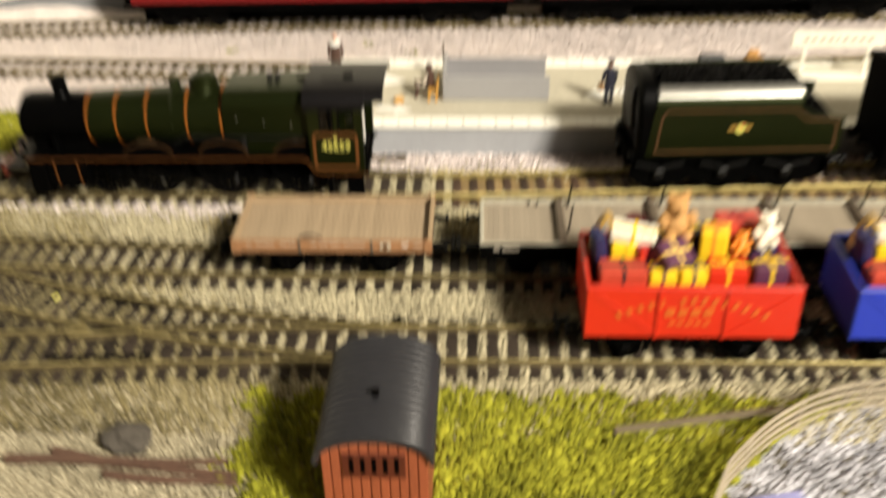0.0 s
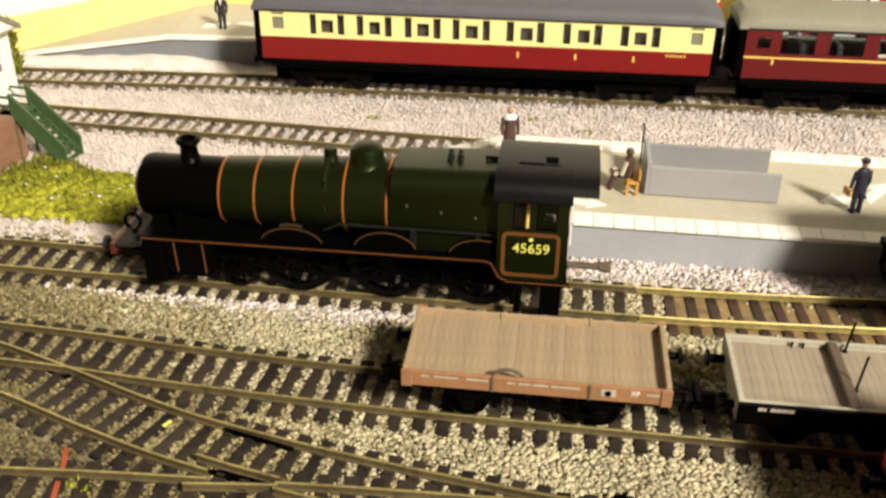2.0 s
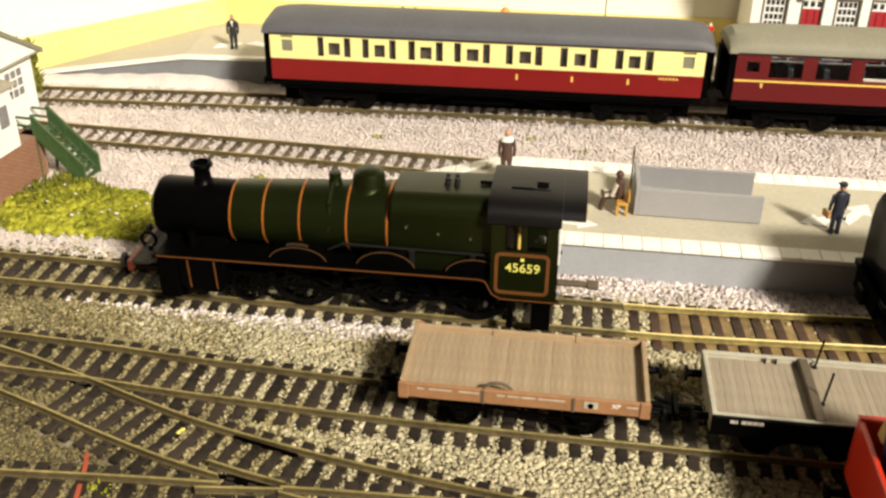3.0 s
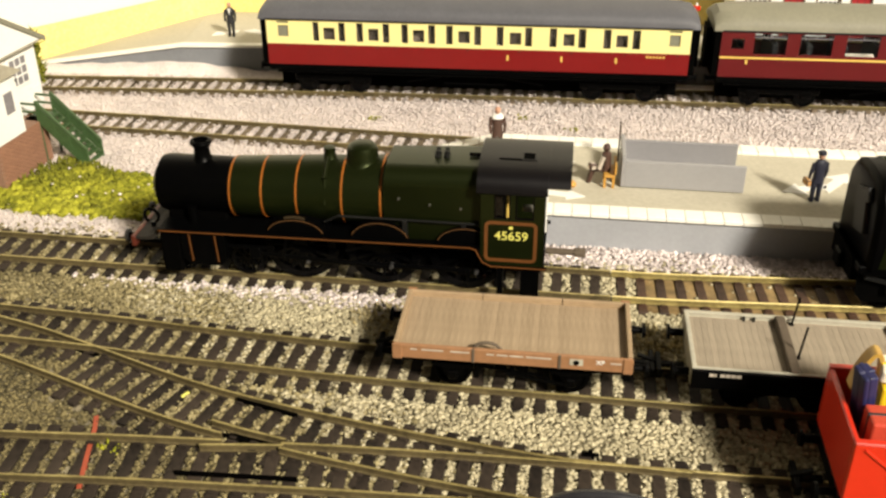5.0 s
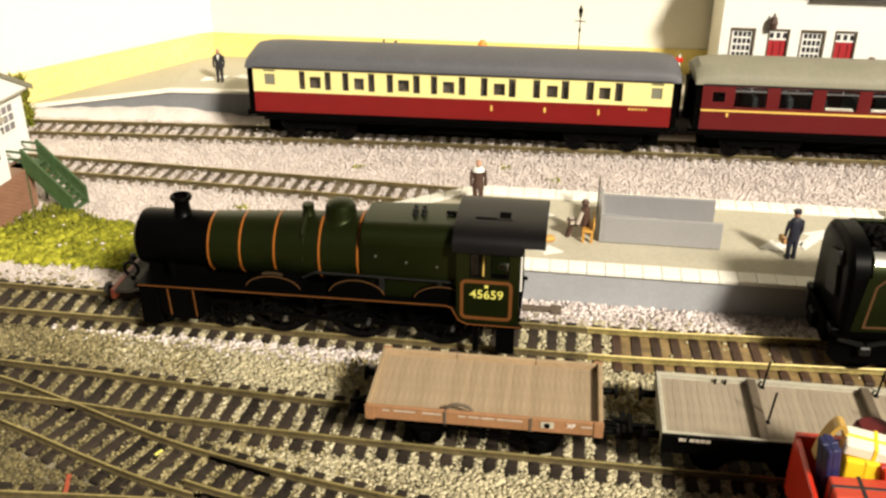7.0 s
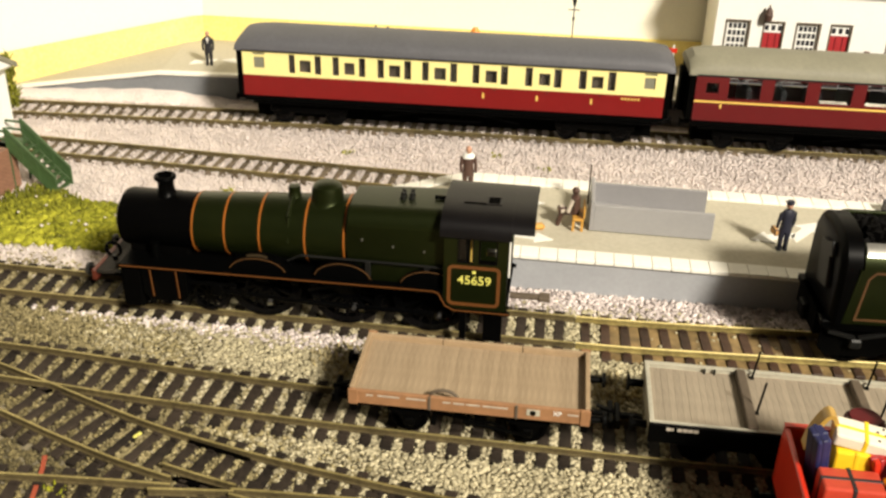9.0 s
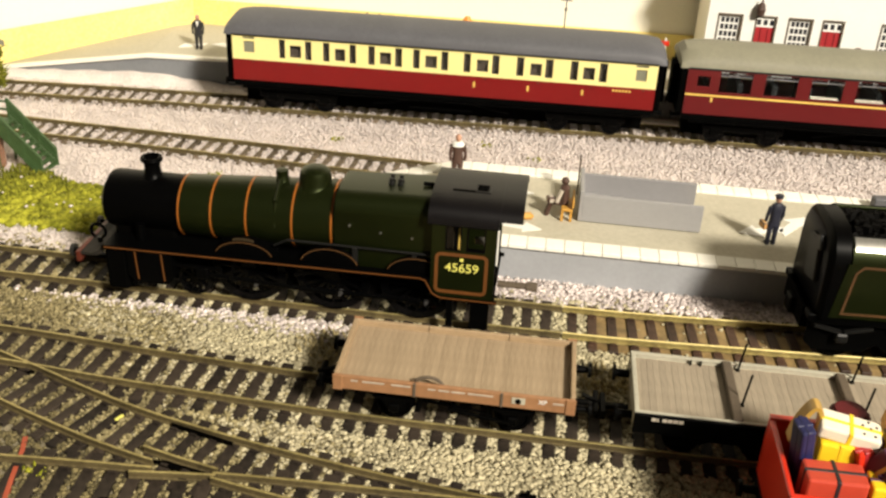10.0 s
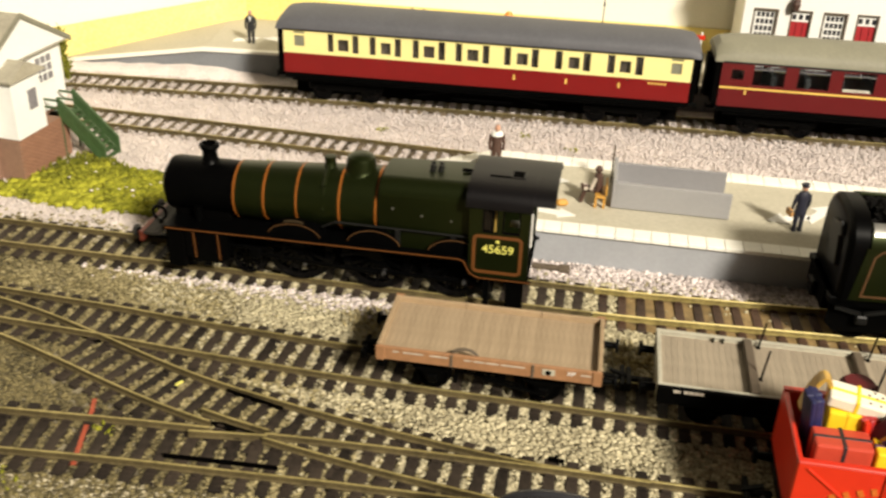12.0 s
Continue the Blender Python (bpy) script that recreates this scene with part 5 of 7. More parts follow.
    box(bm := B(), a, b, -1.5, 1.5, 1.9, 2.05, 0.02)
    part("floor_pan", bm, M["black_matt"], co)
    for s in (-1, 1):
        box(bm := B(), a, b, s * 1.48 - 0.06, s * 1.48 + 0.06, 1.66, 1.98, 0.02)
        part("solebar", bm, M["black"], co)
        box(bm := B(), a + 0.4, b - 0.4, s * 1.5 - 0.08, s * 1.5 + 0.08, 1.54, 1.62, 0.01)
        part("footboard", bm, M["black"], co)
        bm = B()
        for k in (-1, 1):
            obox(bm, (k * 2.2, s * 1.1, 1.25), (2.6, 0.06, 0.08), ry=k * 9)
        box(bm, -1.6, 1.6, s * 1.1 - 0.04, s * 1.1 + 0.04, 0.98, 1.06)
        part("truss_rod", bm, M["black"], co)
    # black block let down nearly to the rails; it also fills the shade below
    box(bm := B(), a + 0.3, b - 0.3, -0.4, 0.6, 0.5, 1.92, 0.04)
    part("underframe", bm, M["black_matt"], co)
    box(bm := B(), -1.2, 0.6, -0.8, 0.8, 0.95, 1.8, 0.06)
    part("battery_box", bm, M["black_matt"], co)
    for c in (a + 3.2, b - 3.2):
        bm = B()
        for s in (-1, 1):
            box(bm, c - 2.0, c + 2.0, s * 1.10 - 0.08, s * 1.10 + 0.08, 0.98, 1.35, 0.06)
            for k in (-1.35, 1.35):
                box(bm, c + k - 0.28, c + k + 0.28, s * 1.14 - 0.1, s * 1.14 + 0.1, 0.84, 1.2, 0.05)
        box(bm, c - 0.4, c + 0.4, -1.1, 1.1, 0.9, 1.5)
        part("bogie_frame", bm, M["black"], co)
        for k in (-1.35, 1.35):
            both_wheels(co, c + k, 0.52, M["black_gloss"])
    if seats:
        k = int((b - a) / 1.6)
        for i in range(k):
            x = a + 1.0 + i * (b - a - 2.0) / (k - 1)
            part("seat_row", box(B(), x - 0.14, x + 0.14, -1.2, 1.3, 2.05, 3.55, 0.05), M["panel_grey"] if stripe else M["seat_brown"], co)
    # added panel close behind the glass, catching light so windows aren't black
    if not stripe:
        part("interior_panel", box(B(), a + 0.4, b - 0.4, -1.28, -1.22, 2.05, top - 0.1), M["seat_brown"], co, "brown panel added behind the glass to brighten the windows")
    return co


T1, T2, S1, S2 = 3.22, 4.19, 3.30, 3.93
wins = [(-10.16, -9.62, 3.42, 4.0), (9.29, 9.82, 3.42, 4.0), (-10.2, -9.6, 4.1, 4.22), (9.26, 9.86, 4.1, 4.22)]
for t0, t1, s0, s1, u0, u1 in ((-8.34, -8.08, -7.80, -7.28, -7.04, -6.76), (-6.12, -5.84, -5.52, -5.06, -4.80, -4.52), (-3.85, -3.57, -3.27, -2.76, -2.52, -2.22), (-1.61, -1.33, -1.0, -0.48, -0.22, 0.07), (0.90, 1.19, 1.55, 2.06, 2.29, 2.59), (3.51, 3.81, 4.19, 4.68, 4.91, 5.23), (6.14, 6.46, 6.77, 7.27, 7.54, 7.87)):
    wins += [(t0 - 0.03, t1 + 0.02, T1, T2), (s0 - 0.03, s1 + 0.03, S1, S2), (u0 - 0.02, u1 + 0.03, T1, T2)]
cream_coach = coach(-10.74, 10.32, wins, M["coach_red"], M["coach_cream"], M["roof_grey"], 3.06, 4.36, "crimson and cream model coach with a grey roof", end_pane=M["lit_interior_pane"])
for x in (1.5, 4.17, 6.85):
    part("gold_figure", box(B(), x + 0.15 - 0.05, x + 0.15 + 0.05, -1.612, -1.6, 2.5, 2.78), M["gold"], cream_coach)
for i in range(6):
    part("side_number_bar", box(B(), 8.45 + i * 0.16, 8.55 + i * 0.16, -1.612, -1.6, 2.82, 2.92), M["gold"], cream_coach)
for x in (-9.9, -7.55, -5.3, -3.0, -0.75, 1.8, 4.4, 7.0, 9.55):
    part("door_handle", box(B(), x + 0.35, x + 0.45, -1.63, -1.6, 2.92, 2.97), M["plate_brass"], cream_coach)
wins = [(12.25, 12.85, 3.4, 3.92)] + [(13.31 + i * 2.16, 14.85 + i * 2.16, 3.16, 4.19) for i in range(8)]
maroon_coach = coach(11.75, 32.0, wins, M["coach_maroon"], M["coach_maroon"], M["roof_olive"], 2.98, 4.34, "maroon model coach with an olive grey roof", stripe=M["gold"])
mid = (11.75 + 32.0) / 2
bm = B()
for i in range(8):
    x = 13.31 + i * 2.16 - mid
    box(bm, x, x + 1.54, -1.57, -1.54, 3.97, 4.01)
    box(bm, x + 0.74, x + 0.79, -1.57, -1.54, 4.0, 4.19)
part("window_bar", bm, M["seat_grey"], maroon_coach, "grey sliding-light bars")
part("gold_figure", box(B(), 13.0 - mid, 13.1 - mid, -1.612, -1.6, 2.66, 2.88), M["gold"], maroon_coach)
for i in (2, 3):
    x = 13.31 + i * 2.16 - mid
    part("pale_table", box(B(), x + 0.1, x + 1.4, -1.48, -1.3, 3.12, 3.24), M["faded_paint"], maroon_coach, "pale table behind the window")


# ---- wagons ----
def wagon_running_gear(w, x0, x1, axles, r=0.55, mat=None):
    mat = mat or M["black"]
    for s in (-1, 1):
        part("solebar", box(B(), x0 + 0.1, x1 - 0.1, s * 1.0 - 0.06, s * 1.0 + 0.06, 1.15, 1.55, 0.02), mat, w)
        for x in axles:
            bm = B()
            prism_y(bm, [(x - 0.42, 1.3), (x - 0.16, 0.72), (x + 0.16, 0.72), (x + 0.42, 1.3)], *sorted((s * 1.06, s * 1.2)))
            box(bm, x - 0.15, x + 0.15, *sorted((s * 1.1, s * 1.3)), 0.72, 1.02, 0.04)
            part("axle_guard", bm, mat, w)
            bm = B()
            for k, h in ((0, 0.0), (1, 0.06), (2, 0.12)):
                box(bm, x - 0.62 + k * 0.14, x + 0.62 - k * 0.14, *sorted((s * 1.12, s * 1.26)), 1.26 - h - 0.05, 1.26 - h)
            part("leaf_spring", bm, mat, w)
        mid = sum(axles) / len(axles)
        bm = B()
        obox(bm, (mid + 0.8, s * 1.34, 1.0), (1.9, 0.05, 0.1), ry=9)
        rod(bm, (mid, s * 1.0, 1.05), (mid, s * 1.36, 1.05), 0.08, 8)
        part("brake_lever", bm, mat, w)
        bm = B()
        for x, d in ((axles[0], 1), (axles[-1], -1)):
            obox(bm, (x + d * 0.72, s * 0.88, 0.85), (0.16, 0.16, 0.55), ry=d * 8, bevel=0.03)
        obox(bm, (mid, s * 0.88, 0.9), (axles[-1] - axles[0] - 1.4, 0.06, 0.07), ry=6)
        part("brake_gear", bm, mat, w)
    for x in axles:
        both_wheels(w, x, r, M["black_matt"])
    for e, d in ((x0, -1), (x1, 1)):
        part("headstock", box(B(), min(e, e - d * 0.22), max(e, e - d * 0.22), -1.42, 1.42, 1.2, 1.6, 0.02), mat, w)
        for s in (-1, 1):
            bm = B()
            rod(bm, (e, s * 1.0, 1.42), (e + d * 0.42, s * 1.0, 1.42), 0.13, 10, 0.1)
            rod(bm, (e + d * 0.42, s * 1.0, 1.42), (e + d * 0.52, s * 1.0, 1.42), 0.24, 14, 0.22)
            part("buffer", bm, mat, w)
        bm = B()
        box(bm, min(e, e + d * 0.75), max(e, e + d * 0.75), -0.1, 0.1, 0.85, 1.0, 0.02)
        box(bm, min(e + d * 0.62, e + d * 0.78), max(e + d * 0.62, e + d * 0.78), -0.55, 0.55, 0.78, 1.05, 0.03)
        obox(bm, (e + d * 0.55, 0, 1.1), (0.6, 0.14, 0.08), ry=d * 20)
        part("coupling_hook", bm, mat, w)


# brown flat wagon with a single low plank all round
bw = thing("flat_wagon", 3.5, -5.57, 0, 0.4, "weathered brown single-plank flat wagon on the middle track", "wagon", "flat wagons")
X, Y = 3.46, 1.56
plank = mesh_of("deck_plank", box(B(), -0.094, 0.094, -Y + 0.1, Y - 0.1, 1.72, 1.86, 0.003), M["wagon_deck"])
for i in range(36):
    again("deck_plank", plank, bw, -3.25 + i * 6.5 / 35, 0, random.Random(i).uniform(-0.006, 0.006))
for s in (-1, 1):
    for a, b in ((-X, -1.12), (-1.10, 1.38), (1.40, X)):
        part("side_plank", box(B(), a, b, *sorted((s * (Y - 0.12), s * Y)), 1.60, 2.06, 0.018), M["wagon_brown" if s < 0 else "wagon_inner"], bw, "chipped brown side plank")
    part("end_plank", box(B(), *sorted((s * (X - 0.14), s * X)), -Y + 0.1, Y - 0.1, 1.60, 2.12, 0.018), M["wagon_inner"], bw, "brown end plank")
    for x in (-X + 0.12, X - 0.12):
        part("corner_plate", box(B(), x - 0.14, x + 0.14, *sorted((s * (Y - 0.02), s * (Y + 0.035))), 1.58, 2.1, 0.012), M["wagon_brown"], bw)
    for x in (-1.11, 1.39):
        part("hinge_strap", box(B(), x - 0.04, x + 0.04, *sorted((s * (Y - 0.02), s * (Y + 0.03))), 1.6, 2.06, 0.008), M["bolster_brown"], bw)
for a, b, z in ((-2.95, -2.75, 1.93), (-2.62, -1.98, 1.93), (-1.78, -1.22, 1.93), (-0.72, -0.5, 1.92), (-0.42, -0.1, 1.92), (-0.05, 0.35, 1.92), (0.42, 1.15, 1.92), (2.84, 3.15, 1.9),):
    part("lettering_bar", box(B(), a, b, -Y - 0.012, -Y + 0.01, z - 0.026, z + 0.026), M["faded_paint"], bw)
letters("XP", 0.20, M["white_paint"], bw, pose(2.55 * K, (-Y - 0.012) * K, 1.9 * K, 90, 0, 0), "class_mark", "small white letters")
bm = box(B(), 1.68, 2.06, -Y - 0.014, -Y + 0.01, 1.76, 1.97)
part("label_clip", bm, M["wagon_grey"], bw, "pale grey label clip")
rod(bm := B(), (1.86, -Y - 0.02, 1.85), (1.86, -Y + 0.01, 1.85), 0.09, 12)
part("label_hole", bm, M["black_matt"], bw)
bm = B()
for i in range(10):
    a0, a1 = math.pi * i / 10, math.pi * (i + 1) / 10
    rod(bm, (-0.72 + 0.42 * math.cos(a0), -Y + 0.16, 1.90 + 0.32 * math.sin(a0)), (-0.72 + 0.42 * math.cos(a1), -Y + 0.16, 1.90 + 0.32 * math.sin(a1)), 0.055, 6)
part("lashing_ring", bm, M["bolster_brown"], bw, "dark half-round lashing ring")
wagon_running_gear(bw, -X, X, (-1.75, 1.75))

# grey bogie bolster wagon, long, with cross baulks and stanchions
gw = thing("bolster_wagon", 8.62, -5.62, 0, 0.3, "weathered grey bogie bolster wagon with brown cross baulks", "wagon", "flat wagons")
L = 16.6
plank = mesh_of("deck_plank", box(B(), -0.092, 0.092, -1.46, 1.46, 1.70, 1.82, 0.004), M["deck_grey"])
n = 88
for i in range(n):
    again("deck_plank", plank, gw, 0.2 + i * (L - 0.4) / (n - 1), 0, random.Random(i + 50).uniform(-0.004, 0.004))
for s in (-1, 1):
    part("side_rail", box(B(), 0, L, *sorted((s * 1.44, s * 1.58)), 1.48 if s > 0 else 1.32, 1.95, 0.02), M["wagon_grey"] if s > 0 else M["black"], gw, "grey steel side rail" if s > 0 else "black side rail")
    part("rail_lip", box(B(), 0, L, *sorted((s * 1.40, s * (1.56 if s > 0 else 1.5))), 1.952, 1.99, 0.01), M["wagon_grey"], gw)
    part("end_beam", box(B(), *(sorted((0.0, 0.14)) if s < 0 else sorted((L - 0.14, L))), -1.44, 1.44, 1.3, 1.98, 0.02), M["wagon_grey"], gw)
    part("trussing", prism_y(B(), [(4.2, 1.5), (6.2, 0.95), (10.4, 0.95), (12.4, 1.5), (12.2, 1.5), (10.3, 1.07), (6.3, 1.07), (4.4, 1.5)], *sorted((s * 1.25, s * 1.33))), M["black"], gw)
for x in (2.85, 6.2, 10.35, 13.45):
    part("cross_baulk", box(B(), x - 0.14, x + 0.14, -1.44, 1.44, 1.82, 2.06, 0.03), M["bolster_brown"], gw, "dark brown wooden cross baulk")
    for y, dx, h in ((-0.45, 0.25, 2.9), (1.32, 0.36, 2.8)):
        bm = B()
        rod(bm, (x + dx, y, 1.82), (x + dx + 0.1, y, h), 0.035, 8)
        box(bm, x + dx - 0.06, x + dx + 0.06, y - 0.06, y + 0.06, 1.82, 1.88, 0.01)
        part("stanchion", bm, M["black"], gw, "thin black stanchion")
for i, w in enumerate((0.13, 0.05, 0.13, 0.13, 0.13, 0.13)):
    x = 0.48 + i * 0.15
    part("number_bar", box(B(), x, x + w, -1.592, -1.57, 1.78, 1.88), M["faded_paint"], gw)
for x in (1.8, 2.1):
    part("deck_bolt", rod(B(), (x, 1.36, 1.8), (x, 1.36, 1.98), 0.035, 8), M["black"], gw)
for c in (2.6, L - 2.6):
    bm = B()
    for s in (-1, 1):
        prism_y(bm, [(c - 1.7, 1.25), (c - 1.5, 0.75), (c - 0.9, 0.75), (c - 0.4, 1.0), (c + 0.4, 1.0), (c + 0.9, 0.75), (c + 1.5, 0.75), (c + 1.7, 1.25)], *sorted((s * 1.08, s * 1.24)))
    box(bm, c - 0.4, c + 0.4, -1.1, 1.1, 0.95, 1.5)
    part("bogie_frame", bm, M["black"], gw)
    for k in (-1.1, 1.1):
        both_wheels(gw, c + k, 0.52, M["black_matt"])
for s in (-1, 1):
    for e, d in ((0, -1), (L, 1)):
        bm = B()
        rod(bm, (e, s * 1.0, 1.5), (e + d * 0.42, s * 1.0, 1.5), 0.12, 10)
        rod(bm, (e + d * 0.42, s * 1.0, 1.5), (e + d * 0.5, s * 1.0, 1.5), 0.24, 14)
        part("buffer", bm, M["black"], gw)
bm = box(B(), -0.8, 0, -0.1, 0.1, 0.9, 1.05, 0.02)
box(bm, -0.85, -0.68, -0.5, 0.5, 0.8, 1.1, 0.03)
part("coupling_hook", bm, M["black"], gw)
part("underframe", box(B(), 0.3, L - 0.3, -0.9, 0.9, 1.35, 1.7), M["black_matt"], gw)


# ---- open toy wagons with presents ----
def toy_wagon(x, paint, label, length=6.35, lettered=True):
    w = thing("open_wagon", x, -10.15, 0, 0, label, "wagon", "toy present wagons")
    z0, z1, hw = 1.62, 3.42, 1.56
    for s in (-1, 1):
        part("side_panel", box(B(), 0, length, *sorted((s * (hw - 0.14), s * hw)), z0, z1, 0.03), paint, w, "glossy moulded side panel")
        e = 0 if s < 0 else length
        part("end_panel", box(B(), *sorted((e, e - s * 0.14)), -hw + 0.14, hw - 0.14, z0, z1, 0.03), paint, w)
        for xa in (length * 0.335, length * 0.345, length * 0.655, length * 0.665):
            part("door_strap", box(B(), xa - 0.03, xa + 0.03, *sorted((s * (hw - 0.02), s * (hw + 0.05))), z0, z1 - 0.04, 0.012), paint, w)
        for xa, xb in ((0.25, length * 0.33), (length - 0.25, length * 0.67)):
            d = math.degrees(math.atan2(-(z1 - z0 - 0.3), xb - xa))
            bm = B()
            obox(bm, ((xa + xb) / 2, s * (hw + 0.015), (z0 + z1) / 2), (math.hypot(xb - xa, z1 - z0 - 0.3), 0.05, 0.07), ry=-d, bevel=0.01)
            part("diagonal_strap", bm, paint, w)
        part("top_capping", box(B(), 0, length, *sorted((s * (hw - 0.16), s * (hw + 0.03))), z1, z1 + 0.05, 0.015), paint, w)
    part("wagon_floor", box(B(), 0.1, length - 0.1, -hw + 0.1, hw - 0.1, z0 - 0.05, z0 + 0.1), paint, w)
    if lettered:
        k = 15
        for i in range(k):
            if i == 5:
                continue
            f = i / (k - 1)
            xx = 1.0 + f * (length - 2.0)
            zz = 2.2 + 0.85 * math.sin(math.pi * (0.12 + 0.76 * f))
            bm = B()
            obox(bm, (xx, -hw - 0.012, zz - 0.05), (0.14, 0.03, 0.22), ry=-32 * math.cos(math.pi * (0.05 + 0.9 * f)))
            part("lettering_bar", bm, M["letter_gold"], w, "gold lettering bar")
        for i in range(4):
            part("lettering_bar", box(B(), 2.38 + i * 0.38, 2.64 + i * 0.38, -hw - 0.027, -hw + 0.01, 2.45, 2.70), M["letter_gold"], w)
        for i in range(5):
            part("lettering_bar", box(B(), 2.5 + i * 0.26, 2.68 + i * 0.26, -hw - 0.027, -hw + 0.01, 2.12, 2.22), M["letter_gold"], w)
    wagon_running_gear(w, 0.0, length, (1.35, length - 1.35))
    return w


red_wagon = toy_wagon(11.8, M["toy_red"], "bright red toy open wagon heaped with presents")
blue_wagon = toy_wagon(19.75, M["toy_blue"], "bright blue toy open wagon heaped with presents", lettered=False)


def present(x, y, z, sx, sy, sz, rz, paper, ribbon, label, rx=0, ry=0, bow=True, cross=True):
    p = thing("gift_box", x, y, z, rz, label, "present", "wrapped presents")
    p.matrix_basis = pose(x * K, y * K, z * K, rx, ry, rz)
    part("box_body", box(B(), -sx / 2, sx / 2, -sy / 2, sy / 2, 0, sz, 0.06, segs=2), paper, p)
    part("ribbon", box(B(), -sx / 2 - 0.012, sx / 2 + 0.012, -0.05, 0.05, -0.0, sz + 0.012, 0.01), ribbon, p, "bright ribbon")
    if cross:
        part("ribbon", box(B(), -0.05, 0.05, -sy / 2 - 0.012, sy / 2 + 0.012, -0.0, sz + 0.014, 0.01), ribbon, p, "bright ribbon")
    if bow:
        bm = B()
        for s in (-1, 1):
            loops = []
            for i in range(9):
                a = math.pi * 2 * i / 8
                loops.append([(s * (0.13 - 0.13 * math.cos(a)), w, sz + 0.03 + 0.10 * (i / 8 if i < 5 else 1 - i / 8) + 0.05 * abs(math.sin(a)) + t) for w, t in ((-0.045, 0), (0.045, 0), (0.045, 0.02), (-0.045, 0.02))])
            rings(bm, loops)
        bmesh.ops.recalc_face_normals(bm, faces=bm.faces)
        part("bow", bm, ribbon, p, smooth=True)
    return p


def teddy(x, y, z, s, rz, mat, label):
    bm = B()
    for cx, cy, cz, r, q in ((0, 0, 0.42, 0.40, 1.1), (0, -0.06, 0.98, 0.31, 1.0), (-0.22, -0.02, 1.24, 0.12, 1), (0.22, -0.02, 1.24, 0.12, 1), (0, -0.34, 0.93, 0.14, 0.8), (-0.4, -0.15, 0.55, 0.16, 1.5), (0.4, -0.15, 0.55, 0.16, 1.5), (-0.25, -0.35, 0.14, 0.18, 1), (0.25, -0.35, 0.14, 0.18, 1)):
        vs = bmesh.ops.create_icosphere(bm, subdivisions=2, radius=1)["verts"]
        turned(bm, vs, Matrix.Translation((cx * s, cy * s, cz * s)) @ Matrix.Diagonal((r * s, r * s, r * s * q, 1)))
    ob = solid("teddy_bear", bm, mat, label, "toy", smooth=True)
    ob.matrix_basis = pose(x * K, y * K, z * K, 0, 0, rz)
    return ob


def load(x, seed):
    """The heap in a wagon whose near left corner is at x."""
    z = 1.72
    P = present
    y = 0.3
    P(x + 1.12, -11.2 + y, z, 1.4, 0.8, 2.0, 1, M["salmon"], M["suit_black"], "red present with a dark ribbon in the wagon", 0, 0, False)
    P(x + 2.3, -11.25 + y, z, 0.8, 0.7, 1.95, 0, M["toy_yellow"], M["plum"], "yellow present in the wagon")
    P(x + 3.18, -11.25 + y, z, 0.8, 0.7, 2.0, 3, M["toy_yellow"], M["navy"], "small yellow present in the wagon")
    P(x + 4.22, -11.2 + y, z, 1.15, 0.8, 2.05, -3, M["toy_red"], M["toy_yellow"], "red present with a yellow ribbon in the wagon")
    P(x + 5.45, -11.15 + y, z, 1.0, 0.85, 2.15, 2, M["plum"], M["toy_yellow"], "purple present with yellow ribbons in the wagon")
    P(x + 0.62, -10.3 + y, z + 0.75, 0.36, 0.6, 2.0, 14, M["navy"], M["navy"], "navy blue present in the wagon", 4, -8, False)
    P(x + 1.36, -10.25 + y, z, 1.0, 0.8, 2.3, -6, M["toy_yellow"], M["toy_yellow"], "yellow present in the wagon", 0, 0, False)
    white = P(x + 1.5, -10.2 + y, z + 2.33, 1.4, 0.72, 0.36, -10, M["toy_white"], M["toy_yellow"], "cream spotted present with a yellow stripe on the heap", 6, 5, False)
    for i, (u, w) in enumerate(((0.34, -0.25), (0.52, 0.04), (0.3, 0.12), (0.64, -0.25), (0.46, 0.3), (0.68, 0.16))):
        part("spot", rod(B(), (u * 0.85, w * 0.8, 0.34), (u * 0.85, w * 0.8, 0.376), 0.035, 8), M["suit_black"], white)
    P(x + 1.9, -10.62 + y, z + 1.75, 0.4, 0.35, 0.6, 18, M["toy_red"], M["door_red"], "small red parcel wedged in the heap", 0, -12, False)
    rod(bm := B(), (x + 1.75, -9.35 + y, z), (x + 1.75, -9.35 + y, z + 2.5), 0.5, 20)
    bmesh.ops.bevel(bm, geom=list(bm.edges), offset=0.12, segments=2, affect="EDGES")
    solid("round_gift", bm, M["tin_red"], "dark red round gift tin in the wagon", "present", "wrapped presents", smooth=True)
    P(x + 2.4, -10.68 + y, z + 1.6, 1.05, 0.85, 0.95, 30, M["plum"], M["gold"], "plum present with a gold cross ribbon", 30, 6, False)
    P(x + 3.95, -10.3 + y, z, 0.8, 0.75, 2.75, -14, M["toy_yellow"], M["toy_orange"], "tall yellow present in the wagon")
    P(x + 4.75, -9.6 + y, z, 1.35, 0.8, 2.75, 4, M["salmon"], M["door_red"], "big red present at the back of the wagon")
    P(x + 5.45, -10.2 + y, z, 0.8, 0.8, 2.3, -6, M["navy"], M["toy_white"], "navy present with a white ribbon")
    P(x + 3.4, -9.4 + y, z, 1.0, 0.7, 2.2, 3, M["navy"], M["toy_yellow"], "navy present at the back of the wagon")
    P(x + 2.5, -9.75 + y, z, 0.9, 0.7, 2.2, 4, M["buffer_red"], M["toy_yellow"], "dark red present under the teddy bear", 0, 0, False)
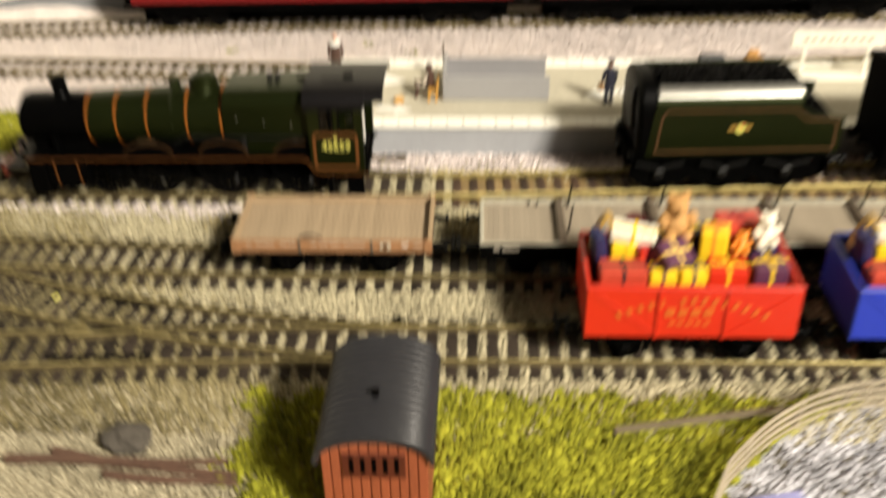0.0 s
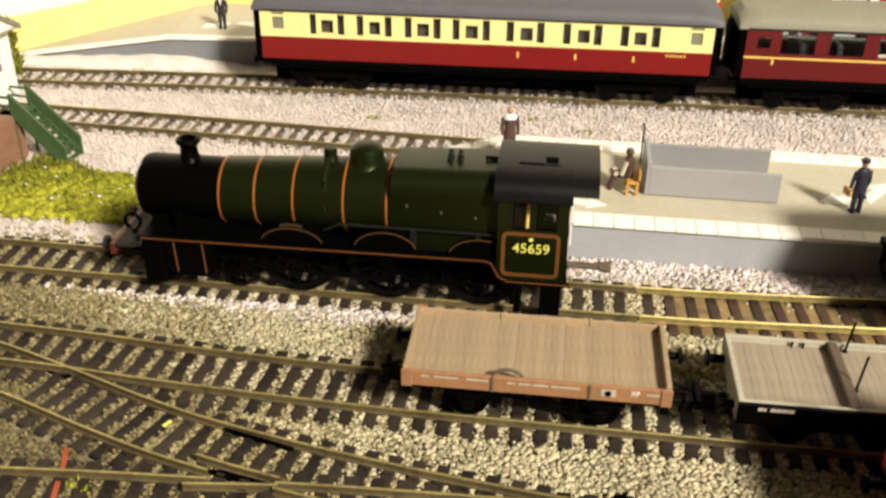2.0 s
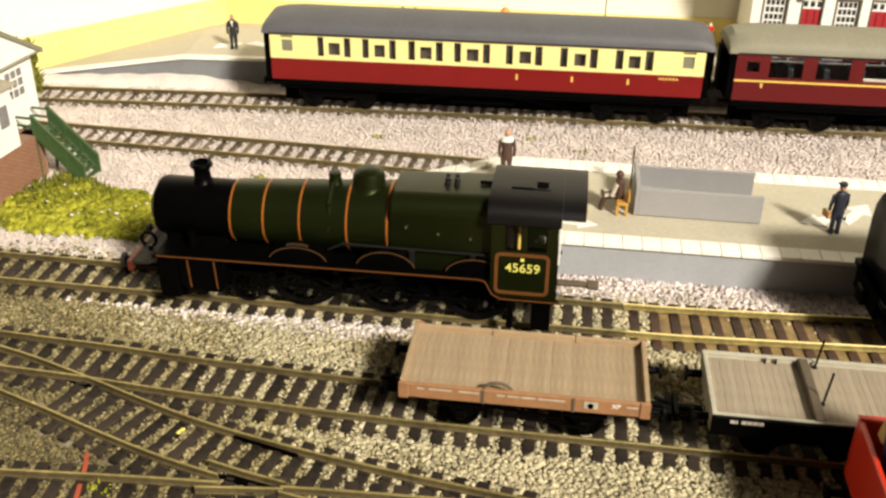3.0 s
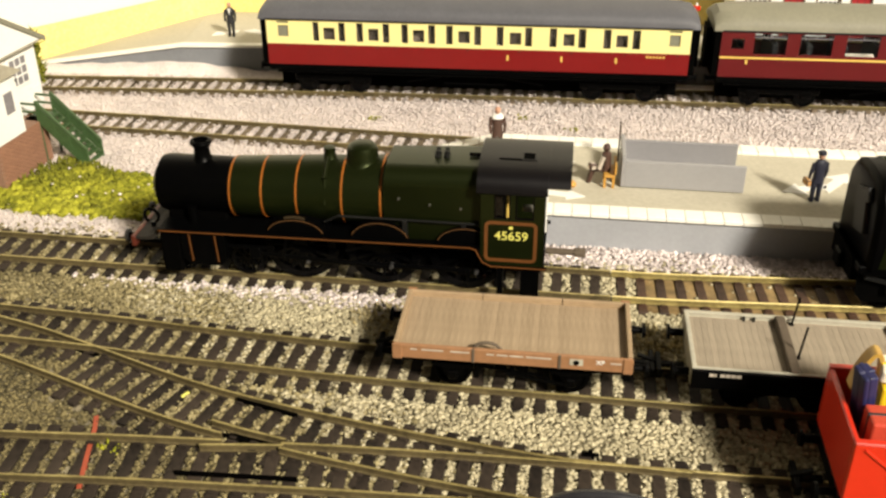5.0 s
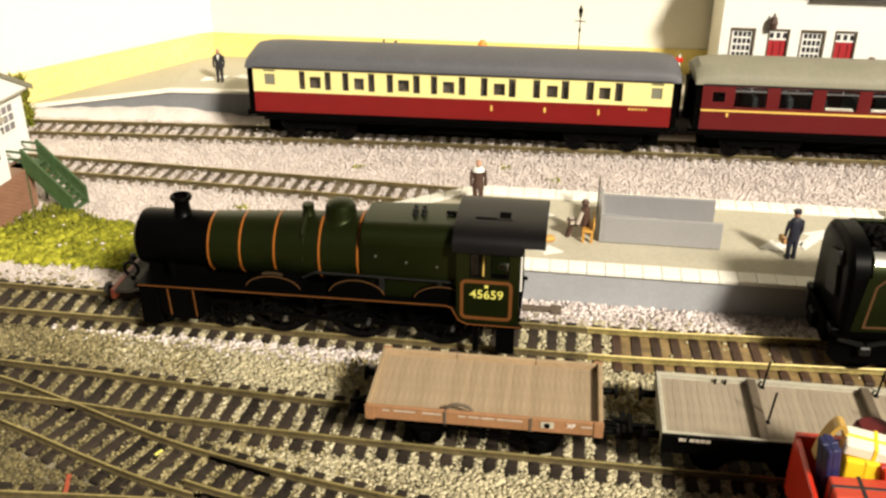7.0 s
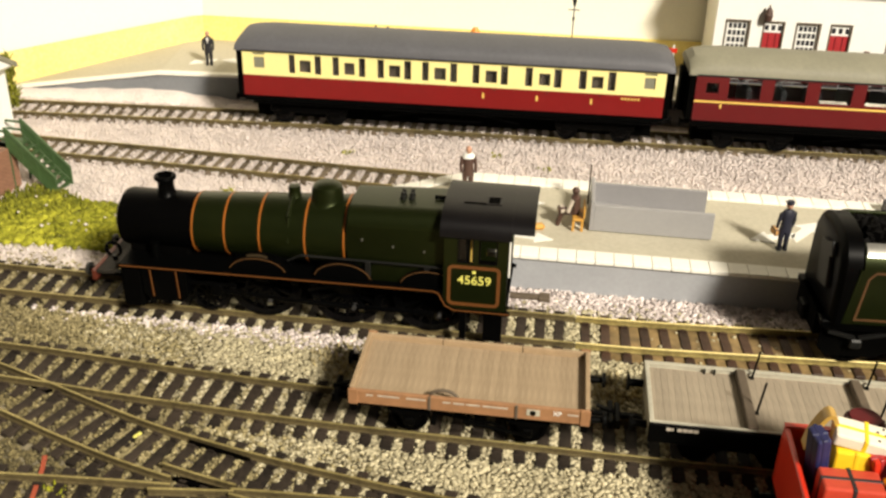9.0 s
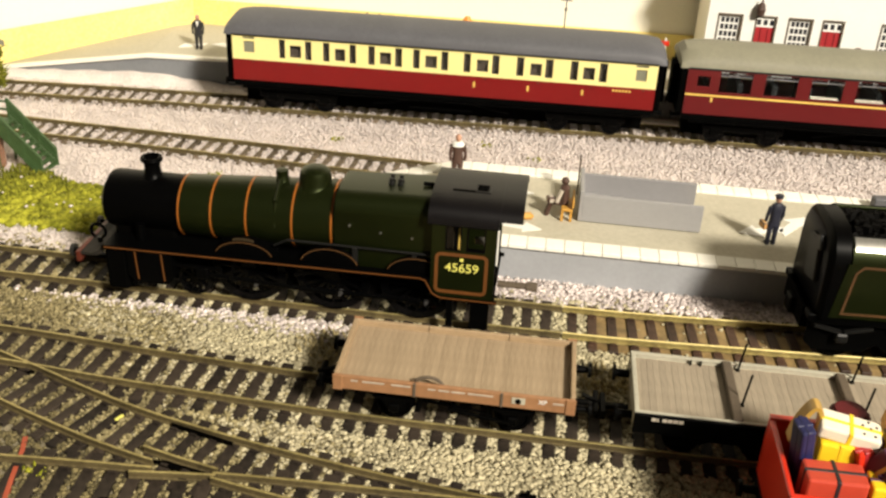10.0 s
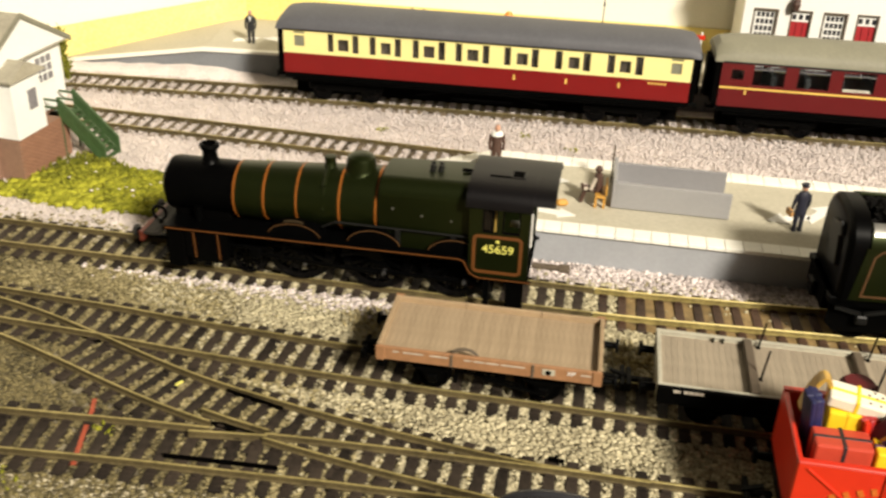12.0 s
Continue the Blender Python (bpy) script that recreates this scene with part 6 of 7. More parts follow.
    teddy(x + 2.8, -9.8 + y, z + 2.2, 1.12, 12, M["teddy_tan"], "tan teddy bear sitting on the presents")
    teddy(x + 5.4, -10.35 + y, z + 2.3, 0.8, 10, M["toy_white"], "cream teddy bear sitting on the presents")
    teddy(x + 4.72, -10.45 + y, z + 2.0, 0.55, 0, M["toy_orange"], "small orange toy bear among the presents")
    bm = box(B(), x + 0.45, x + 1.85, -11.48 + y, -11.4 + y, 3.36, 3.56, 0.02)
    solid("yellow_ribbon", bm, M["toy_yellow"], "yellow ribbon strip along the wagon edge", "ribbon")
    bm = B()
    fold = smooth_path([(x + 0.28, 3.6), (x + 0.38, 4.1), (x + 0.62, 4.62), (x + 0.80, 4.58), (x + 0.92, 4.1), (x + 0.92, 3.6)], 4)
    loops = []
    for (px, pz), (qx, qz) in zip(fold, fold[1:] + [(fold[-1][0] - 0.1, fold[-1][1] - 0.3)]):
        d = Vector((qx - px, 0, qz - pz)).normalized()
        o = Vector((-d.z, 0, d.x)) * 0.055
        c = Vector((px, -9.95 + y, pz))
        loops.append([c + o + Vector((0, -0.2, 0)), c + o + Vector((0, 0.2, 0)), c - o + Vector((0, 0.2, 0)), c - o + Vector((0, -0.2, 0))])
    rings(bm, loops)
    bmesh.ops.recalc_face_normals(bm, faces=bm.faces)
    solid("ribbon_loop", bm, M["ribbon_gold"], "folded gold ribbon loop on the navy present", "ribbon", smooth=True)


load(11.8, 1)
load(19.75, 2)


# ---- arched hut beside the front track ----
hut = thing("shed", 6.08, -16.35, 0, 0.0, "small red-brown wooden hut with a grey corrugated arched roof", "shed")
HW, HY0, HY1, EZ, RZ = 1.32, -1.85, 1.95, 2.98, 3.68
n = 26
for s, y in ((-1, HY0), (1, HY1)):
    prof = [(-HW, 0)] + [(HW * math.cos(math.pi - math.pi * i / n), EZ + (RZ - EZ - 0.12) * math.sin(math.pi * i / n)) for i in range(n + 1)] + [(HW, 0)]
    part("end_wall", prism_y(B(), prof, *sorted((y, y - s * 0.1))), M["hut_wood"], hut, "red-brown end wall")
    for i in range(11):
        x = -HW + 0.12 + i * (2 * HW - 0.24) / 10
        top = EZ + (RZ - EZ - 0.16) * math.sqrt(max(0, 1 - (x / HW) ** 2)) - 0.02
        part("board", box(B(), x - 0.105, x + 0.105, *sorted((y, y + s * 0.05)), 0.02, top, 0.014), M["hut_wood"], hut)
for s in (-1, 1):
    part("side_wall", box(B(), *sorted((s * HW, s * (HW - 0.1))), HY0 + 0.1, HY1 - 0.1, 0, EZ, 0.01), M["hut_wood"], hut)
bm = box(B(), -0.78, 0.78, HY0 - 0.085, HY0 - 0.03, 2.28, 3.1, 0.01)
part("vent_panel", bm, M["buffer_red"], hut, "dark red-brown vent panel")
for i in range(5):
    x = -0.56 + i * 0.28
    part("vent_slot", box(B(), x - 0.07, x + 0.07, HY0 - 0.095, HY0 - 0.05, 2.42, 3.0, 0.02), M["black_matt"], hut)
# roof corrugations run over the arch
bm = B()
ys = np.linspace(HY0 - 0.2, HY1 + 0.2, 150)
loops = []
for y in ys:
    h = 0.036 * math.sin(2 * math.pi * (y - HY0) / 0.27)
    a, b = HW + 0.16 + h, RZ - EZ + 0.1 + h
    out = [(a * math.cos(math.pi - math.pi * i / n), y, EZ - 0.12 + b * abs(math.sin(math.pi * i / n)) ** 0.9) for i in range(n + 1)]
    inn = [((a - 0.1) * math.cos(math.pi * i / n), y, EZ - 0.14 + (b - 0.09) * abs(math.sin(math.pi * i / n)) ** 0.9) for i in range(n + 1)]
    loops.append(out + inn)
rings(bm, loops)
bmesh.ops.recalc_face_normals(bm, faces=bm.faces)
part("roof", bm, M["hut_roof"], hut, "dark grey corrugated arched roof", smooth=True)
rod(bm := B(), (-0.05, -0.4, RZ - 0.1), (-0.05, -0.4, RZ + 0.13), 0.11, 12)
part("roof_hole", bm, M["black_matt"], hut, "black stove-pipe stub")


# ---- grass ----
def tufts(name, n, area, length, mat, label, keep, seed, z=0.0, lean=0.7, width=0.055, rise=0.0):
    rng = np.random.default_rng(seed)
    x, y = rng.uniform(area[0], area[1], n), rng.uniform(area[2], area[3], n)
    k = keep(x, y, rng)
    x, y = x[k], y[k]
    n = len(x)
    L = rng.uniform(length[0], length[1], n)
    a, t = rng.uniform(0, 2 * np.pi, n), rng.uniform(0.1, lean, n)
    w = rng.uniform(0.6, 1.3, n) * width
    base = np.stack([x, y, np.full(n, z) + rng.uniform(-0.03, 0.12, n) + rng.uniform(0, 1, n) * rise], 1)
    d = np.stack([np.cos(a) * np.sin(t), np.sin(a) * np.sin(t), np.cos(t)], 1)
    s = np.stack([-np.sin(a), np.cos(a), np.zeros(n)], 1)
    u = np.cross(d, s)
    tip = base + d * L[:, None]
    midp = base + d * (L * 0.5)[:, None]
    v = np.stack([base + s * w[:, None], base - s * w[:, None], base + u * w[:, None], midp + s * w[:, None] * 0.8, midp - s * w[:, None] * 0.8, midp + u * w[:, None] * 0.8, tip], 1)
    f = np.array([(0, 1, 4), (0, 4, 3), (1, 2, 5), (1, 5, 4), (2, 0, 3), (2, 3, 5), (3, 4, 6), (4, 5, 6), (5, 3, 6)])
    f = (f[None] + 7 * np.arange(n)[:, None, None]).reshape(-1, 3)
    me = bpy.data.meshes.new(name)
    me.vertices.add(7 * n)
    me.vertices.foreach_set("co", (v * K).ravel())
    me.loops.add(3 * len(f))
    me.loops.foreach_set("vertex_index", f.ravel().astype(np.int32))
    me.polygons.add(len(f))
    me.polygons.foreach_set("loop_start", np.arange(0, 3 * len(f), 3, dtype=np.int32))
    me.update(calc_edges=True)
    me.materials.append(mat)
    return tagged(new(name, me), label, "grass", kind="stuff")


def blob(cx, cy, rx, ry, wob=0.25):
    def keep(x, y, rng):
        a = np.arctan2((y - cy) / ry, (x - cx) / rx)
        r = np.hypot((x - cx) / rx, (y - cy) / ry)
        return r < 1 + wob * (np.sin(3 * a + cx) * 0.5 + np.sin(7 * a + 1) * 0.3) + rng.normal(0, 0.08, len(x))
    return keep


def front_lawn(x, y, rng):
    edge = -12.75 + 0.22 * np.sin(x * 1.7) + 0.15 * np.sin(x * 4.1) + rng.normal(0, 0.14, len(x))
    right = fence_x(y) + rng.normal(0, 0.1, len(x))
    left = 1.9 + 0.35 * np.sin(y * 2.1) + rng.normal(0, 0.3, len(x))
    return (y < edge) & (x < right) & (x > left)


def patchy(keep, sign, f=1.5, cut=0.05):
    """Only where a slow pattern is above the cut (or below, sign -1)."""
    def both(x, y, rng):
        p = np.sin(x * f + 1.3) * np.cos(y * f * 1.2) + 0.6 * np.sin(x * f * 2.3 - y * f * 1.7) + rng.normal(0, 0.25, len(x))
        return keep(x, y, rng) & (sign * (p - cut) > 0)
    return both


tufts("lawn", 20000, (1, 20, -21, -12.3), (0.14, 0.34), M["grass"], "bright yellow-green scatter grass round the hut", front_lawn, 11, width=0.045, lean=1.0)
tufts("lawn", 14000, (1, 20, -21, -12.3), (0.16, 0.36), M["grass_dark"], "darker tufts in the grass round the hut", patchy(front_lawn, 1, 1.3, 0.35), 31, width=0.04, lean=1.0)
def moss(name, n, area, size, mat, label, keep, seed, z=0.04):
    ob = chips(name, n, area, size, mat, label, z, keep, seed, 0.7)
    return tagged(ob, label, "grass", kind="stuff")


moss("moss", 2600, (-20, -11.3, 2, 8.8), (0.14, 0.34), M["grass"], "clumps of yellow-green foam moss below the signal box", blob(-15.6, 4.9, 3.7, 2.0), 71, 0.07)
moss("moss", 700, (-20, -11.3, 2, 8.8), (0.12, 0.30), M["grass_dark"], "clumps of dark olive foam moss below the signal box", patchy(blob(-15.6, 4.9, 3.7, 2.0), 1, 1.7, 0.3), 72, 0.1)
chips("ballast_chips", 16, (-19.5, -12, 3.2, 6.8), (0.06, 0.11), M["chip_far"], "stray pale chips lying in the grass below the signal box", 0.34, None, 15, 0.6)
moss("moss", 4200, (1, 20, -21, -12.3), (0.10, 0.26), M["grass"], "clumps of yellow-green foam moss round the hut", front_lawn, 73, 0.05)
tufts("grass_patch", 7000, (-20, -11.5, 2, 8.6), (0.06, 0.24), M["grass"], "bright yellow-green grass below the signal box", blob(-15.6, 4.9, 3.7, 2.0), 12, width=0.055, lean=1.2)
tufts("grass_patch", 3500, (-20, -11.5, 2, 8.6), (0.14, 0.42), M["grass_dark"], "darker clumps in the grass below the signal box", patchy(blob(-15.6, 4.9, 3.6, 1.9), 1, 1.7, 0.45), 32, width=0.035, lean=1.1)
tufts("grass_patch", 3500, (-20, -13.5, 4, 9.5), (0.15, 0.42), M["grass_dark"], "darker green tufts by the signal box base", blob(-16.9, 6.7, 1.9, 1.3), 13)
tufts("scrub", 900, (-4, 0.6, -4.3, -1.6), (0.1, 0.26), M["scrub"], "dull brown scrub beside the flat wagon", blob(-1.2, -2.9, 0.9, 0.9), 14)
tufts("scrub", 900, (7, 10, -4.4, -1.6), (0.1, 0.26), M["scrub"], "dull brown scrub between the wagons", blob(8.1, -3.1, 0.9, 0.75), 15)
tufts("weeds", 120, (-8.2, -6.8, -11.2, -9.9), (0.08, 0.2), M["grass"], "small green weeds between the sleepers", blob(-7.5, -10.4, 0.35, 0.25), 16)
tufts("weeds", 150, (-11, -8, -14.5, -12), (0.08, 0.22), M["grass"], "small green weeds in the foreground gravel", blob(-9.4, -13.2, 0.9, 0.6), 17)
for i, (cx, cy) in enumerate(((-4.9, 14.9), (4.9, 14.6), (-9.2, 9.5), (2.4, 15.8))):
    tufts("weeds", 60, (cx - 0.5, cx + 0.5, cy - 0.4, cy + 0.4), (0.05, 0.14), M["grass"], "tiny yellow-green weed in the ballast", blob(cx, cy, 0.35, 0.2), 20 + i, z=1.47 if cy < 5 and cx > 9 else 0.0)
# red marker line across the front track, yellow dab of paint
bm = B()
sweep(bm, [(-8.5, -9.15), (-8.3, -9.7), (-7.95, -11.05), (-7.66, -12.1)], 0.13, 0.02, 0.112)
solid("marker_line", bm, M["red_line"], "faded orange-red marker line painted across the track", "marking")
bm = B()
obox(bm, (-6.27, -7.82, 0.1), (0.12, 0.3, 0.05), rz=-25, bevel=0.02)
solid("paint_dab", bm, M["yellow_paint"], "small dab of yellow paint between the sleepers", "marking")

# ---- curved rail fence and beam at the front ----
fence = thing("fence", label="low curved beige fence with four rails", category="fence")
arc = FENCE
for k, z in enumerate((0.12, 0.42, 0.72, 1.02)):
    part("fence_rail", sweep(B(), [(x, y + 0.0) for x, y in arc], 0.06, z, z + 0.10), M["fence_beige"], fence, "thin beige rail")
for x, y, a in spaced(arc, 2.4):
    obox(bm := B(), (x, y, 0.55), (0.09, 0.09, 1.1), rz=a, bevel=0.01)
    part("fence_post", bm, M["fence_beige"], fence)
bm = B()
obox(bm, (15.1, -13.92, 0.34), (5.2, 0.22, 0.16), rz=10, ry=-1, bevel=0.03)
solid("timber_beam", bm, M["old_beam"], "long weathered brown beam lying on the grass", "beam")
bm = B()
obox(bm, (16.4, -17.6, 0.4), (1.6, 0.9, 0.8), rz=12, bevel=0.08)
solid("lavender_crate", bm, M["lavender"], "pale lavender-blue box behind the fence", "box")

# ---- logs and a stone at the front ----
for i, (x0, y0, x1, y1, r) in enumerate(((-4.8, -15.75, 1.9, -16.15, 0.16), (-4.4, -16.05, 1.6, -15.85, 0.13), (-3.6, -15.45, -0.4, -15.95, 0.12), (-1.8, -16.3, 2.0, -16.6, 0.14))):
    bm = B()
    pts = [Vector((x0 + (x1 - x0) * f, y0 + (y1 - y0) * f + 0.08 * math.sin(5 * f + i), 0.16 + (0.22 if i == 1 else 0.04) + 0.04 * math.sin(4 * f))) for f in np.linspace(0, 1, 9)]
    loops = [[p + Vector((0, r * (1 - 0.04 * j) * math.cos(a), r * (1 - 0.04 * j) * math.sin(a) * (0.92 + 0.1 * math.sin(3 * a)))) for a in [2 * math.pi * q / 10 for q in range(10)]] for j, p in enumerate(pts)]
    rings(bm, loops)
    bmesh.ops.recalc_face_normals(bm, faces=bm.faces)
    solid("log", bm, M["log"], "thin reddish-brown log lying on the gravel", "log", "logs on the gravel", smooth=True)
bm = B()
bmesh.ops.create_icosphere(bm, subdivisions=3, radius=1)
for v in bm.verts:
    k = 1 + 0.28 * noise.noise(v.co * 1.7) + 0.1 * noise.noise(v.co * 5)
    v.co = Vector((v.co.x * 0.75 * k - 1.5, v.co.y * 0.5 * k - 14.95, max(-0.1, v.co.z * 0.5 * k + 0.25)))
solid("boulder", bm, M["stone"], "dark grey-brown stone beside the logs", "stone")


# ---- figures: plain painted shapes ----
def figure(x, y, z, h, rz, coat, label, head=None, arms=True, bag=None, shirt=False):
    """One plain mesh; h: height."""
    bm = B()
    s = h / 2.2
    mats = [coat, M["skin"], bag or coat, head or coat, M["white_paint"]]
    for k in (-1, 1):
        rings(bm, [[(k * 0.13 * s + r * math.cos(2 * math.pi * i / 10), yy + r * 0.9 * math.sin(2 * math.pi * i / 10), zz * s) for i in range(10)] for r, yy, zz in ((0.09 * s, 0.02 * s, 0.0), (0.10 * s, 0, 0.4), (0.14 * s, 0, 1.0))])
        box(bm, k * 0.13 * s - 0.08 * s, k * 0.13 * s + 0.08 * s, -0.2 * s, 0.1 * s, 0, 0.08 * s, 0.02 * s)
        if arms:
            rod(bm, (k * 0.27 * s, 0, 1.70 * s), (k * 0.33 * s, -0.03 * s, 1.3 * s), 0.085 * s, 8, 0.075 * s)
            rod(bm, (k * 0.33 * s, -0.03 * s, 1.32 * s), (k * 0.31 * s, -0.12 * s, 0.98 * s), 0.075 * s, 8, 0.06 * s)
    rings(bm, [[(w * s * math.cos(2 * math.pi * i / 14), d * s * math.sin(2 * math.pi * i / 14), zz * s) for i in range(14)] for w, d, zz in ((0.23, 0.16, 0.84), (0.24, 0.17, 1.1), (0.22, 0.15, 1.3), (0.27, 0.17, 1.58), (0.27, 0.15, 1.72), (0.2, 0.13, 1.82), (0.09, 0.09, 1.86))])
    vs = bmesh.ops.create_icosphere(bm, subdivisions=2, radius=1)["verts"]
    turned(bm, vs, Matrix.Translation((0, -0.02 * s, 2.02 * s)) @ Matrix.Diagonal((0.135 * s, 0.15 * s, 0.18 * s, 1)))
    for f in {f for v in vs for f in v.link_faces}:
        f.material_index = 1
    if head:
        rod(bm, (0, 0, 2.08 * s), (0, 0, 2.22 * s), 0.16 * s, 12, 0.14 * s, mi=3)
        box(bm, -0.1 * s, 0.1 * s, -0.27 * s, -0.1 * s, 2.08 * s, 2.11 * s, 0, 3)
    if shirt == "collar":
        rings(bm, [[(w * s * math.cos(2 * math.pi * i / 14), w * 0.75 * s * math.sin(2 * math.pi * i / 14), zz * s) for i in range(14)] for w, zz in ((0.285, 1.66), (0.27, 1.75), (0.2, 1.84), (0.11, 1.87))], mi=4)
    elif shirt:
        prism_y(bm, [(-0.09 * s, 1.8 * s), (0.09 * s, 1.8 * s), (0.0, 1.42 * s)], -0.185 * s, -0.10 * s, mi=4)
    if bag:
        box(bm, 0.32 * s, 0.5 * s, -0.32 * s, 0.15 * s, 0.72 * s, 1.0 * s, 0.03, 2)
    bmesh.ops.recalc_face_normals(bm, faces=bm.faces)
    ob = solid("figurine", bm, mats, label, "figurine", smooth=True)
    ob.matrix_basis = pose(x * K, y * K, z * K, 0, 0, rz)
    return ob


TOP = PZ - 0.06
figure(14.28, 5.3, TOP, 2.06, 195, M["suit_navy"], "navy uniformed model figurine carrying a tan case on the platform", head=M["suit_navy"], bag=M["teddy_tan"])
figure(1.76, 8.35, TOP, 2.1, 12, M["suit_brown"], "brown-coated model figurine with pale collar on the platform", shirt="collar")
figure(-14.6, 22.7, PZ - 0.02, 1.95, 10, M["suit_black"], "black-suited model figurine with a white shirt on the far platform", shirt=True)

# luggage on the platform behind the tender
bm = B()
obox(bm, (21.6, 9.4, TOP + 0.28), (0.9, 0.5, 0.56), rz=8, bevel=0.06)
obox(bm, (21.5, 9.4, TOP + 0.7), (0.5, 0.4, 0.3), rz=-14, bevel=0.05)
solid("luggage", bm, M["teddy_tan"], "tan stack of cases on the platform", "luggage")
bm = B()
obox(bm, (19.6, 9.4, TOP + 0.3), (1.2, 0.5, 0.6), rz=2, bevel=0.05)
solid("luggage", bm, M["roof_grey"], "dark grey trunk on the platform", "luggage")

# seated figure on a small orange bench against the stairwell
bench = thing("bench", 6.45, 5.95, TOP, 90, "small orange wooden bench beside the stairwell wall", "bench")
part("seat", box(B(), -0.55, 0.55, -0.22, 0.22, 0.45, 0.55, 0.02), M["ochre"], bench)
part("backrest", box(B(), -0.55, 0.55, -0.26, -0.18, 0.6, 0.95, 0.02), M["ochre"], bench)
for a in (-0.45, 0.45):
    for b in (-0.17, 0.17):
        part("leg", box(B(), a - 0.06, a + 0.06, b - 0.05, b + 0.05, 0, 0.45), M["ochre"], bench)
bm = B()
rings(bm, [[(6.3 + w * math.cos(2 * math.pi * i / 12), 6.0 + d * math.sin(2 * math.pi * i / 12), TOP + z) for i in range(12)] for w, d, z in ((0.2, 0.26, 0.5), (0.2, 0.28, 0.9), (0.18, 0.3, 1.25), (0.08, 0.1, 1.35))])
vs = bmesh.ops.create_icosphere(bm, subdivisions=2, radius=0.16)["verts"]
turned(bm, vs, Matrix.Translation((6.28, 6.0, TOP + 1.5)))
for k in (-0.12, 0.12):
    rod(bm, (6.25, 6.0 + k, TOP + 0.62), (5.8, 6.0 + k, TOP + 0.58), 0.11, 8)
    rod(bm, (5.8, 6.0 + k, TOP + 0.58), (5.65, 6.0 + k, TOP + 0.0), 0.09, 8)
rod(bm, (6.18, 5.72, TOP + 1.2), (6.02, 5.62, TOP + 0.72), 0.085, 8, mi=1)
obox(bm, (5.78, 5.82, TOP + 0.74), (0.34, 0.36, 0.30), rz=20, bevel=0.08, mi=1)
bmesh.ops.recalc_face_normals(bm, faces=bm.faces)
solid("figurine", bm, [M["suit_brown"], M["faded_paint"]], "brown seated model figurine on the orange bench", "figurine", smooth=True)
bm = B()
obox(bm, (4.92, 5.35, TOP + 0.13), (0.5, 0.36, 0.26), rz=15, bevel=0.10)
solid("suitcase", bm, M["ochre"], "ochre travelling bag on the platform", "luggage")

# ---- signal box ----
sb = thing("signal_box", -19.4, 10.05, 0, -6, "white timber signal box on a brick base with pale roof", "signal box")
# base of bricks, its near right corner at the origin's front
bx0, bx1, by0, by1, bz = -8.0, -0.15, -5.6, -0.2, 2.0
part("brick_core", box(B(), bx0, bx1, by0, by1, 0, bz), M["mortar"], sb, "brick base with pale joints")
part("brick_core", box(B(), bx0, 1.0, -5.1, -1.5, 0, bz), M["mortar"], sb, "brick base with pale joints")
br = mesh_of("brick", box(B(), -0.155, 0.155, -0.03, 0.03, 0.012, 0.098, 0.008), M["brick"])
for r in range(20):
    for i in range(16):
        y = by0 + 0.18 + i * 0.335 + (0.16 if r % 2 else 0)
        if -1.35 < y < by1 - 0.1:
            again("brick", br, sb, bx1 + 0.004, y, r * 0.1, 90)
        if -5.0 < y < -1.6:
            again("brick", br, sb, 1.004, y, r * 0.1, 90)
part("upper_wall", box(B(), -8.0, 0.0, -5.7, 0.0, bz, bz + 3.1, 0.02), M["wall_white"], sb, "white boarded upper wall")
wb = mesh_of("weatherboard", box(B(), 0.0, 0.025, -5.7, 0.0, 0.02, 0.155), M["wall_white"])
for i in range(18):
    again("weatherboard", wb, sb, 0, 0, bz + i * 0.17)
for yc, zc, w, h in ((-1.42, bz + 2.05, 1.2, 1.25),):
    part("window_frame", box(B(), 0.02, 0.07, yc - w / 2 - 0.08, yc + w / 2 + 0.08, zc - h / 2 - 0.08, zc + h / 2 + 0.08, 0.01), M["wall_white"], sb)
    for a in range(3):
        for b in range(3):
            y, z = yc - w / 2 + (a + 0.5) * w / 3, zc - h / 2 + (b + 0.5) * h / 3
            part("pane", box(B(), 0.05, 0.085, y - w / 6 + 0.05, y + w / 6 - 0.05, z - h / 6 + 0.05, z + h / 6 - 0.05), M["seat_grey"], sb, "greyish window pane")
prism_x(bm := B(), [(-6.1, bz + 3.0), (0.4, bz + 3.0), (0.42, bz + 3.15), (-2.85, bz + 5.0), (-6.12, bz + 3.15)], -8.3, 0.35)
part("roof", bm, M["roof_pale"], sb, "pale weathered pitched roof")
prism_x(bm := B(), [(-5.7, bz + 3.1), (0.0, bz + 3.1), (-2.85, bz + 4.75)], 0.30, 0.38)
part("gable", bm, M["wall_white"], sb, "white gable end")
bm = B()
for s, e in ((1, 0.42), (-1, -6.12)):
    a, b = Vector((0.4, e, bz + 3.12)), Vector((0.4, -2.85, bz + 5.02))
    rings(bm, [[p + Vector((x, 0, z)) for x, z in ((-0.05, -0.22), (0.03, -0.22), (0.03, 0.02), (-0.05, 0.02))] for p in (a, b)])
bmesh.ops.recalc_face_normals(bm, faces=bm.faces)
part("barge_board", bm, M["roof_olive"], sb, "greyish barge boards")
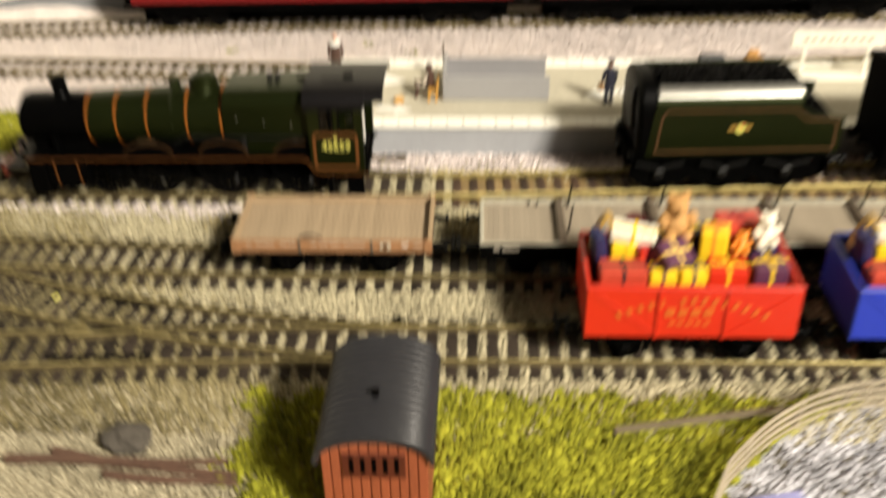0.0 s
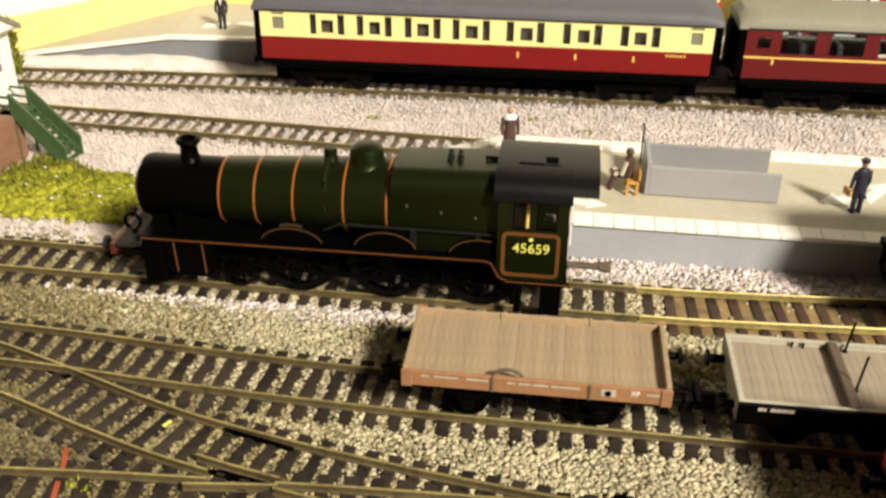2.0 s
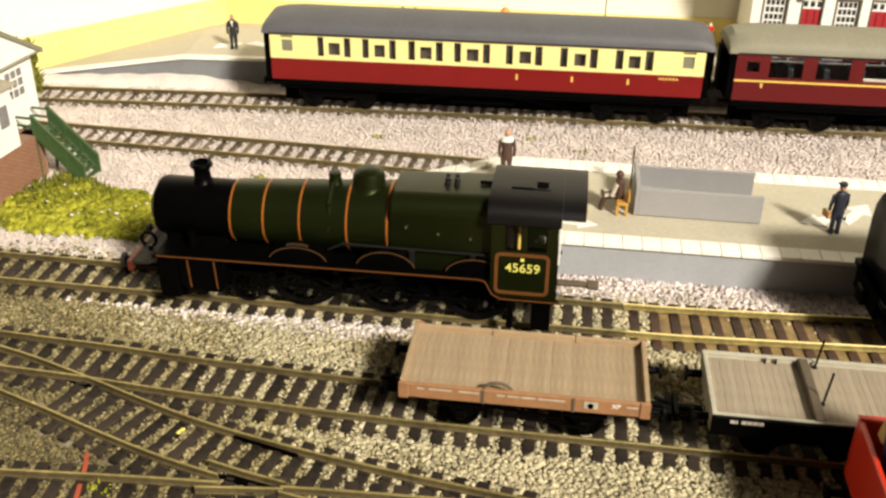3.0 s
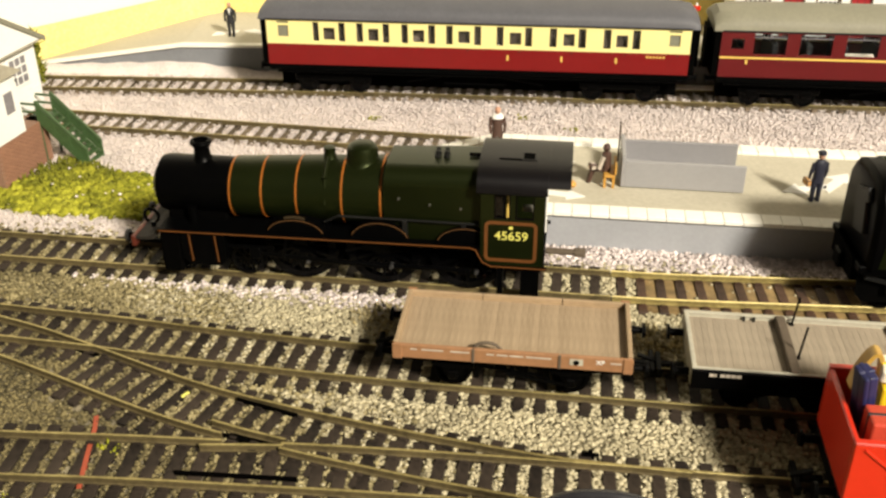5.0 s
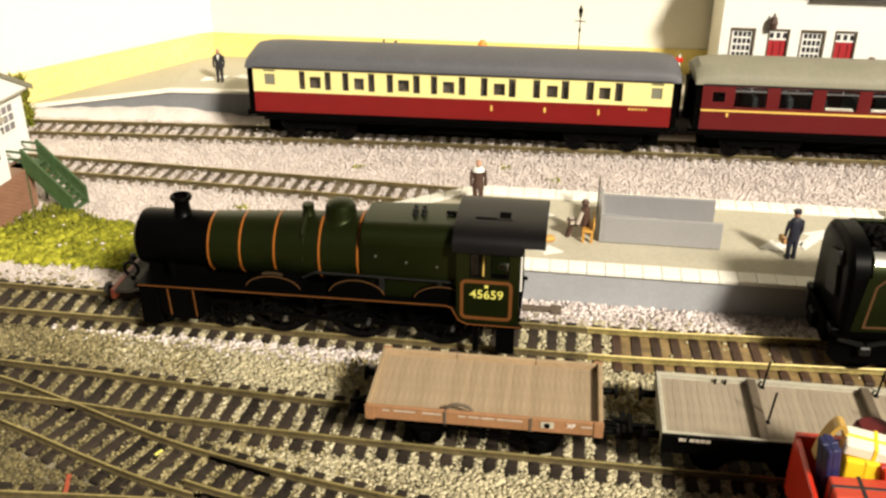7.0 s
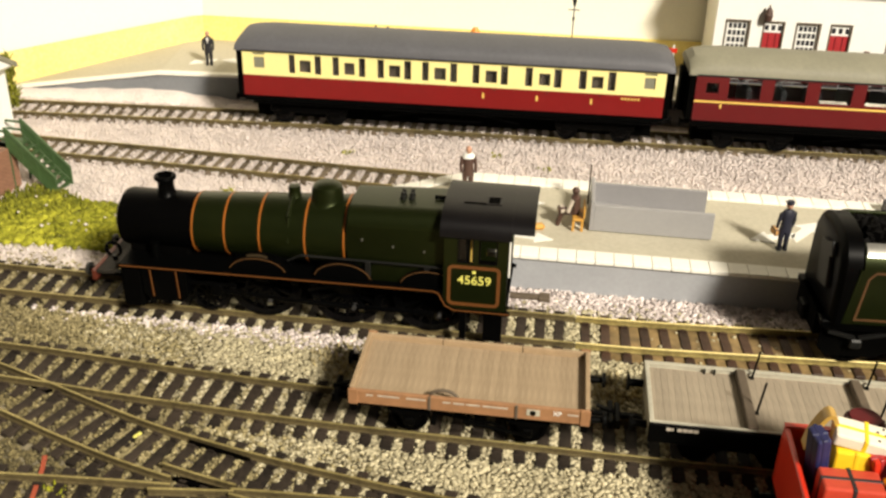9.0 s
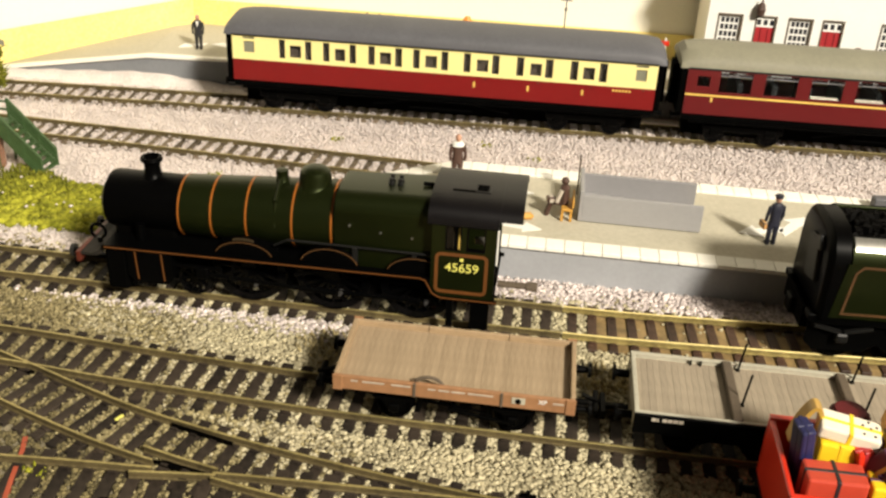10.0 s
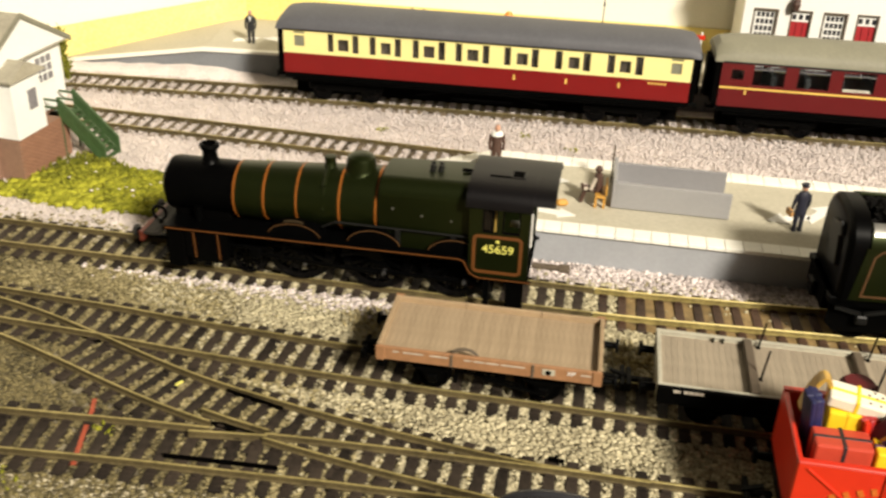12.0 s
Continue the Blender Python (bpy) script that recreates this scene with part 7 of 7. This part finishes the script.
# porch at the near end
part("porch", box(B(), -1.3, 1.1, -5.1, -3.1, bz + 0.005, bz + 2.7, 0.02), M["wall_white"], sb, "white entrance porch")
prism_x(bm := B(), [(-5.3, bz + 2.66), (-2.9, bz + 2.66), (-2.9, bz + 2.74), (-4.1, bz + 3.35), (-5.3, bz + 2.74)], -1.3, 1.28)
part("porch_roof", bm, M["roof_pale"], sb, "pale weathered porch roof")
part("pane", box(B(), 1.09, 1.13, -4.1, -3.55, bz + 1.1, bz + 2.0), M["seat_grey"], sb, "small grey porch window")
rod(bm := B(), (1.0, -3.0, bz + 2.2), (1.3, -3.3, bz + 2.45), 0.04, 6)
part("lamp_bracket", bm, M["black"], sb)
# staircase in green
st = thing("staircase", -18.35, 8.55, 0, -5, "dull green wooden outside staircase with low boarded rails", "staircase")
N, RUN = 9, 1.75
for i in range(N):
    f = i / (N - 1)
    part("tread", box(B(), RUN * f - 0.13, RUN * f + 0.13, -0.55, 0.55, 1.98 - 1.9 * f - 0.04, 1.98 - 1.9 * f + 0.03, 0.01), M["green_paint"], st)
for s in (-1, 1):
    y = s * 0.6
    part("string_board", prism_y(B(), [(-0.25, 1.95), (-0.25, 2.22), (RUN + 0.15, 0.12), (RUN + 0.15, 0.0), (RUN - 0.1, 0.0)], y - 0.045, y + 0.045), M["green_paint"], st)
    for h0, h1 in (((0.16, 0.34), (0.36, 0.62)) if s > 0 else ((-0.16, 0.22), (0.24, 0.62))):
        part("rail_board", prism_y(B(), [(-0.2, 2.1 + h0), (-0.2, 2.1 + h1), (RUN + 0.15, 0.05 + h1), (RUN + 0.15, 0.05 + h0)], y - 0.03, y + 0.03), M["green_paint"], st)
    for x, z in ((-0.22, 2.95), (0.45, 2.1), (1.1, 1.4), (RUN + 0.12, 0.85)):
        part("newel_post", box(B(), x - 0.05, x + 0.05, y - 0.055, y + 0.055, 0.0 if x in (-0.22, RUN + 0.12) else z - 0.75, z, 0.01), M["green_paint"], st)
    a, b = Vector((-0.22, y, 2.9)), Vector((RUN + 0.15, y, 0.8))
    bm = B()
    rings(bm, [[p + Vector((0, u, v)) for u, v in ((-0.07, -0.05), (0.07, -0.05), (0.07, 0.04), (-0.07, 0.04))] for p in (a, b)])
    bmesh.ops.recalc_face_normals(bm, faces=bm.faces)
    part("handrail", bm, M["green_paint"], st)
part("landing", box(B(), -1.0, -0.15, -0.62, 0.62, 1.92, 2.0, 0.01), M["green_paint"], st)
for y in (-0.6, 0.6):
    part("landing_rail", box(B(), -1.0, -0.2, y - 0.04, y + 0.04, 2.72, 2.82, 0.01), M["green_paint"], st)
    part("landing_rail", box(B(), -1.0, -0.2, y - 0.03, y + 0.03, 2.35, 2.45, 0.01), M["green_paint"], st)

# ---- station building ----
SBX, SBY = 13.2, 24.2
stn = thing("station_building", SBX, SBY, PZ - 0.02, 1.5, "white station building with red doors and multi-pane windows", "building")
doors = [(2.5, 3.62), (5.98, 7.12), (12.6, 13.72)]
windows = [(0.52, 1.84), (4.2, 5.5), (9.0, 10.3), (15.0, 16.3)]
H0, H1 = 0.9, 3.93
holes = [(a, b, H0 + 1.2, H1) for a, b in windows] + [(a, b, 0.0, H1 + 0.0) for a, b in doors]
part("front_wall", holed(B(), 0, 24, -0.02, 5.95, holes, 0, 0.3), M["wall_white"], stn, "plain white rendered wall")
part("side_wall", box(B(), 0, 0.3, 0.3, 3.6, -0.02, 5.95), M["wall_cream"], stn)
part("side_wall", box(B(), 23.7, 24, 0.3, 3.6, -0.02, 5.95), M["wall_cream"], stn)
part("back_wall", box(B(), 0.3, 23.7, 3.4, 3.6, -0.02, 5.95), M["wall_cream"], stn)
for a, b in windows:
    w = part("window", box(B(), a, b, 0.12, 0.17, H0 + 1.2, H1), M["wall_white"], stn, "white many-paned window")
    bm = B()
    stroke(bm, [(a + 0.04, -0.005, H0 + 1.24), (b - 0.04, -0.005, H0 + 1.24), (b - 0.04, -0.005, H1 - 0.04), (a + 0.04, -0.005, H1 - 0.04)], 0.09, (0, -1, 0), closed=True)
    part("window_frame", bm, M["bolster_brown"], w, "dark brown window surround")
    for i in range(4):
        for j in range(4):
            x = a + 0.18 + (i + 0.5) * (b - a - 0.36) / 4
            z = H0 + 1.36 + (j + 0.5) * (H1 - H0 - 1.52) / 4
            part("pane", box(B(), x - 0.085, x + 0.085, 0.10, 0.13, z - 0.13, z + 0.13), M["window_dark"], w)
for a, b in doors:
    d = part("door", box(B(), a, b, 0.10, 0.17, 0.02, H1 - 0.62), M["door_red"], stn, "dark red boarded door")
    for k in (1, 2):
        part("door_groove", box(B(), a + k * (b - a) / 3 - 0.02, a + k * (b - a) / 3 + 0.02, 0.085, 0.11, 0.05, H1 - 0.68), M["coach_maroon"], d)
    part("fanlight", box(B(), a + 0.02, b - 0.02, 0.09, 0.17, H1 - 0.62, H1 - 0.04), M["wall_white"], stn, "white fanlight")
    for k in range(3):
        x = a + 0.22 + k * (b - a - 0.44) / 2
        part("pane", box(B(), x - 0.1, x + 0.1, 0.07, 0.1, H1 - 0.5, H1 - 0.22), M["window_dark"], stn)
    bm = B()
    stroke(bm, [(a + 0.03, -0.005, 0.0), (a + 0.03, -0.005, H1 - 0.03), (b - 0.03, -0.005, H1 - 0.03), (b - 0.03, -0.005, 0.0)], 0.08, (0, -1, 0))
    part("door_frame", bm, M["bolster_brown"], stn, "dark door frame")
prism_x(bm := B(), [(-0.45, 5.9), (1.65, 7.8), (4.0, 5.9)], -0.2, 24.2)
part("roof", bm, M["slate"], stn, "grey slate roof")
part("gutter", box(B(), 4.6, 24.2, -0.55, -0.40, 5.72, 5.92, 0.02), M["roof_grey"], stn, "grey gutter")
lan = B()
lathe_z(lan, [(0.05, 3.95), (0.2, 4.05), (0.24, 4.35), (0.16, 4.5), (0.22, 4.52), (0.05, 4.75), (0.04, 4.85)], 2.62, -0.3, 10)
rod(lan, (2.62, 0.02, 4.1), (2.62, -0.3, 4.05), 0.04, 6)
part("wall_lantern", lan, M["suit_brown"], stn, "brown wall lantern")

# ---- small things on and round the far platform ----
lp = thing("street_lamp", 5.65, 23.6, PZ - 0.02, 0, "thin black platform lamp post", "lamp post")
lathe_z(bm := B(), [(0.09, 0), (0.09, 0.3), (0.035, 0.4), (0.03, 3.5), (0.065, 3.55), (0.065, 3.68), (0.03, 3.72), (0.028, 4.3)], 0, 0, 10)
part("post", bm, M["black"], lp)
part("ladder_bar", rod(B(), (-0.3, 0, 4.1), (0.3, 0, 4.1), 0.03, 6), M["black"], lp)
lathe_z(bm := B(), [(0.06, 4.3), (0.13, 4.7), (0.04, 4.9), (0.02, 5.0)], 0, 0, 8)
part("lantern", bm, M["black"], lp)
sg = thing("signal_post", 11.05, 22.9, PZ - 0.02, 0, "white post with a red-orange arm between the coaches", "signal")
part("post", rod(B(), (0, 0, 0), (0, 0, 2.7), 0.06, 8), M["white_paint"], sg)
part("arm", box(B(), -0.4, 0.2, -0.08, 0.02, 2.3, 2.55, 0.02), M["toy_red"], sg, "red-orange signal arm")
for x, y, w, h, mt, lb in ((0.2, 25.6, 0.5, 2.25, M["toy_orange"], "small orange machine"), (21.1, 23.7, 0.5, 2.75, M["buffer_red"], "orange-red post box"), (-5.6, 25.8, 0.14, 2.0, M["bolster_brown"], "small dark figure-sized post"), (-4.9, 25.8, 0.2, 1.95, M["bolster_brown"], "small dark trolley")):
    lathe_z(bm := B(), [(w / 2, 0), (w / 2, h * 0.8), (w * 0.56, h * 0.82), (w * 0.56, h * 0.9), (w * 0.3, h)], x, y, 12)
    ob = solid("platform_post", bm, mt, lb + " on the far platform", "post", smooth=True)
    ob.location.z = (PZ - 0.02) * K
tufts("bush", 1100, (-24.9, -23.5, 17.0, 18.2), (0.3, 0.7), M["grass_dark"], "small dark green bush behind the signal box", blob(-24.15, 17.6, 0.5, 0.45), 60, lean=1.3, width=0.07, rise=2.7)
# paving-like pale patches on the far platform
for x, y, a in ((-15.2, 23.2, 30), (-13.4, 23.6, -20)):
    bm = prism_z(B(), [(-0.8, -0.25), (0.5, -0.3), (0.9, 0.1), (-0.4, 0.35)], 0, 0.025)
    ob = solid("paper_arrow", bm, M["white_paint"], "pale paper marker lying on the far platform", "arrow", "paper arrows")
    ob.matrix_basis = pose(x * K, y * K, (PZ - 0.02) * K, 0, 0, a)
